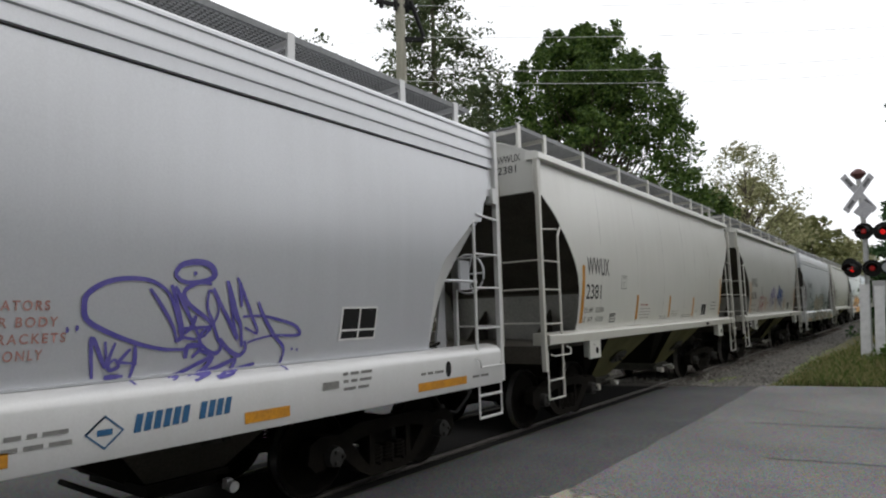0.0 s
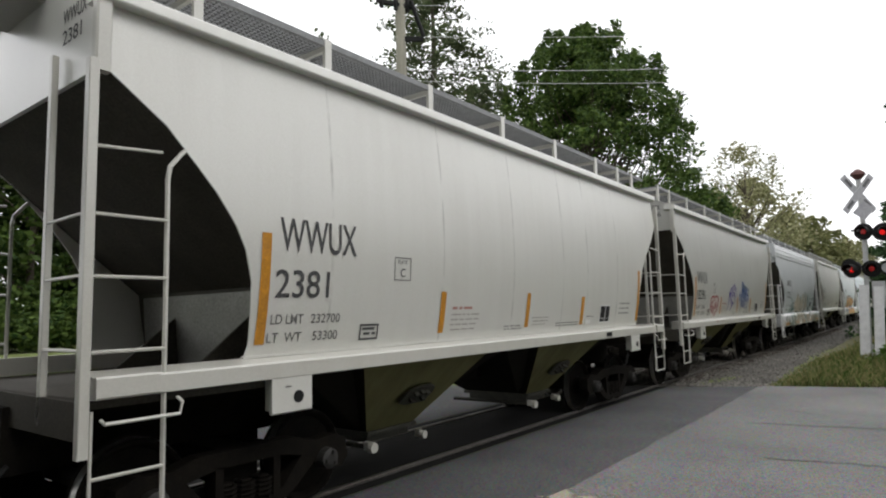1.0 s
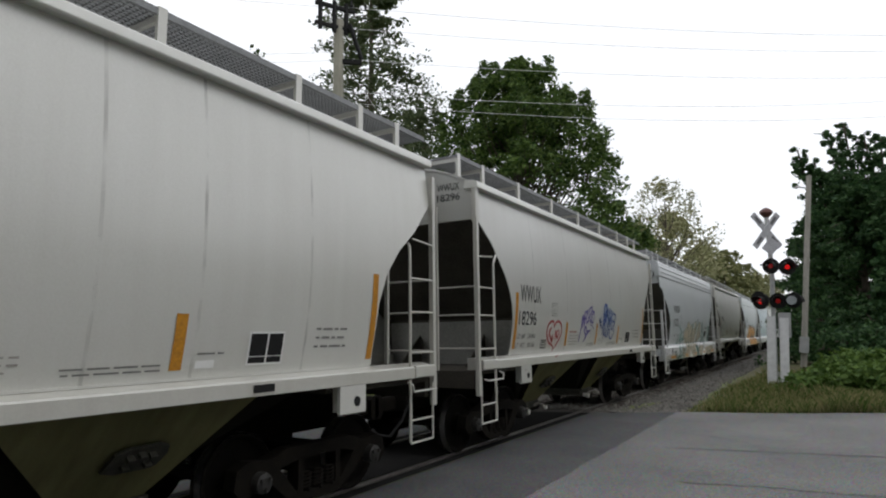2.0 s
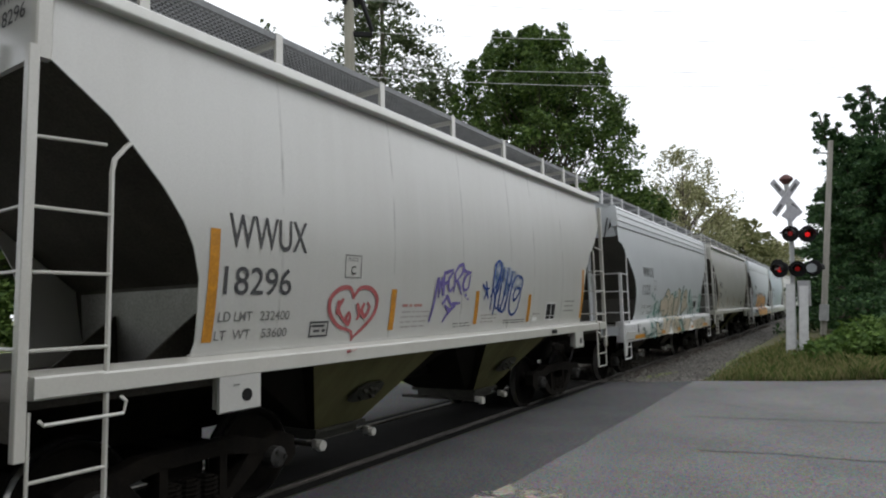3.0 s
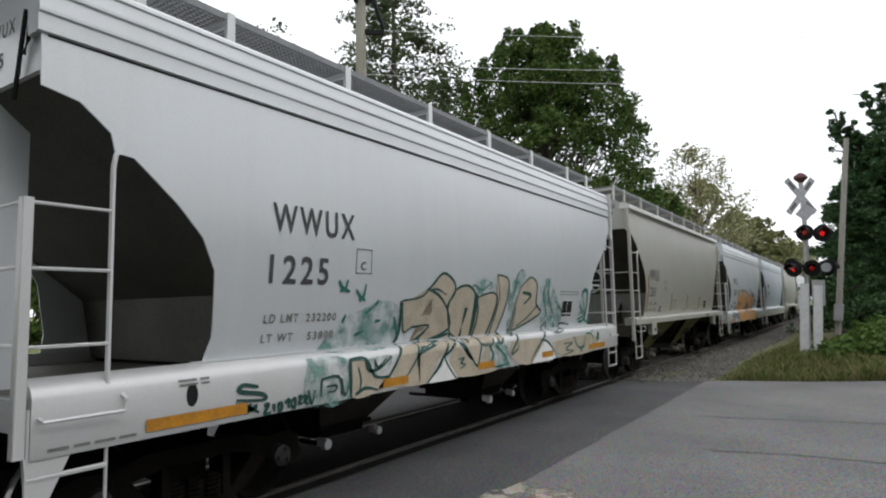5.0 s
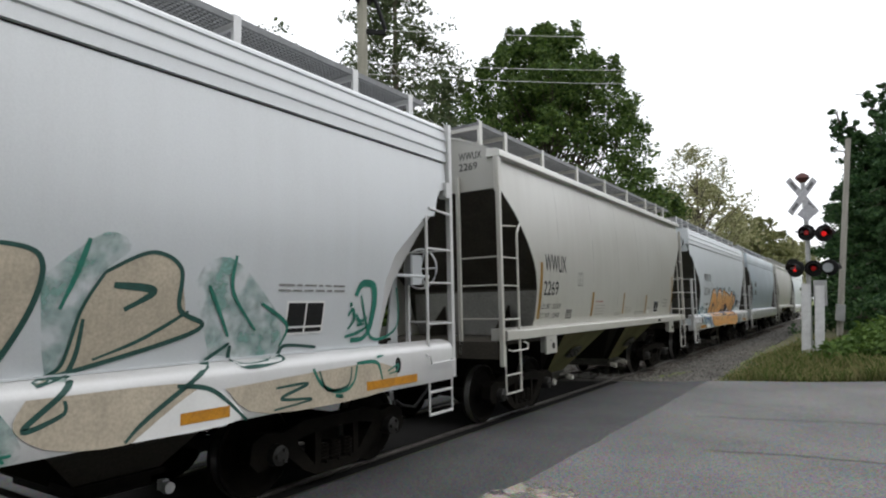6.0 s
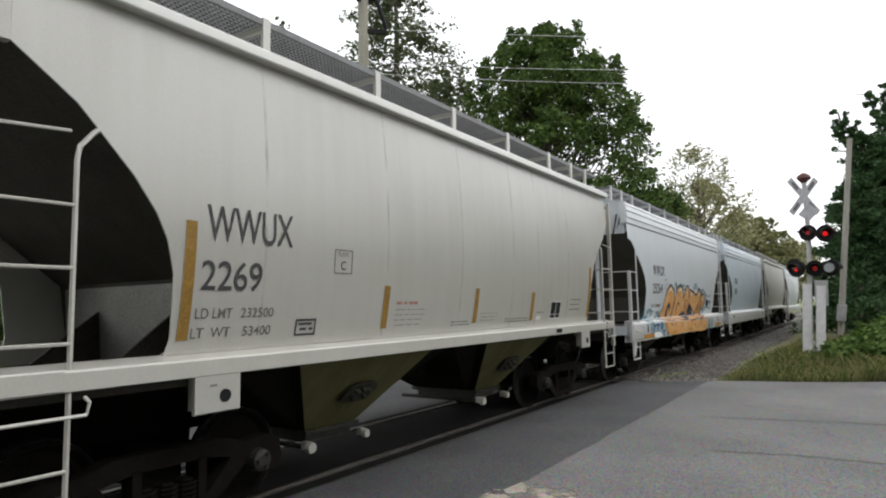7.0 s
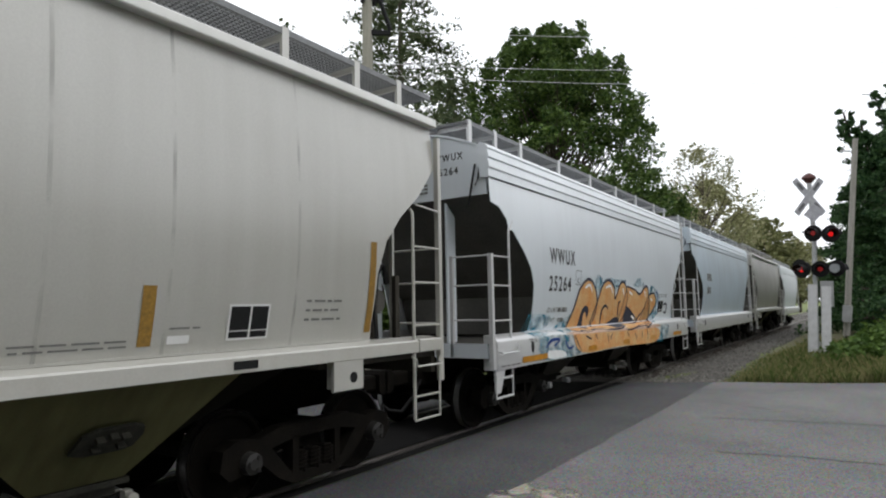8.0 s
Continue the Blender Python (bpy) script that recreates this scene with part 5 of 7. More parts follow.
# silver car
spray(silver, [(7.26, 1.67), (7.08, 1.68), (6.88, 1.73), (6.66, 1.82), (6.51, 1.91), (6.48, 2.00), (6.49, 2.08), (6.57, 2.15), (6.68, 2.19), (6.82, 2.20), (6.94, 2.18), (7.04, 2.12), (7.09, 2.05), (7.16, 1.88), (7.18, 1.79)], 0.019, SPRAY_BLUE, True)
spray(silver, [(7.10, 2.24), (7.15, 2.31), (7.27, 2.34), (7.38, 2.32), (7.43, 2.26), (7.40, 2.21), (7.27, 2.18), (7.16, 2.19), (7.10, 2.24)], 0.026, SPRAY_BLUE, True)
spray(silver, [(7.25, 2.25), (7.28, 2.25)], 0.018, SPRAY_BLUE, True)
spray(silver, [(6.92, 2.13), (7.02, 2.00), (7.12, 1.85), (7.16, 1.74)], 0.015, SPRAY_BLUE, True)
spray(silver, [(7.08, 2.16), (7.14, 2.00), (7.20, 1.79), (7.16, 1.74), (7.21, 1.76), (7.32, 1.74)], 0.019, SPRAY_BLUE, True)
spray(silver, [(7.11, 2.15), (7.17, 2.05), (7.24, 1.93), (7.34, 1.77)], 0.019, SPRAY_BLUE, True)
spray(silver, [(7.41, 2.17), (7.31, 2.18), (7.20, 2.13), (7.19, 2.07), (7.25, 2.00), (7.38, 1.91), (7.44, 1.85), (7.39, 1.77), (7.32, 1.75)], 0.018, SPRAY_BLUE, True)
spray(silver, [(7.39, 2.12), (7.39, 1.99), (7.44, 1.89), (7.51, 1.74), (7.55, 1.69), (7.51, 1.62), (7.39, 1.68), (7.35, 1.77), (7.46, 1.87), (7.49, 1.98), (7.44, 2.10), (7.39, 2.12)], 0.015, SPRAY_BLUE, True)
spray(silver, [(7.30, 1.93), (7.27, 1.84), (7.22, 1.79)], 0.018, SPRAY_BLUE, True)
spray(silver, [(7.20, 1.83), (7.31, 1.83), (7.44, 1.84)], 0.015, SPRAY_BLUE, True)
spray(silver, [(7.43, 2.14), (7.52, 1.99), (7.60, 1.87), (7.69, 1.73), (7.64, 1.86), (7.55, 2.19)], 0.017, SPRAY_BLUE, True)
spray(silver, [(7.55, 2.20), (7.59, 2.10), (7.66, 1.92), (7.71, 1.83), (7.74, 1.66)], 0.022, SPRAY_BLUE, True)
spray(silver, [(7.64, 2.23), (7.70, 2.12), (7.80, 1.93), (7.88, 1.77), (7.75, 1.82)], 0.015, SPRAY_BLUE, True)
spray(silver, [(7.67, 2.19), (7.70, 1.99)], 0.018, SPRAY_BLUE, True)
spray(silver, [(7.53, 1.74), (7.61, 1.65), (7.72, 1.59), (7.78, 1.64), (7.76, 1.71)], 0.02, SPRAY_BLUE, True)
spray(silver, [(7.86, 2.03), (7.94, 1.89), (8.06, 1.74), (8.18, 1.61), (8.14, 1.44)], 0.018, SPRAY_BLUE, True)
spray(silver, [(7.72, 1.91), (7.92, 1.91), (8.11, 1.87), (8.27, 1.82), (8.34, 1.75), (8.28, 1.73), (8.06, 1.74), (7.90, 1.72), (7.79, 1.69)], 0.015, SPRAY_BLUE, True)
spray(silver, [(7.25, 1.60), (7.26, 1.69), (7.37, 1.68), (7.30, 1.60)], 0.022, SPRAY_BLUE, True)
spray(silver, [(7.37, 1.65), (7.47, 1.62), (7.55, 1.65)], 0.016, SPRAY_BLUE, True)
spray(silver, [(7.11, 1.46), (7.24, 1.50), (7.38, 1.56), (7.48, 1.59), (7.40, 1.49), (7.27, 1.45), (7.51, 1.50), (7.69, 1.56), (7.64, 1.47), (7.47, 1.44), (7.69, 1.48), (7.89, 1.51)], 0.02, SPRAY_BLUE, True)
spray(silver, [(6.58, 1.51), (6.55, 1.79), (6.66, 1.58), (6.64, 1.76)], 0.015, SPRAY_BLUE, True)
spray(silver, [(6.71, 1.75), (6.68, 1.64), (6.69, 1.56), (6.75, 1.58), (6.72, 1.63), (6.69, 1.61)], 0.014, SPRAY_BLUE, True)
spray(silver, [(6.82, 1.70), (6.77, 1.64), (6.76, 1.61), (6.88, 1.59)], 0.014, SPRAY_BLUE, True)
spray(silver, [(6.85, 1.72), (6.86, 1.60), (6.83, 1.45)], 0.016, SPRAY_BLUE, True)
spray(silver, [(6.66, 1.51), (6.79, 1.51)], 0.018, SPRAY_BLUE, True)
spray(silver, [(6.38, 1.85), (6.40, 1.85)], 0.02, SPRAY_BLUE, True)
spray(silver, [(6.44, 1.86), (6.46, 1.86)], 0.02, SPRAY_BLUE, True)
spray(silver, [(8.26, 1.61), (8.28, 1.61)], 0.015, SPRAY_BLUE, True)
spray(silver, [(8.32, 1.60), (8.34, 1.60)], 0.015, SPRAY_BLUE, True)
# worn tan car
spray(tan_b, [(3.25, 2.03), (3.18, 2.14), (3.02, 2.13), (2.89, 2.03), (2.90, 1.88), (3.05, 1.74), (3.25, 1.68), (3.29, 1.61)], 0.026, SPRAY_RED, False)
spray(tan_b, [(3.24, 2.03), (3.34, 2.14), (3.52, 2.14), (3.65, 2.03), (3.62, 1.86), (3.46, 1.71), (3.31, 1.61), (3.29, 1.56)], 0.026, SPRAY_RED, False)
spray(tan_b, [(3.02, 2.01), (3.00, 1.86)], 0.026, SPRAY_RED, False)
spray(tan_b, [(3.09, 2.03), (3.02, 1.92), (3.14, 1.78)], 0.026, SPRAY_RED, False)
spray(tan_b, [(3.19, 1.88), (3.15, 1.81), (3.20, 1.76), (3.22, 1.84), (3.18, 1.89)], 0.026, SPRAY_RED, False)
spray(tan_b, [(3.32, 1.98), (3.36, 1.86), (3.33, 1.80)], 0.026, SPRAY_RED, False)
spray(tan_b, [(3.44, 1.98), (3.40, 1.90), (3.46, 1.83), (3.53, 1.93), (3.48, 1.99)], 0.026, SPRAY_RED, False)
spray(tan_b, [(3.20, 1.57), (3.19, 1.51), (3.04, 1.47)], 0.022, SPRAY_RED, False, sill=True)
blob(tan_b, [(6.46, 2.52), (6.62, 2.63), (6.79, 2.54), (6.78, 2.28), (6.62, 2.17), (6.46, 2.22)], SPRAY_MIST, False, 0.0055)
blob(tan_b, [(6.74, 2.53), (6.99, 2.53), (7.10, 2.46), (6.98, 2.17), (6.86, 2.06), (6.71, 2.22)], SPRAY_MIST, False, 0.0055)
blob(tan_b, [(7.07, 2.48), (7.34, 2.45), (7.47, 2.35), (7.41, 2.18), (7.12, 2.18), (7.02, 2.29)], SPRAY_MIST, False, 0.0055)
spray(tan_b, [(4.76, 1.73), (4.81, 1.88), (4.85, 2.06), (4.88, 2.24), (4.90, 2.31)], 0.026, SPRAY_PURPLE, False)
spray(tan_b, [(4.90, 2.31), (4.93, 2.22), (4.93, 2.04)], 0.026, SPRAY_PURPLE, False)
spray(tan_b, [(4.94, 2.10), (4.97, 2.21), (5.01, 2.29), (5.02, 2.06)], 0.026, SPRAY_PURPLE, False)
spray(tan_b, [(5.05, 2.39), (5.04, 2.24), (5.06, 2.07)], 0.026, SPRAY_PURPLE, False)
spray(tan_b, [(5.03, 2.36), (5.15, 2.39), (5.27, 2.42)], 0.026, SPRAY_PURPLE, False)
spray(tan_b, [(5.05, 2.22), (5.16, 2.26)], 0.026, SPRAY_PURPLE, False)
spray(tan_b, [(5.27, 2.39), (5.17, 2.30), (5.16, 2.19), (5.21, 2.13), (5.28, 2.19)], 0.026, SPRAY_PURPLE, False)
spray(tan_b, [(5.32, 2.40), (5.32, 2.23), (5.29, 2.12)], 0.026, SPRAY_PURPLE, False)
spray(tan_b, [(5.31, 2.37), (5.41, 2.47), (5.52, 2.50), (5.54, 2.43), (5.43, 2.32), (5.34, 2.26)], 0.026, SPRAY_PURPLE, False)
spray(tan_b, [(5.37, 2.29), (5.45, 2.19), (5.51, 2.08)], 0.026, SPRAY_PURPLE, False)
spray(tan_b, [(5.50, 2.45), (5.61, 2.41), (5.76, 2.40)], 0.026, SPRAY_PURPLE, False)
spray(tan_b, [(5.75, 2.40), (5.61, 2.35), (5.54, 2.23), (5.58, 2.15), (5.69, 2.19), (5.73, 2.36)], 0.026, SPRAY_PURPLE, False)
spray(tan_b, [(5.03, 1.95), (5.11, 2.02), (5.15, 2.06), (5.25, 1.96), (5.35, 1.93)], 0.026, SPRAY_PURPLE, False)
spray(tan_b, [(5.25, 1.95), (5.36, 1.96), (5.50, 1.97)], 0.026, SPRAY_PURPLE, False)
spray(tan_b, [(5.10, 1.94), (5.22, 1.88), (5.30, 1.91)], 0.026, SPRAY_PURPLE, False)
spray(tan_b, [(5.37, 1.93), (5.26, 1.88), (5.16, 1.80), (5.09, 1.72)], 0.026, SPRAY_PURPLE, False)
spray(tan_b, [(5.61, 2.09), (5.65, 2.06)], 0.026, SPRAY_PURPLE, False)
spray(tan_b, [(5.69, 2.04), (5.70, 2.01)], 0.026, SPRAY_PURPLE, False)
spray(tan_b, [(6.11, 2.24), (6.21, 2.17), (6.33, 2.19)], 0.02, SPRAY_ROYAL, False)
spray(tan_b, [(6.21, 2.29), (6.24, 2.16), (6.18, 2.02)], 0.02, SPRAY_ROYAL, False)
spray(tan_b, [(6.24, 2.16), (6.30, 2.02)], 0.02, SPRAY_ROYAL, False)
spray(tan_b, [(6.54, 2.58), (6.46, 2.38), (6.42, 2.14), (6.39, 1.86)], 0.02, SPRAY_ROYAL, False)
spray(tan_b, [(6.46, 2.52), (6.61, 2.61), (6.69, 2.53), (6.61, 2.33), (6.46, 2.16), (6.36, 2.04)], 0.02, SPRAY_ROYAL, False)
spray(tan_b, [(6.45, 2.17), (6.52, 2.02), (6.49, 1.79)], 0.02, SPRAY_ROYAL, False)
spray(tan_b, [(6.51, 2.05), (6.62, 2.21), (6.66, 2.37), (6.57, 2.26), (6.53, 2.02), (6.56, 1.88), (6.68, 1.93)], 0.02, SPRAY_ROYAL, False)
spray(tan_b, [(6.77, 2.49), (6.68, 2.17), (6.64, 1.93), (6.69, 1.85), (6.79, 2.04), (6.92, 2.42)], 0.02, SPRAY_ROYAL, False)
spray(tan_b, [(6.91, 2.45), (6.80, 2.06), (6.73, 1.87), (6.82, 1.84), (6.94, 2.11), (7.07, 2.41)], 0.02, SPRAY_ROYAL, False)
spray(tan_b, [(7.07, 2.43), (6.94, 2.11), (6.88, 1.84)], 0.02, SPRAY_ROYAL, False)
spray(tan_b, [(7.47, 2.37), (7.25, 2.40), (7.08, 2.25), (7.01, 2.02), (7.04, 1.84), (7.16, 1.77), (7.31, 1.86), (7.40, 2.11), (7.47, 2.33), (7.31, 2.37)], 0.02, SPRAY_ROYAL, False)
spray(tan_b, [(7.23, 2.22), (7.14, 2.10), (7.17, 2.00), (7.29, 2.07), (7.38, 2.19), (7.26, 2.20)], 0.02, SPRAY_ROYAL, False)
# white car
patch(white_a, [(2.70, 1.47), (2.85, 1.64), (3.02, 1.79), (3.37, 1.90), (3.62, 1.98), (3.93, 1.93), (4.03, 1.62), (3.77, 1.46), (3.16, 1.44)], SPRAY_TEAL, 0.0055)
patch(white_a, [(8.04, 1.54), (7.85, 2.15), (8.16, 2.35), (8.6, 2.0), (8.78, 1.75), (8.75, 1.46)], SPRAY_TEAL, 0.0055)
patch(white_a, [(6.69, 2.14), (7.09, 2.47), (7.29, 2.37), (7.03, 2.10), (6.96, 1.54), (6.79, 1.50)], SPRAY_TEAL, 0.0055)
patch(white_a, [(5.61, 2.20), (5.87, 2.29), (6.15, 2.25), (6.22, 2.09), (5.70, 2.07)], SPRAY_TEAL, 0.0055)
patch(white_a, [(2.43, 1.43), (2.98, 1.39), (3.01, 0.99), (2.40, 0.98)], SPRAY_TEAL, 0.0055)
patch(white_a, [(3.21, 1.35), (3.66, 1.38), (3.69, 1.27), (3.43, 1.17)], SPRAY_TEAL, 0.0055)
patch(white_a, [(5.89, 1.35), (6.39, 1.36), (6.59, 1.01), (6.11, 1.02)], SPRAY_TEAL, 0.0055)
patch(white_a, [(4.03, 1.98), (4.41, 2.03), (4.63, 2.18), (4.86, 2.33), (5.12, 2.23), (5.16, 2.08), (5.01, 1.90), (5.10, 1.61), (4.45, 1.43), (4.22, 1.33), (4.30, 1.46), (4.64, 1.66), (4.29, 1.66), (4.12, 1.62)], SPRAY_SAND, 0.0078)
patch(white_a, [(4.30, 1.46), (4.23, 1.34), (5.12, 1.55), (5.11, 1.46), (4.76, 1.31), (4.57, 1.19), (4.35, 0.99), (3.79, 1.01), (3.47, 1.01), (3.59, 1.13), (3.79, 1.24), (3.91, 1.42)], SPRAY_SAND, 0.0078)
patch(white_a, [(5.14, 1.57), (5.03, 1.87), (5.19, 2.12), (5.50, 2.18), (5.71, 2.05), (5.82, 1.74), (5.61, 1.12), (5.46, 1.19), (5.28, 1.40), (5.29, 1.47)], SPRAY_SAND, 0.0078)
patch(white_a, [(5.79, 2.03), (6.22, 2.09), (6.34, 1.93), (6.09, 1.41), (5.89, 1.36), (5.74, 1.37), (5.69, 1.43)], SPRAY_SAND, 0.0078)
patch(white_a, [(6.31, 2.36), (6.67, 2.29), (6.65, 1.93), (6.37, 1.40), (6.23, 1.44), (6.41, 2.01)], SPRAY_SAND, 0.0078)
patch(white_a, [(7.11, 2.19), (7.45, 2.35), (7.70, 2.24), (7.72, 1.92), (7.94, 1.78), (7.56, 1.64), (6.71, 1.45), (6.88, 1.54), (6.97, 1.92)], SPRAY_SAND, 0.0078)
patch(white_a, [(5.07, 1.45), (5.43, 1.17), (5.61, 1.12), (5.89, 1.36), (5.92, 1.15), (6.11, 0.98), (5.14, 0.98), (4.88, 1.16)], SPRAY_SAND, 0.0078)
patch(white_a, [(6.61, 1.36), (7.86, 1.32), (7.41, 0.99), (6.82, 1.01), (6.55, 1.18)], SPRAY_SAND, 0.0078)
patch(white_a, [(8.09, 1.26), (10.10, 1.30), (10.22, 1.00), (8.54, 0.99)], SPRAY_SAND, 0.0078)
patch(white_a, [(3.02, 1.37), (3.25, 1.35), (3.43, 1.16), (3.64, 1.12), (3.47, 1.01), (3.05, 0.99)], SPRAY_SAND, 0.0078)
patch(white_a, [(5.45, 1.88), (5.53, 1.84), (5.36, 1.43), (5.45, 1.46), (5.43, 1.71)], SPRAY_GREEN, 0.0088)
patch(white_a, [(5.68, 2.07), (5.80, 2.01), (5.71, 1.43), (5.66, 1.44)], SPRAY_GREEN, 0.0088)
patch(white_a, [(4.38, 0.98), (4.69, 1.15), (4.76, 1.31), (4.82, 1.24), (5.04, 1.01), (5.00, 0.97)], LABEL_WHITE, 0.0084)
patch(white_a, [(7.30, 0.97), (7.75, 1.25), (7.97, 1.29), (8.24, 0.99)], LABEL_WHITE, 0.0084)
spray(white_a, [(4.03, 1.98), (4.41, 2.03), (4.63, 2.18), (4.86, 2.33), (5.12, 2.23), (5.16, 2.08), (5.01, 1.90), (5.10, 1.61), (4.45, 1.43), (4.22, 1.33), (4.30, 1.46), (4.64, 1.66), (4.29, 1.66), (4.12, 1.62), (4.03, 1.98)], 0.02, SPRAY_GREEN, True)
spray(white_a, [(5.14, 1.57), (5.03, 1.87), (5.19, 2.12), (5.50, 2.18), (5.71, 2.05), (5.82, 1.74), (5.61, 1.12), (5.46, 1.19), (5.28, 1.40), (5.29, 1.47), (5.14, 1.57)], 0.02, SPRAY_GREEN, True)
spray(white_a, [(5.79, 2.03), (6.22, 2.09), (6.34, 1.93), (6.09, 1.41), (5.89, 1.36), (5.74, 1.37), (5.69, 1.43), (5.79, 2.03)], 0.02, SPRAY_GREEN, True)
spray(white_a, [(6.31, 2.36), (6.67, 2.29), (6.65, 1.93), (6.37, 1.40), (6.23, 1.44), (6.41, 2.01), (6.31, 2.36)], 0.02, SPRAY_GREEN, True)
spray(white_a, [(7.11, 2.19), (7.45, 2.35), (7.70, 2.24), (7.72, 1.92), (7.94, 1.78), (7.56, 1.64), (6.71, 1.45), (6.88, 1.54), (6.97, 1.92), (7.11, 2.19)], 0.02, SPRAY_GREEN, True)
spray(white_a, [(4.00, 1.98), (4.03, 1.62), (3.91, 1.42), (3.64, 1.12)], 0.024, SPRAY_GREEN, True)
spray(white_a, [(4.64, 1.66), (4.25, 1.35), (3.97, 1.10)], 0.02, SPRAY_GREEN, True)
spray(white_a, [(5.12, 1.55), (4.23, 1.34)], 0.02, SPRAY_GREEN, True)
spray(white_a, [(4.51, 2.13), (4.70, 2.08), (4.88, 1.99), (5.01, 1.88)], 0.02, SPRAY_GREEN, True)
spray(white_a, [(4.57, 2.11), (4.76, 2.12), (4.96, 2.05)], 0.014, SPRAY_GREEN, True)
spray(white_a, [(4.95, 1.47), (4.82, 1.34), (4.63, 1.15), (4.38, 0.98)], 0.02, SPRAY_GREEN, True)
spray(white_a, [(5.18, 1.48), (4.92, 1.34), (4.79, 1.24), (5.04, 0.97)], 0.02, SPRAY_GREEN, True)
spray(white_a, [(5.15, 1.57), (5.20, 1.42), (5.43, 1.19)], 0.024, SPRAY_GREEN, True)
spray(white_a, [(5.28, 1.40), (5.33, 1.29), (5.46, 1.19)], 0.03, SPRAY_GREEN, True)
spray(white_a, [(3.02, 1.37), (3.03, 0.98)], 0.024, SPRAY_GREEN, True)
spray(white_a, [(3.00, 1.37), (3.25, 1.36), (3.41, 1.17), (3.64, 1.14)], 0.024, SPRAY_GREEN, True)
spray(white_a, [(3.25, 1.35), (3.31, 1.24), (3.50, 1.25), (3.70, 1.36)], 0.02, SPRAY_GREEN, True)
spray(white_a, [(3.09, 1.01), (3.25, 1.06), (3.45, 1.02)], 0.02, SPRAY_GREEN, True)
spray(white_a, [(3.14, 1.29), (3.18, 1.14), (3.14, 1.02)], 0.014, SPRAY_GREEN, True)
spray(white_a, [(3.41, 1.35), (3.46, 1.26), (3.60, 1.34)], 0.014, SPRAY_GREEN, True)
spray(white_a, [(6.99, 1.86), (6.93, 1.49), (6.60, 1.18), (6.83, 1.24), (6.84, 1.33)], 0.02, SPRAY_GREEN, True)
spray(white_a, [(7.18, 2.10), (7.49, 2.06), (7.27, 1.92)], 0.03, SPRAY_GREEN, True)
spray(white_a, [(7.80, 1.90), (7.44, 1.70), (7.09, 1.57)], 0.016, SPRAY_GREEN, True)
spray(white_a, [(8.23, 1.62), (7.47, 1.16), (7.25, 0.98)], 0.02, SPRAY_GREEN, True)
spray(white_a, [(8.24, 1.60), (8.30, 1.43), (8.75, 1.46), (8.87, 1.56), (9.28, 1.52)], 0.024, SPRAY_GREEN, True)
spray(white_a, [(7.65, 1.33), (7.97, 1.26), (8.30, 0.98)], 0.02, SPRAY_GREEN, True)
spray(white_a, [(9.16, 1.30), (9.27, 1.11), (9.56, 1.12), (9.62, 1.30)], 0.016, SPRAY_GREEN, True)
spray(white_a, [(8.62, 1.20), (9.01, 1.20), (8.68, 1.10), (9.06, 1.05), (8.60, 1.01)], 0.016, SPRAY_GREEN, True)
spray(white_a, [(5.93, 1.34), (6.04, 1.20), (5.95, 1.07), (6.20, 1.01)], 0.016, SPRAY_GREEN2, True)
spray(white_a, [(6.13, 1.33), (6.34, 1.20), (6.50, 1.00)], 0.016, SPRAY_GREEN2, True)
spray(white_a, [(6.11, 1.02), (6.54, 1.04)], 0.016, SPRAY_GREEN2, True)
spray(white_a, [(9.86, 2.04), (10.12, 1.57), (10.54, 1.67), (10.46, 2.13)], 0.018, SPRAY_GREEN2, True)
spray(white_a, [(8.53, 1.96), (8.85, 1.76), (8.80, 1.56)], 0.018, SPRAY_GREEN2, True)
spray(white_a, [(7.97, 2.11), (8.21, 1.68)], 0.018, SPRAY_GREEN2, True)
spray(white_a, [(8.22, 2.37), (8.21, 2.06), (8.49, 1.72)], 0.018, SPRAY_GREEN2, True)
spray(white_a, [(5.65, 2.20), (5.89, 2.13), (6.12, 2.23)], 0.012, SPRAY_GREEN2, True)
spray(white_a, [(6.99, 2.42), (6.92, 2.18), (6.83, 1.93)], 0.02, SPRAY_GREEN2, True)
spray(white_a, [(2.92, 2.19), (3.01, 2.10), (3.06, 2.20)], 0.02, SPRAY_GREEN2, True)
spray(white_a, [(2.95, 2.08), (3.01, 2.10), (3.10, 2.08)], 0.02, SPRAY_GREEN2, True)
spray(white_a, [(3.20, 2.10), (3.31, 2.01), (3.35, 2.16)], 0.02, SPRAY_GREEN2, True)
spray(white_a, [(3.27, 1.98), (3.31, 2.01), (3.36, 1.98)], 0.02, SPRAY_GREEN2, True)
spray(white_a, [(3.38, 1.84), (3.51, 1.92)], 0.02, SPRAY_GREEN2, True)
spray(white_a, [(3.56, 1.75), (3.66, 1.76)], 0.02, SPRAY_GREEN2, True)
spray(white_a, [(3.25, 1.61), (3.40, 1.66)], 0.02, SPRAY_GREEN2, True)
spray(white_a, [(3.03, 1.75), (3.07, 1.84)], 0.02, SPRAY_GREEN2, True)
spray(white_a, [(3.53, 1.92), (3.59, 1.99)], 0.02, SPRAY_GREEN2, True)
spray(white_a, [(3.90, 1.80), (4.03, 1.52)], 0.02, SPRAY_GREEN2, True)
spray(white_a, [(5.11, 1.21), (5.25, 1.22), (5.15, 1.16), (5.27, 1.13), (5.14, 1.09)], 0.014, SPRAY_GREEN, True)
spray(white_a, [(2.61, 1.23), (2.60, 1.05)], 0.014, SPRAY_GREEN, True)
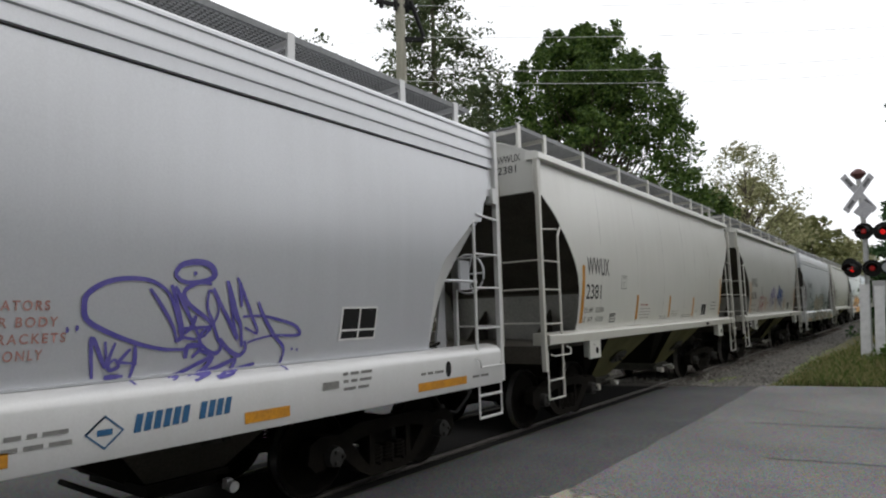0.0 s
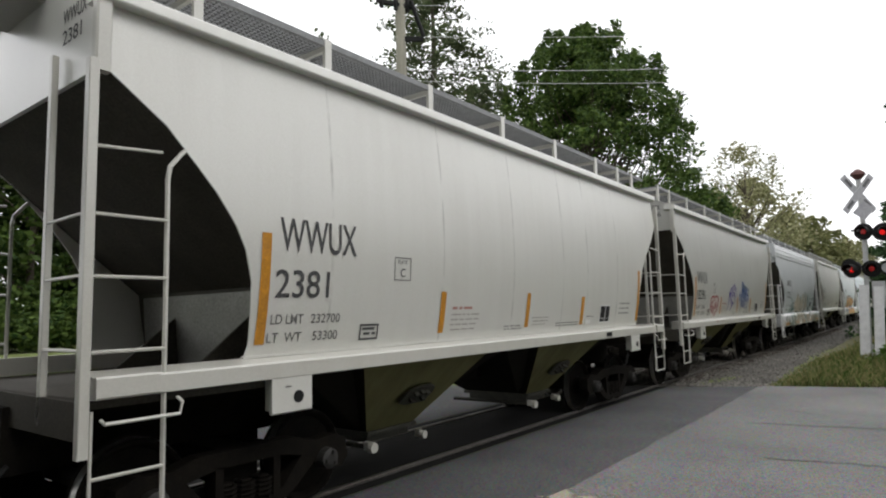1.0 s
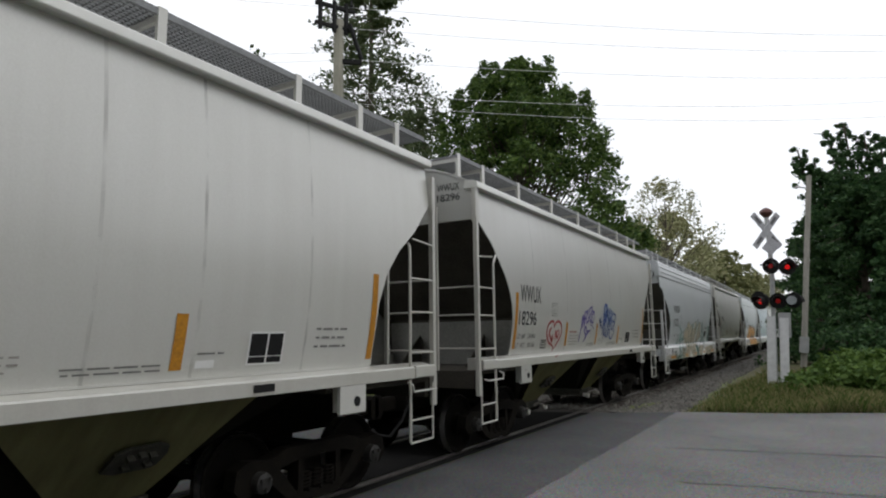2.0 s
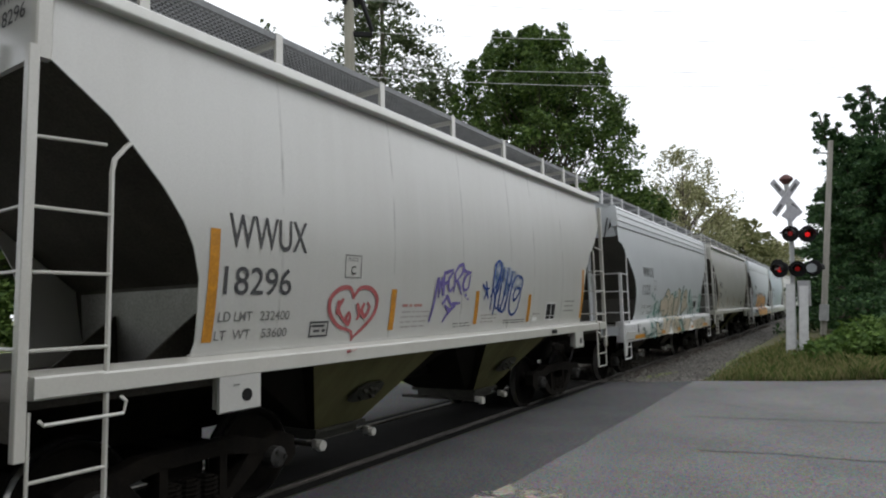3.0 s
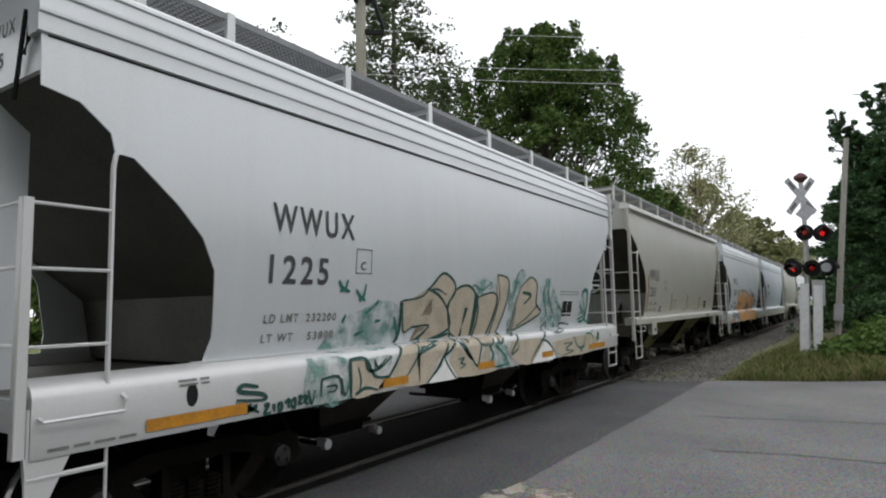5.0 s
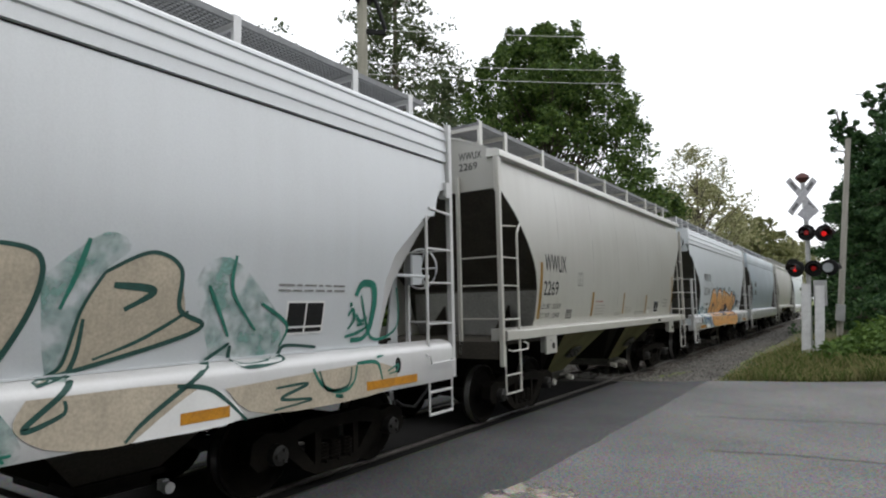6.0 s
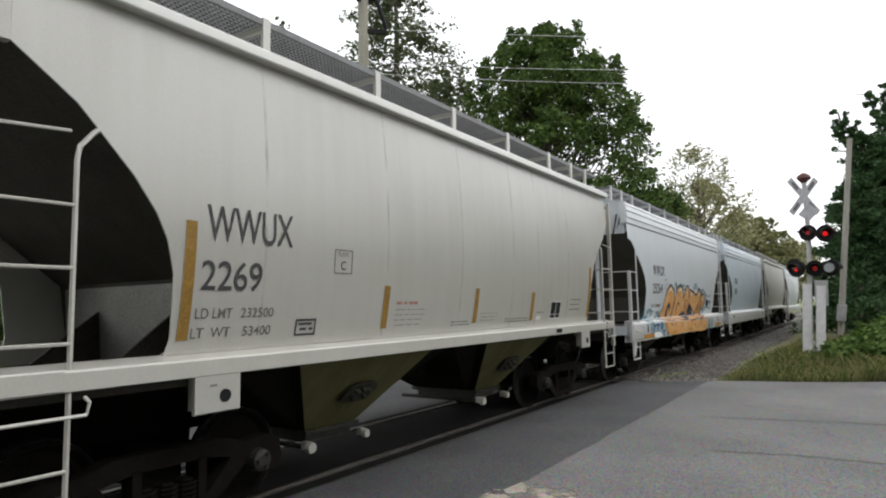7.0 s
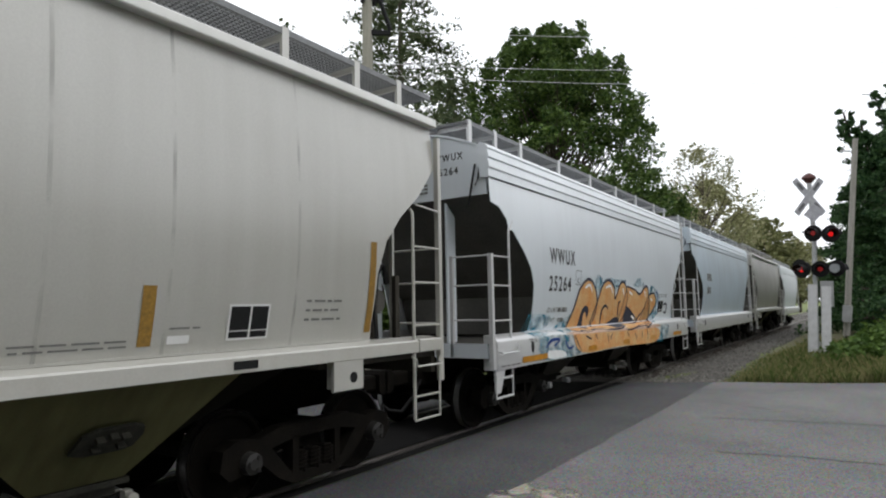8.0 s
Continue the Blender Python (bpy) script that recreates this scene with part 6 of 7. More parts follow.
spray(white_a, [(2.61, 1.22), (2.85, 1.22), (2.89, 1.04)], 0.014, SPRAY_GREEN, True)
spray(white_a, [(2.67, 1.14), (2.81, 1.14), (2.79, 1.09), (2.69, 1.09)], 0.014, SPRAY_GREEN, True)
spray(white_a, [(2.43, 1.14), (2.47, 1.01), (2.52, 1.13)], 0.016, SPRAY_GREEN, True)
spray(white_a, [(2.89, 1.20), (2.93, 1.03), (2.99, 1.11)], 0.014, SPRAY_GREEN, True)
spray(white_a, [(1.84, 1.24), (1.68, 1.27), (1.65, 1.22), (1.89, 1.17), (1.90, 1.12), (1.61, 1.15)], 0.02, SPRAY_GREEN, True, sill=True)
spray(white_a, [(1.75, 1.11), (1.75, 1.04)], 0.02, SPRAY_GREEN, True, sill=True)
spray(white_a, [(1.68, 1.10), (1.85, 1.02)], 0.02, SPRAY_GREEN, True, sill=True)
spray(white_a, [(1.83, 1.08), (1.70, 1.03)], 0.02, SPRAY_GREEN, True, sill=True)
spray(white_a, [(1.90, 1.07), (1.95, 1.07), (1.91, 1.00), (1.98, 1.00)], 0.02, SPRAY_GREEN, True, sill=True)
spray(white_a, [(2.01, 1.07), (2.02, 1.00)], 0.02, SPRAY_GREEN, True, sill=True)
spray(white_a, [(2.06, 1.06), (2.10, 1.06), (2.10, 1.01), (2.07, 1.00), (2.06, 1.06)], 0.02, SPRAY_GREEN, True, sill=True)
spray(white_a, [(2.14, 1.06), (2.19, 1.08), (2.18, 1.01)], 0.02, SPRAY_GREEN, True, sill=True)
spray(white_a, [(2.22, 1.07), (2.26, 1.08), (2.26, 1.01), (2.22, 1.02), (2.22, 1.07)], 0.02, SPRAY_GREEN, True, sill=True)
spray(white_a, [(2.30, 1.09), (2.34, 1.09), (2.31, 1.03), (2.36, 1.03)], 0.02, SPRAY_GREEN, True, sill=True)
spray(white_a, [(2.37, 1.10), (2.41, 1.07), (2.38, 1.04), (2.43, 1.01)], 0.02, SPRAY_GREEN, True, sill=True)
spray(white_a, [(9.78, 2.03), (9.84, 2.14), (9.93, 2.17), (10.05, 2.14), (10.09, 1.99), (10.08, 1.80), (10.05, 1.65), (9.96, 1.57), (9.78, 1.56)], 0.042, SPRAY_GREEN2, True)
spray(white_a, [(9.69, 1.82), (9.75, 1.89), (9.79, 1.79), (9.75, 1.72), (9.71, 1.68)], 0.02, SPRAY_GREEN2, True)
spray(white_a, [(9.81, 1.84), (9.89, 1.76), (10.00, 1.80)], 0.02, SPRAY_GREEN2, True)
spray(white_a, [(9.68, 1.60), (9.84, 1.63), (9.96, 1.67), (10.05, 1.72)], 0.02, SPRAY_GREEN2, True)
spray(white_a, [(9.70, 1.94), (9.74, 1.94)], 0.025, SPRAY_GREEN2, True)
spray(white_a, [(9.85, 1.72), (9.96, 1.73)], 0.018, SPRAY_GREEN2, True)
plain(white_a, [(9.73, 1.31), (10.04, 1.28), (10.08, 1.09), (9.65, 1.05), (9.62, 1.11)], SPRAY_SAND, True, 0.0065, sill=True)
plain(white_a, [(9.08, 1.28), (9.21, 1.10), (9.43, 1.02), (9.62, 1.11), (9.65, 0.99), (9.10, 0.97)], SPRAY_SAND, True, 0.0065, sill=True)
spray(white_a, [(9.08, 1.33), (9.18, 1.18), (9.35, 1.09), (9.54, 1.08), (9.66, 1.16), (9.70, 1.31)], 0.02, SPRAY_GREEN2, True, sill=True)
spray(white_a, [(9.70, 1.33), (10.02, 1.31), (10.11, 1.12)], 0.02, SPRAY_GREEN2, True, sill=True)
spray(white_a, [(9.38, 1.04), (9.48, 1.02), (9.43, 1.02)], 0.02, SPRAY_GREEN2, True, sill=True)
spray(white_a, [(10.21, 1.2), (10.39, 1.26), (10.36, 1.19), (10.23, 1.17)], 0.012, SPRAY_GREEN2, True, sill=True)
spray(white_a, [(10.02, 1.37), (10.14, 1.38)], 0.012, SPRAY_GREEN2, True, sill=True)
# second white car
patch(white_b, [(4.02, 2.22), (4.18, 2.38), (4.37, 2.50), (4.67, 2.35), (4.43, 2.15)], SPRAY_CYAN, 0.0055)
patch(white_b, [(4.62, 2.35), (4.89, 2.45), (5.55, 2.43), (6.07, 2.43), (5.95, 2.30), (4.74, 2.24)], SPRAY_CYAN, 0.0055)
patch(white_b, [(6.63, 2.31), (7.08, 2.52), (7.53, 2.30)], SPRAY_CYAN, 0.0055)
patch(white_b, [(7.85, 2.28), (8.26, 2.34), (8.97, 2.06), (9.13, 1.71), (8.12, 1.42), (8.16, 1.82)], SPRAY_CYAN, 0.0055)
patch(white_b, [(1.33, 1.76), (1.86, 1.75), (2.21, 1.68), (1.87, 1.43), (1.19, 1.43)], SPRAY_CYAN, 0.0055)
patch(white_b, [(2.30, 1.45), (2.66, 1.62), (3.14, 1.72), (2.79, 1.41)], SPRAY_CYAN, 0.0055)
patch(white_b, [(1.31, 1.40), (2.82, 1.35), (3.19, 1.02), (1.75, 1.00), (1.54, 1.08), (1.34, 1.22)], SPRAY_CYAN, 0.0055)
patch(white_b, [(7.92, 1.31), (9.35, 1.35), (9.19, 1.01), (8.11, 0.96)], SPRAY_CYAN, 0.0055)
patch(white_b, [(1.76, 1.15), (2.34, 1.12), (2.49, 1.01), (1.79, 1.02)], LABEL_WHITE, 0.0066)
patch(white_b, [(2.84, 1.38), (8.01, 1.33), (8.11, 0.96), (5.25, 1.01), (3.26, 1.02)], SPRAY_ORANGE, 0.0072)
patch(white_b, [(2.94, 1.42), (8.05, 1.39), (8.00, 1.30), (2.88, 1.37)], SPRAY_PEACH, 0.0076)
patch(white_b, [(2.87, 1.44), (3.15, 1.79), (3.41, 2.21), (3.82, 2.39), (4.18, 2.23), (4.36, 1.85), (4.01, 1.43)], SPRAY_ORANGE, 0.0078)
spray(white_b, [(2.87, 1.44), (3.15, 1.79), (3.41, 2.21), (3.82, 2.39), (4.18, 2.23), (4.36, 1.85), (4.01, 1.43), (2.87, 1.44)], 0.03, SPRAY_DARK, True)
patch(white_b, [(4.04, 1.43), (4.37, 1.97), (4.62, 2.30), (4.98, 2.40), (5.33, 2.25), (5.43, 2.02), (5.71, 2.35), (6.05, 2.34), (6.25, 1.96), (5.77, 1.41)], SPRAY_ORANGE, 0.0078)
spray(white_b, [(4.04, 1.43), (4.37, 1.97), (4.62, 2.30), (4.98, 2.40), (5.33, 2.25), (5.43, 2.02), (5.71, 2.35), (6.05, 2.34), (6.25, 1.96), (5.77, 1.41), (4.04, 1.43)], 0.03, SPRAY_DARK, True)
patch(white_b, [(6.19, 2.30), (6.79, 2.22), (7.18, 2.13), (7.60, 2.32), (7.87, 2.19), (8.06, 1.49), (6.95, 1.39), (5.85, 1.40)], SPRAY_ORANGE, 0.0078)
spray(white_b, [(6.19, 2.30), (6.79, 2.22), (7.18, 2.13), (7.60, 2.32), (7.87, 2.19), (8.06, 1.49), (6.95, 1.39), (5.85, 1.40), (6.19, 2.30)], 0.03, SPRAY_DARK, True)
patch(white_b, [(7.89, 2.10), (8.38, 2.15), (8.59, 1.86), (7.83, 1.42), (7.38, 1.39)], SPRAY_ORANGE, 0.0078)
spray(white_b, [(7.89, 2.10), (8.38, 2.15), (8.59, 1.86), (7.83, 1.42), (7.38, 1.39), (7.89, 2.10)], 0.03, SPRAY_DARK, True)
patch(white_b, [(3.46, 1.46), (3.57, 1.79), (3.78, 1.88), (3.95, 1.75), (3.74, 1.46)], SPRAY_DARK, 0.0088)
patch(white_b, [(3.71, 1.48), (3.68, 1.68), (3.78, 1.75), (3.93, 1.49)], SPRAY_ORANGE, 0.0092)
patch(white_b, [(4.93, 1.45), (5.61, 1.62), (5.88, 1.46), (5.34, 1.40)], SPRAY_DARK, 0.0088)
patch(white_b, [(6.16, 1.67), (6.35, 1.83), (6.86, 1.65), (6.97, 1.47), (6.20, 1.47)], SPRAY_DARK, 0.0088)
patch(white_b, [(6.67, 1.61), (6.92, 1.67), (6.97, 1.52)], LABEL_WHITE, 0.0092)
spray(white_b, [(4.69, 1.48), (4.67, 1.75), (4.84, 1.87), (5.04, 1.81)], 0.035, SPRAY_DARK, True)
spray(white_b, [(5.77, 1.55), (5.67, 1.88), (5.80, 1.96)], 0.03, SPRAY_DARK, True)
spray(white_b, [(6.22, 1.83), (6.45, 1.77), (7.24, 1.51)], 0.035, SPRAY_DARK, True)
spray(white_b, [(6.97, 1.43), (7.68, 1.82)], 0.025, SPRAY_DARK, True)
spray(white_b, [(3.65, 2.22), (3.88, 2.28), (4.03, 2.15)], 0.03, LABEL_WHITE, True)
spray(white_b, [(4.80, 2.24), (5.08, 2.28), (5.26, 2.12)], 0.03, LABEL_WHITE, True)
spray(white_b, [(5.89, 2.25), (6.02, 2.09)], 0.03, LABEL_WHITE, True)
spray(white_b, [(6.37, 2.18), (6.60, 2.11)], 0.03, LABEL_WHITE, True)
spray(white_b, [(7.54, 2.21), (7.66, 2.07)], 0.03, LABEL_WHITE, True)
spray(white_b, [(8.11, 2.03), (8.27, 1.96)], 0.03, LABEL_WHITE, True)
spray(white_b, [(2.91, 1.35), (3.20, 1.05)], 0.02, SPRAY_DARK, True)
spray(white_b, [(3.46, 1.31), (3.74, 1.24)], 0.02, SPRAY_DARK, True)
spray(white_b, [(3.95, 1.32), (4.05, 1.23)], 0.02, SPRAY_DARK, True)
spray(white_b, [(4.65, 1.31), (4.68, 1.12)], 0.02, SPRAY_DARK, True)
spray(white_b, [(4.80, 1.19), (4.93, 1.30)], 0.02, SPRAY_DARK, True)
spray(white_b, [(5.92, 1.30), (6.04, 1.17)], 0.02, SPRAY_DARK, True)
spray(white_b, [(6.46, 1.23), (6.58, 1.10)], 0.02, SPRAY_DARK, True)
spray(white_b, [(7.04, 1.25), (6.94, 1.08)], 0.02, SPRAY_DARK, True)
spray(white_b, [(7.43, 1.28), (7.47, 1.05)], 0.02, SPRAY_DARK, True)
spray(white_b, [(1.69, 1.20), (1.89, 1.31), (2.24, 1.31), (1.99, 1.21)], 0.025, SPRAY_ROYAL, True)
spray(white_b, [(2.48, 1.28), (2.63, 1.14), (2.85, 1.16)], 0.025, SPRAY_ROYAL, True)
spray(white_b, [(9.38, 1.86), (9.66, 1.88), (9.70, 1.65), (9.45, 1.68)], 0.03, SPRAY_DARK, True)
spray(white_b, [(8.53, 2.25), (8.82, 1.96), (8.89, 1.61)], 0.02, SPRAY_ROYAL, True)

# ---------------------------------------------------------------- crossing signal
def box_at(name, parent, size, m, material, label="", c=0.0):
    x, y, z = size
    ob = part(name, Shape().box(-x / 2, x / 2, -y / 2, y / 2, -z / 2, z / 2, c), material, parent, label)
    ob.matrix_basis = m
    return ob


def lamp_head(parent, x, y, z, turn, lit):
    """A round flasher: background disc, hooded housing and red lens, facing -y before its turn."""
    ob = part("flasher", Shape().rod([(0, 0.02, 0), (0, 0.2, 0)], 0.13, 14, 0.07).rod([(0, 0.0, 0), (0, 0.02, 0)], 0.24, 20), BLACK, parent, "black round flasher head")
    ob.matrix_basis = pose(x, y, z, 0, 0, turn)
    n = 12
    hood = Shape()
    arc = [math.pi * (-0.1 + 1.2 * i / n) for i in range(n + 1)]
    hood.add([(0.155 * math.cos(a), yy, 0.155 * math.sin(a)) for yy in (0.0, -0.3) for a in arc] + [(0.145 * math.cos(a), yy, 0.145 * math.sin(a)) for yy in (0.0, -0.3) for a in arc],
             [(i, i + 1, n + 2 + i, n + 1 + i) for i in range(n)] + [(2 * n + 2 + i, 3 * n + 3 + i, 3 * n + 4 + i, 2 * n + 3 + i) for i in range(n)] + [(n + 1 + i, n + 2 + i, 3 * n + 4 + i, 3 * n + 3 + i) for i in range(n)])
    part("hood", hood, BLACK, ob)
    part("lens", Shape().rod([(0, -0.005, 0), (0, -0.03, 0)], 0.07, 18, 0.055), RED_LIT if lit else RED_LENS, ob, "glowing red lens" if lit else "dull red lens")
    return ob


def crossing_signal(x, y, z):
    sig = thing("crossing_signal", "railway crossing signal with crossbuck and red flashers", "signal", pose(x, y, z, 0, 2.5, 0))
    part("mast", Shape().rod([(0, 0, 0), (0, 0, 3.6), (-0.1, 0, 5.26)], 0.065, 12), MAST, sig, "grey aluminium mast", smooth=True)
    part("mast_base", Shape().rod([(0, 0, 0), (0, 0, 0.5)], 0.13, 12, 0.1), MAST, sig)
    part("finial", Shape().rod([(-0.1, 0, 5.2), (-0.1, 0, 5.34)], 0.07, 12, 0.2).rod([(-0.1, 0, 5.34), (-0.1, 0, 5.42)], 0.2, 12, 0.17).rod([(-0.1, 0, 5.42), (-0.1, 0, 5.5)], 0.17, 12, 0.06), RUST_RED, sig, "rusty red-brown bell on the mast top", smooth=True)
    for a, k in ((46, 0), (-52, 1)):
        arm = box_at("crossbuck_arm", sig, (1.35, 0.02, 0.2), pose(-0.1, -0.1 - 0.03 * k, 4.78, 0, a, 42), CROSS_GREY, "weathered white crossbuck board, shade in its grey", 0)
        for xx, w in ((-0.42, 0.28), (0.4, 0.3)):
            box_at("sign_bar", arm, (w, 0.006, 0.09), pose(xx, -0.014, 0), SIGN_BAR)
    box_at("track_sign", sig, (0.36, 0.02, 0.42), pose(0.02, -0.15, 4.28, 0, 40, 0), CROSS_GREY, "pale tilted sign plate")
    box_at("cross_bracket", sig, (0.75, 0.06, 0.06), pose(0.05, -0.02, 3.72, 0, 0, 18), MAST)
    box_at("cross_bracket", sig, (0.9, 0.06, 0.06), pose(-0.02, -0.02, 2.62, 0, 0, 18), MAST)
    for dx, zz, turn, lit in ((-0.02, 3.68, 12, False), (0.42, 3.64, 40, True), (-0.33, 2.6, 4, True), (0.14, 2.62, 26, False)):
        lamp_head(sig, dx, -0.12, zz, turn - 24, lit)
    for dx, zz in ((0.42, 3.7), (-0.4, 2.7), (0.55, 2.66)):
        back = lamp_head(sig, dx, 0.2, zz, 150, False)
    part("bell", Shape().rod([(0.5, -0.2, 2.64), (0.5, -0.14, 2.64), (0.5, 0.0, 2.64)], 0.135, 14, 0.09), PALE_METAL, sig, "pale round crossing bell", smooth=True)
    box_at("junction_box", sig, (0.34, 0.25, 0.75), pose(0.28, 0.1, 1.9), MAST, "grey steel junction box", 0.02)
    for xx, h in ((-0.08, 2.15), (0.26, 2.1)):
        b = box_at("gate_plank", sig, (0.24, 0.06, h), pose(xx, -0.14, h / 2 + 0.02, 0, 1.0, 10), SIGN_WHITE, "white painted upright board", 0.01)
    return sig


# Sign white greyed down, with the boards' shading held in the colour.
CROSS_GREY = shader("weathered_shaded_sign", (0.46, 0.46, 0.48), 0.6, vary=0.2, scale=5, tint=(0.3, 0.3, 0.32), bump=0)
SIGN_BAR = shader("faded_sign_lettering", (0.12, 0.12, 0.125), 0.6, vary=0.15, scale=9, bump=0)
RUST_RED = shader("rusty_red_paint", (0.12, 0.045, 0.04), 0.7, vary=0.2, scale=8)
PALE_METAL = shader("pale_bell_metal", (0.36, 0.38, 0.39), 0.4, 0.5, vary=0.1, bump=0)
crossing_signal(-1.25, 21.3, 0.2)

# ---------------------------------------------------------------- wooden service post and utility pole
post = thing("service_post", "leaning grey wooden service post with a meter box", "utility post", pose(-0.62, 25.0, 0.2, 0, 6.0, 0))
part("shaft", Shape().rod([(0, 0, -0.3), (0, 0, 3.5), (0, 0, 7.2)], 0.105, 10, 0.085), POST_WOOD, post, smooth=True)
box_at("meter_box", post, (0.28, 0.2, 0.55), pose(0, -0.18, 1.25), MAST, "grey steel meter box", 0.02)
part("conduit", Shape().rod([(0.02, -0.14, 0.5), (0.02, -0.14, -0.3)], 0.05, 8), BLACK, post)
part("insulator_arm", Shape().rod([(0, 0, 6.75), (-0.42, 0, 6.82)], 0.03, 6), MAST, post)

PX, PY = -11.15, 12.85
pole = thing("utility_pole", "pale wooden utility pole with a crossarm", "utility pole", pose(PX, PY, -0.05))
part("shaft", Shape().rod([(0, 0, 0), (0, 0, 6), (0, 0, 11.0)], 0.175, 12, 0.14), POLE_WOOD, pole, smooth=True)
for z in (10.75, 11.35):
    box_at("crossarm", pole, (1.2, 0.1, 0.11), pose(0, -0.16, z, 0, 0, 62), BLACK, "dark crossarm", c=0.01)
for d in (-0.42, 0.0, 0.36):
    box_at("arm_brace", pole, (0.09, 0.09, 0.95), pose(d * math.cos(radians(62)), d * math.sin(radians(62)) - 0.2, 11.05), BLACK)
box_at("hanger", pole, (0.1, 0.1, 1.1), pose(0.42, 0.25, 10.35, 12, -14, 0), BLACK, c=0.01)
box_at("lower_arm", pole, (0.6, 0.1, 0.14), pose(0.3, 0.2, 9.75, 0, 0, 40), BLACK, c=0.01)
for d in (-0.85, -0.4, 0.4, 0.85):
    part("insulator", Shape().rod([(0, 0, 0), (0, 0, 0.08), (0, 0, 0.18)], 0.05, 8, 0.03), BLACK, pole).matrix_basis = pose(d * math.cos(radians(62)) + 0.1, d * math.sin(radians(62)) - 0.14, 11.46)


def wire(a, b, sag, name="wire"):
    a, b = Vector(a), Vector(b)
    pts = [a.lerp(b, i / 24) - Vector((0, 0, 4 * sag * (i / 24) * (1 - i / 24))) for i in range(25)]
    return tagged(solo(name, Shape().rod(pts, 0.0065, 5), WIRE, "thin pale overhead wire strung from the pole"), category="wire", group="overhead wires")


WIRE = shader("pale_wire", (0.8, 0.8, 0.8), 0.5, 0.4, vary=0.1, bump=0)
wire((PX, PY, 8.83), (12, 38, 13.1), 0.9)
wire((PX, PY, 8.5), (12, 38, 12.3), 0.9)
wire((PX, PY, 11.4), (6, 30, 13.2), 0.3)
wire((PX, PY, 11.35), (-40, -12, 13.0), 0.4)
wire((PX, PY, 10.0), (-38, -4, 10.6), 0.4)
wire((PX, PY, 9.75), (-38, -6, 9.9), 0.5)
wire((PX, PY, 10.75), (8, 34, 13.8), 0.4)
wire((PX, PY, 9.8), (10, 36, 13.1), 0.5)
wire((PX, PY, 9.9), (-30, 60, 10.5), 0.5)


# ---------------------------------------------------------------- trees
def leaves(rng, clumps, per, size, flat=1.0):
    """Leaf faces in clumps; each clump is (x, y, z, radius)."""
    rs = np.random.RandomState(rng.randrange(1 << 30))
    c = np.repeat(np.array(clumps), per, axis=0)
    n = len(c)
    d = rs.normal(size=(n, 3))
    d /= np.linalg.norm(d, axis=1)[:, None]
    p = c[:, :3] + d * (rs.rand(n, 1) ** 0.5) * c[:, 3:4] * np.array([1, 1, flat])
    a, b = rs.normal(size=(n, 3)), rs.normal(size=(n, 3))
    a[:, 2] *= 0.6
    a /= np.linalg.norm(a, axis=1)[:, None]
    b -= a * (a * b).sum(1)[:, None]
    b /= np.linalg.norm(b, axis=1)[:, None]
    s = size * (0.6 + 0.8 * rs.rand(n, 1))
    v = np.stack([p - a * s, p + b * s * 0.55, p + a * s, p - b * s * 0.55], 1).reshape(-1, 3)
    f = np.arange(4 * n).reshape(-1, 4)
    me = bpy.data.meshes.new("crown")
    me.from_pydata(v.tolist(), [], f.tolist())
    return me


def broad_tree(label, x, y, height, spread, low, clump_count, per, size, leaf, seed, name="deciduous_tree", clump=1.0, limbs=26, bare=0.0, peak=1.0):
    """A tapered trunk, forking limbs and a ragged crown round their ends."""
    rng = random.Random(seed)
    tree = thing(name, label, "tree", pose(x, y, -0.1))
    wood = Shape()
    lean = (rng.uniform(-0.4, 0.4), rng.uniform(-0.4, 0.4))
    wood.rod([(0, 0, 0), (lean[0] * 0.3, lean[1] * 0.3, low), (lean[0], lean[1], height * 0.6), (lean[0] * 1.4, lean[1] * 1.4, height * 0.93)], height * 0.02, 9, 0.03)
    clumps = []
    for i in range(limbs):
        v = (i + rng.random()) / limbs
        z0 = low + (height * 0.85 - low) * v
        a = i * 2.4 + rng.uniform(-0.5, 0.5)
        reach = spread * (0.35 + 0.75 * math.sin(math.pi * (0.12 + 0.80 * v)) ** 0.8) * rng.uniform(0.75, 1.1) * (peak if v > 0.8 else 1)
        zt = min(height * 0.99, z0 + reach * (0.35 + 0.7 * v) * rng.uniform(0.7, 1.2))
        base = Vector((lean[0] * v, lean[1] * v, z0))
        tip = Vector((math.cos(a) * reach, math.sin(a) * reach, zt))
        mid = base.lerp(tip, 0.5) + Vector((rng.uniform(-0.3, 0.3), rng.uniform(-0.3, 0.3), 0.35))
        wood.rod([base, mid, tip], height * 0.006, 5, 0.012)
        for k in range(3):
            q = mid.lerp(tip, rng.uniform(0.0, 0.9))
            e = q + Vector((rng.uniform(-1, 1), rng.uniform(-1, 1), rng.uniform(0.1, 0.9))) * spread * 0.3
            wood.rod([q, e], 0.035, 4, 0.008)
            clumps.append((*e, clump * rng.uniform(0.5, 1.0)))
        n = max(1, round(clump_count / limbs))
        for k in range(n):
            t = rng.uniform(0.25, 1.08) ** 0.8
            q = base.lerp(tip, t) + Vector((rng.uniform(-1, 1), rng.uniform(-1, 1), rng.uniform(-0.8, 0.9))) * clump * 0.8
            clumps.append((*q, clump * rng.uniform(0.45, 1.15)))
    if bare:
        clumps = [c for c in clumps if rng.random() > bare]
    part("trunk", wood, BARK, tree, "dark bark trunk and limbs")
    me = leaves(rng, clumps, per, size, 0.8)
    me.materials.append(leaf)
    part("crown", me, leaf, tree)
    return tree


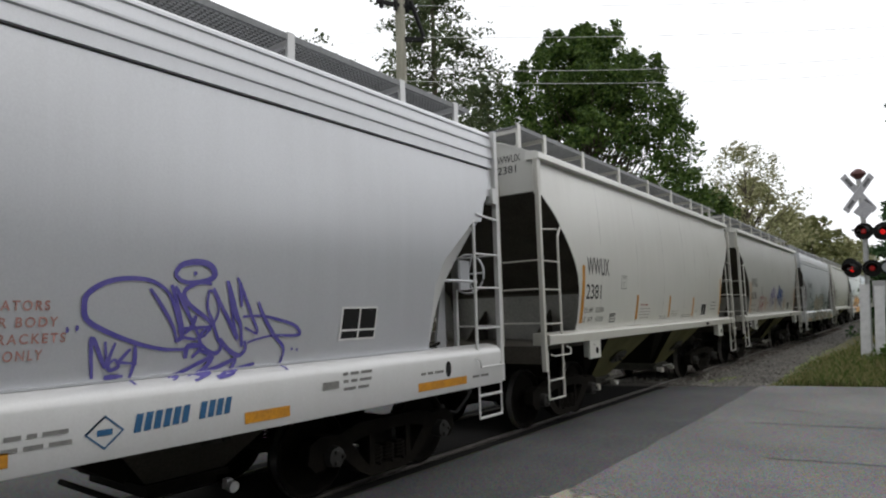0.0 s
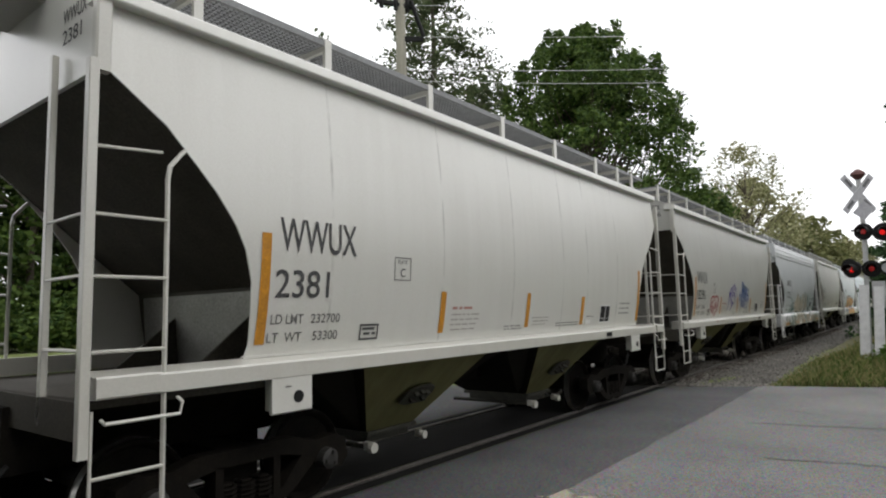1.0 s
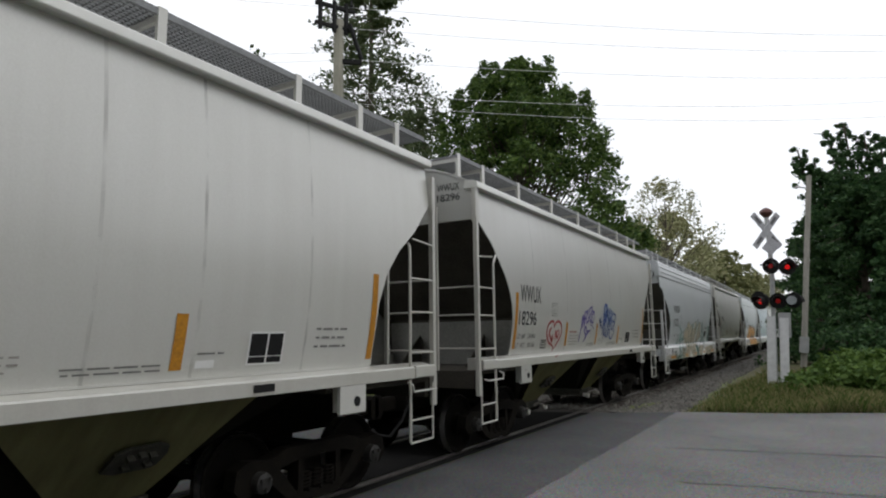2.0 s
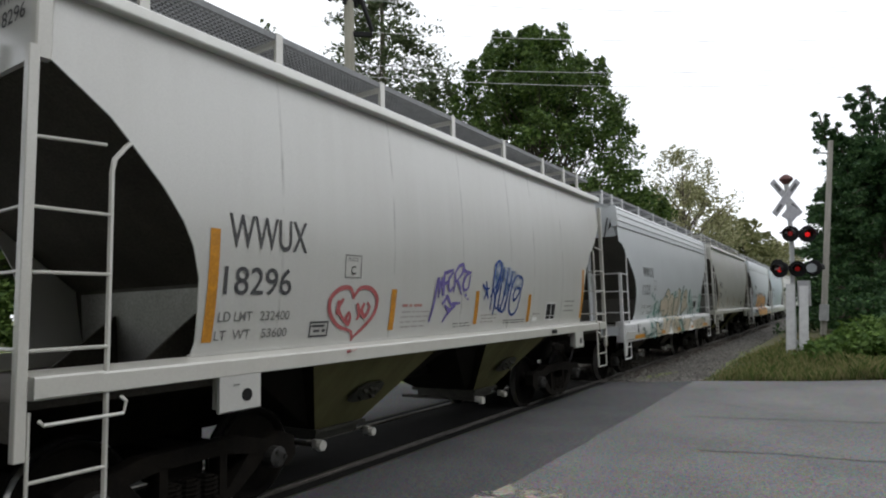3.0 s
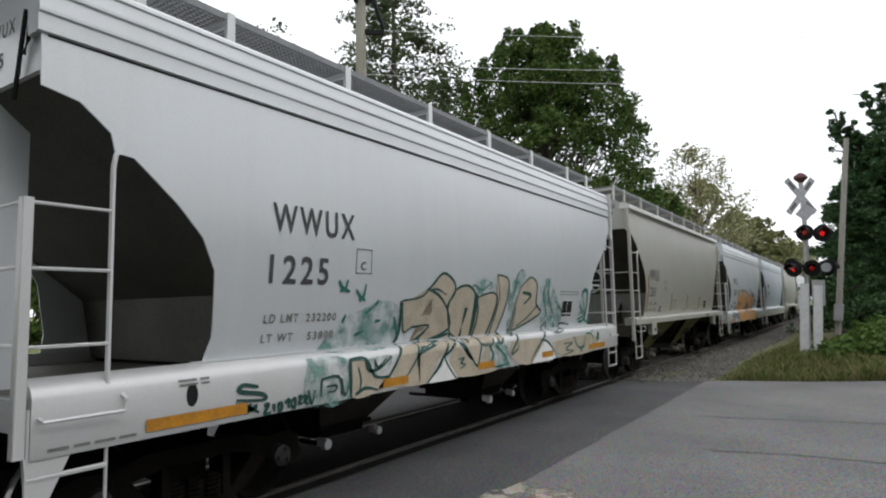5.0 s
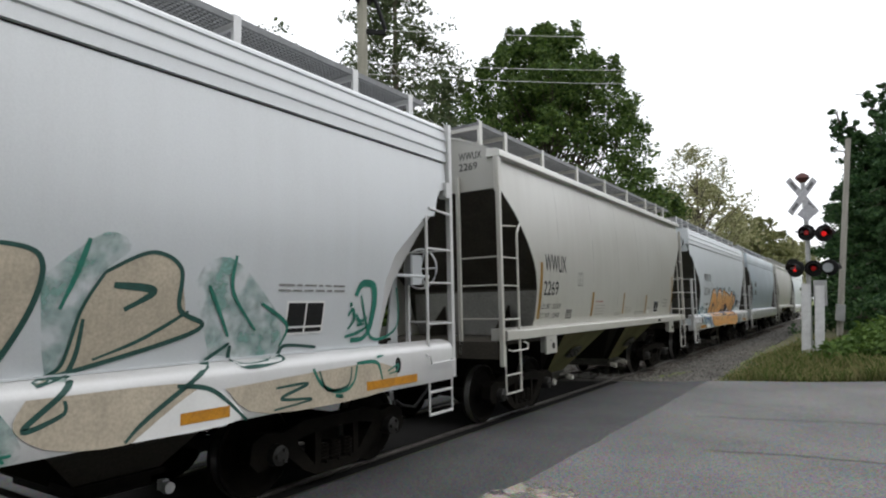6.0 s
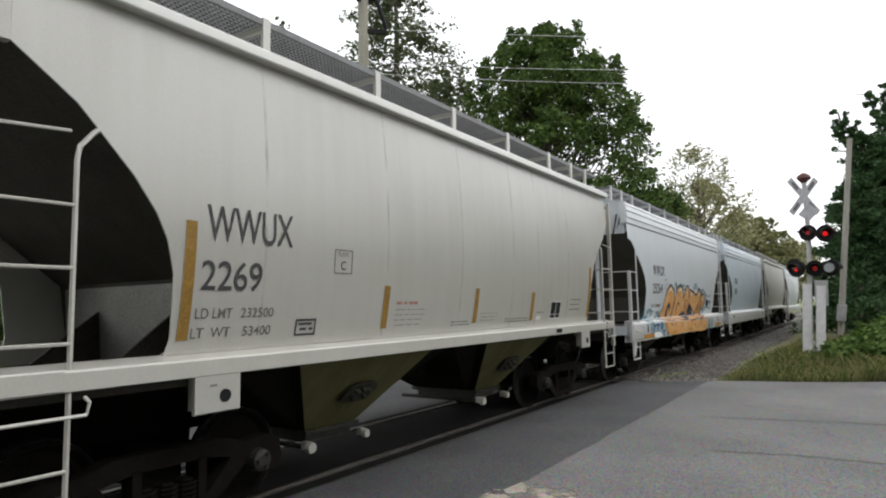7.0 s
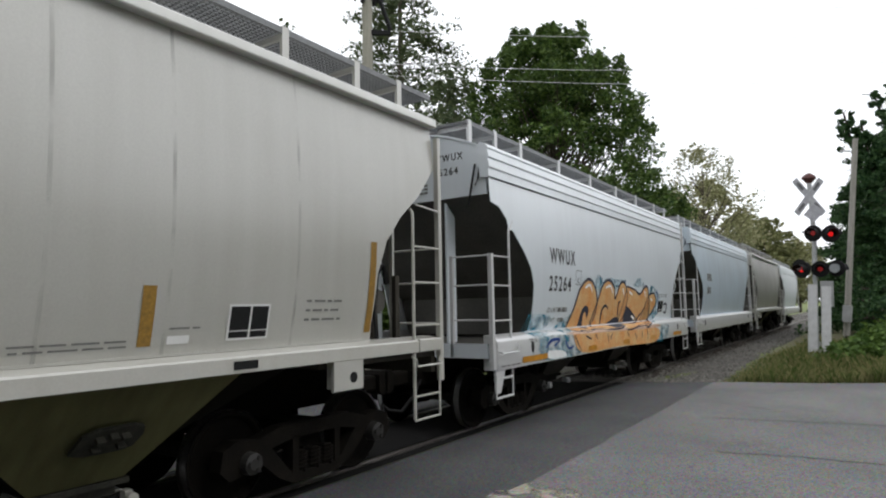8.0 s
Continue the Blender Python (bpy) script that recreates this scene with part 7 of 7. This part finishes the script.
def needle_tree(label, x, y, height, spread, leaf, seed, levels=34, per=26, size=0.16, droop=0.25, sparse=0.0, low=1.0, name="conifer"):
    """A straight trunk with whorls of drooping boughs."""
    rng = random.Random(seed)
    tree = thing(name, label, "tree", pose(x, y, -0.1))
    wood, clumps = Shape(), []
    wood.rod([(0, 0, 0), (0.05, 0.05, height * 0.5), (0.0, 0.1, height)], height * 0.015 + 0.05, 8, 0.02)
    for i in range(levels):
        v = i / (levels - 1)
        z = low + (height - low) * v
        for k in range(5):
            if rng.random() < sparse:
                continue
            a = rng.uniform(0, 6.28)
            r = (spread * (1 - v) ** 0.75 + 0.25) * rng.uniform(0.55, 1.15)
            tip = (math.cos(a) * r, math.sin(a) * r, z - r * droop + rng.uniform(-0.2, 0.5))
            wood.rod([(0, 0, z), (tip[0] * 0.5, tip[1] * 0.5, z + 0.1 - r * droop * 0.3), tip], 0.035, 4, 0.01)
            for t in (0.35, 0.55, 0.72, 0.88, 1.0):
                clumps.append((tip[0] * t, tip[1] * t, z + (tip[2] - z) * t - 0.05, 0.2 + 0.17 * r * (0.5 + 0.5 * t)))
    part("trunk", wood, BARK, tree, "dark straight trunk with boughs")
    me = leaves(rng, clumps, per, size, 0.5)
    me.materials.append(leaf)
    part("crown", me, leaf, tree)
    return tree


def dome_tree(label, x, y, height, spread, middle, count, per, size, leaf, seed, name, clump, bare=0.0, point=0.0, rough=1.0, peaks=()):
    """A tree whose clumps fill a ragged dome, each carried by a twig from a limb."""
    rng = random.Random(seed)
    tree = thing(name, label, "tree", pose(x, y, -0.1))
    wood, clumps = Shape(), []
    wood.rod([(0, 0, 0), (0.1, 0, middle * 0.5), (0.0, 0.2, middle), (0.1, 0.1, height * 0.92)], height * 0.02, 9, 0.03)
    up, down = height - middle, middle * 0.72
    for i in range(count):
        a, c = i * 2.39996 + rng.uniform(-0.3, 0.3), rng.uniform(-1, 1)
        r = rng.uniform(0.35, 1.0) ** 0.45
        lump = 1 + rough * 0.34 * noise.noise((math.cos(a) * 1.6 + seed, math.sin(a) * 1.6, c * 1.8)) + 0.16 * noise.noise((math.cos(a) * 4, math.sin(a) * 4 + seed, c * 4))
        flat = math.sqrt(1 - c * c) * (1 - point * max(0, c))
        p = Vector((math.cos(a) * flat * spread * r * lump, math.sin(a) * flat * spread * r * lump, middle + c * (up if c > 0 else down) * r * min(lump, 1.02)))
        clumps.append((*p, clump * rng.uniform(0.5, 1.15)))
        if i % 3 == 0:
            base = Vector((0.05, 0.05, max(height * 0.12, p.z - (abs(p.x) + abs(p.y)) * 0.7 - 1)))
            mid = base.lerp(p, 0.55) + Vector((rng.uniform(-0.3, 0.3), rng.uniform(-0.3, 0.3), -0.2))
            wood.rod([base, mid, p], height * 0.0045, 5, 0.01)
    for k in range(round(count * 0.06)):
        a, v = rng.uniform(0, 6.28), rng.uniform(0.0, 0.75)
        p = Vector((math.cos(a) * spread * v * 0.9, math.sin(a) * spread * v * 0.9, middle + up * math.sqrt(1 - v * v) * rng.uniform(0.95, 1.07)))
        clumps += [(p.x, p.y, p.z - 0.6, clump * 0.95), (p.x, p.y, p.z - 0.15, clump * 0.7), (p.x + rng.uniform(-0.1, 0.1), p.y, p.z + 0.3, clump * 0.5)]
    for px, py, top, wide in peaks:
        wood.rod([(px * 0.3, py * 0.3, top * 0.5), (px * 0.8, py * 0.8, top * 0.78), (px, py, top)], 0.09, 6, 0.015)
        for k in range(16):
            v = k / 15
            w = wide * (1 - v) ** 0.7 * rng.uniform(0.4, 1.0)
            a = k * 2.4
            clumps.append((px + math.cos(a) * w, py + math.sin(a) * w, top - 0.25 - (1 - v) * wide * 2.2, clump * (0.45 + 0.5 * (1 - v))))
    clumps = [c for c in clumps if rng.random() >= bare]
    part("trunk", wood, BARK, tree, "dark bark trunk and limbs")
    me = leaves(rng, clumps, per, size, 0.8)
    me.materials.append(leaf)
    part("crown", me, leaf, tree)
    return tree


dome_tree("large dense green maple tree behind the track", -13.6, 31.1, 16.6, 6.5, 7.0, 1150, 78, 0.105, MAPLE, 4, "maple_tree", 0.7, 0.05, 0.3, 0.35,
          ((-1.7, -0.9, 17.7, 1.6), (0.2, 0.1, 17.8, 1.5), (2.3, 1.4, 16.0, 1.5), (-3.2, -1.9, 15.4, 1.6), (3.9, 2.3, 13.2, 1.4)))
dome_tree("sparse thin-leaved tree beyond the lawn", -22.9, 19.4, 15.6, 3.6, 10.5, 90, 14, 0.13, CONIFER, 23, "sparse_tree", 0.8, 0.35, 0.1)
needle_tree("tall thin-crowned conifer behind the utility pole", -27.4, 35.2, 31.5, 9.4, CONIFER, 9, levels=66, per=22, size=0.15, droop=0.16, sparse=0.22, low=6.0, name="tall_conifer")
dome_tree("smaller leafy tree between the two tall ones", -27.5, 42.5, 21.0, 3.4, 12.5, 220, 50, 0.15, CONIFER, 19, "leafy_tree", 0.85, 0.15, 0.3)
dome_tree("sparse yellowing tree beside the track", -10.5, 54.0, 14.6, 4.6, 7.6, 300, 26, 0.12, AUTUMN, 14, "autumn_tree", 0.9, 0.12, 0.2, 0.8)
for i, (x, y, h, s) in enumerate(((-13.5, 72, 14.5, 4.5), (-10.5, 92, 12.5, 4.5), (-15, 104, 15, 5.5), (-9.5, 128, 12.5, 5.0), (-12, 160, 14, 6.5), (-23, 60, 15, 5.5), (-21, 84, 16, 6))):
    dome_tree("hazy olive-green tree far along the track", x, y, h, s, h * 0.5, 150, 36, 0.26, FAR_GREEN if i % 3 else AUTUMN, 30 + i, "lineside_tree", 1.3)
for i, (x, y, h, s) in enumerate(((4.9, 38.0, 9.4, 3.0), (-0.1, 42, 8.6, 2.6), (4.4, 33.0, 7.6, 3.0), (2.2, 47, 9.0, 3.2), (7.2, 31, 9.5, 3.4), (11, 28, 12, 3.6), (1.0, 58, 9, 3.0), (0.8, 75, 9.5, 3.6), (0.6, 100, 10, 4), (3.4, 29.6, 6.2, 2.2))):
    needle_tree("dark green fir tree beside the crossing", x, y, h, s, FIR, 60 + i, droop=0.15 if i == 0 else 0.3, sparse=0.25 if i in (0, 1) else 0.05, name="fir_tree", per=46, size=0.12)
# broad old evergreen with several upright leaders
def leader_tree(x, y, height, spread, leaders, seed):
    rng = random.Random(seed)
    tree = thing("evergreen_tree", "broad dark evergreen tree with ragged upright leaders", "tree", pose(x, y, -0.1))
    wood, clumps = Shape(), []
    wood.rod([(0, 0, 0), (0.1, 0, height * 0.4), (0, 0.1, height * 0.75)], 0.28, 9, 0.06)
    for i in range(230):
        v = rng.random() ** 0.8
        a = i * 2.4
        r = spread * (1.0 - 0.62 * v ** 1.6) * rng.uniform(0.45, 1.08)
        z = 0.8 + height * 0.84 * v
        tip = Vector((math.cos(a) * r, math.sin(a) * r, z + rng.uniform(-0.5, 0.4)))
        if i % 2:
            wood.rod([(0, 0, max(0.4, z - 0.3)), (tip.x * 0.5, tip.y * 0.5, z + 0.15), tip], 0.035, 4, 0.01)
        for t in (0.55, 0.72, 0.86, 1.0):
            clumps.append((tip.x * t, tip.y * t, z + (tip.z - z) * t - 0.1 * t, rng.uniform(0.28, 0.55)))
    for dx, dy, top, bend in leaders:
        base, tip = Vector((dx * 0.35, dy * 0.35, height * 0.55)), Vector((dx, dy, top))
        mid = base.lerp(tip, 0.6) + Vector((bend, 0, 0.1))
        wood.rod([base, mid, tip, tip + Vector((-bend * 1.2 - 0.2, 0, 0.12))], 0.09, 6, 0.02)
        for k in range(24):
            v = k / 23
            p = base.lerp(mid, v / 0.6) if v < 0.6 else mid.lerp(tip, (v - 0.6) / 0.4)
            w = 0.75 * (1 - v) + 0.26
            for _ in range(3):
                clumps.append((p.x + rng.uniform(-w, w), p.y + rng.uniform(-w, w), p.z + rng.uniform(-0.15, 0.15), 0.15 + 0.26 * (1 - v)))
    part("trunk", wood, BARK, tree, "dark trunk and boughs")
    me = leaves(rng, clumps, 36, 0.1, 0.9)
    me.materials.append(FIR)
    part("crown", me, FIR, tree)
    return tree


leader_tree(2.0, 36.0, 10.2, 4.2, ((-2.2, 0.2, 11.3, -0.25), (-1.5, -0.3, 10.4, -0.2), (-0.9, 0.0, 11.9, 0.25), (-0.1, 0.3, 12.3, 0.15), (1.3, -0.2, 11.2, 0.3), (0.7, 0.5, 11.6, 0.4)), 77)
# undergrowth round the post
for i, (x, y, h, s) in enumerate(((1.2, 27.5, 1.6, 1.3), (2.6, 25.2, 1.1, 1.3), (0.4, 31.0, 2.4, 1.3), (4.4, 24.5, 1.6, 1.6), (3.2, 28.5, 2.4, 1.8), (6.4, 25.5, 2.8, 2.0), (-0.3, 36, 2.4, 1.1), (-0.6, 44, 2.6, 1.2), (-0.9, 56, 3, 1.5), (0.6, 22.0, 0.55, 0.9), (1.6, 20.6, 0.5, 0.8), (2.4, 22.3, 0.7, 1.0), (3.4, 20.9, 0.55, 1.0), (4.6, 22.0, 0.8, 1.2), (-0.35, 20.4, 0.35, 0.5), (1.2, 23.8, 0.8, 1.1))):
    # Bushes past y 24 get the darker fir leaf to paint in shaded foliage.
    broad_tree("leafy green bush in the verge", x, y, h, s, 0.15, 60, 42, 0.085, HEDGE if y < 24 else FIR, 90 + i, name="bush", clump=0.42, limbs=14)
# woods across the lawn and beyond the road
for i in range(20):
    a = radians(40 + 2.9 * i + random.uniform(-1, 1))
    d = random.uniform(58, 72)
    broad_tree("dark green woodland tree across the lawn", -math.sin(a) * d, math.cos(a) * d, random.uniform(16, 23), random.uniform(5, 7), 2.2, 150, 36, 0.34, MAPLE if i % 3 else CONIFER, 120 + i, name="woodland_tree", clump=1.5, limbs=22)
for i in range(22):
    a = radians(36 + 2.6 * i)
    d = random.uniform(50, 56)
    dome_tree("dense dark hedge bush at the lawn's edge", -math.sin(a) * d, math.cos(a) * d, random.uniform(2.6, 4.4), 2.4, 1.4, 60, 40, 0.22, MAPLE, 170 + i, "hedge_bush", 0.8)
# unseen wood added behind the camera, closing the place and blocking low skylight
for i in range(26):
    a = radians(-35 - 7.2 * i)
    d = random.uniform(21, 29)
    x, y = -math.sin(a) * d, math.cos(a) * d
    if x < -2 and y > -40 and abs(x + 6) < 5:
        continue
    on_road = x > 0 and ROAD_NEAR - 3 < y < far_edge(x) + 3
    if on_road:
        d = 46 + 3 * (i % 3)
        x, y = -math.sin(a) * d, math.cos(a) * d
    needle_tree("unseen fir tree added to block low skylight", x, y, random.uniform(9.5, 13) if i < 5 else random.uniform(27, 32) if on_road else random.uniform(20, 25), 6.5 if on_road else 5.2, FIR, 200 + i, levels=26, per=16, size=0.42, name="fir_tree", low=0.6)



# ---------------------------------------------------------------- what moves
def motions():
    for ob, start in CARS:
        walk(ob, [(t, pose(TRACK_X, start - run(t), 0)) for t in range(9)])
    for ob, y in WHEELSETS:
        walk(ob, [(k / 10, pose(0, y, WHEEL_R + 0.012, math.degrees(run(k / 10) / WHEEL_R), 0, 0)) for k in range(81)])


motions()
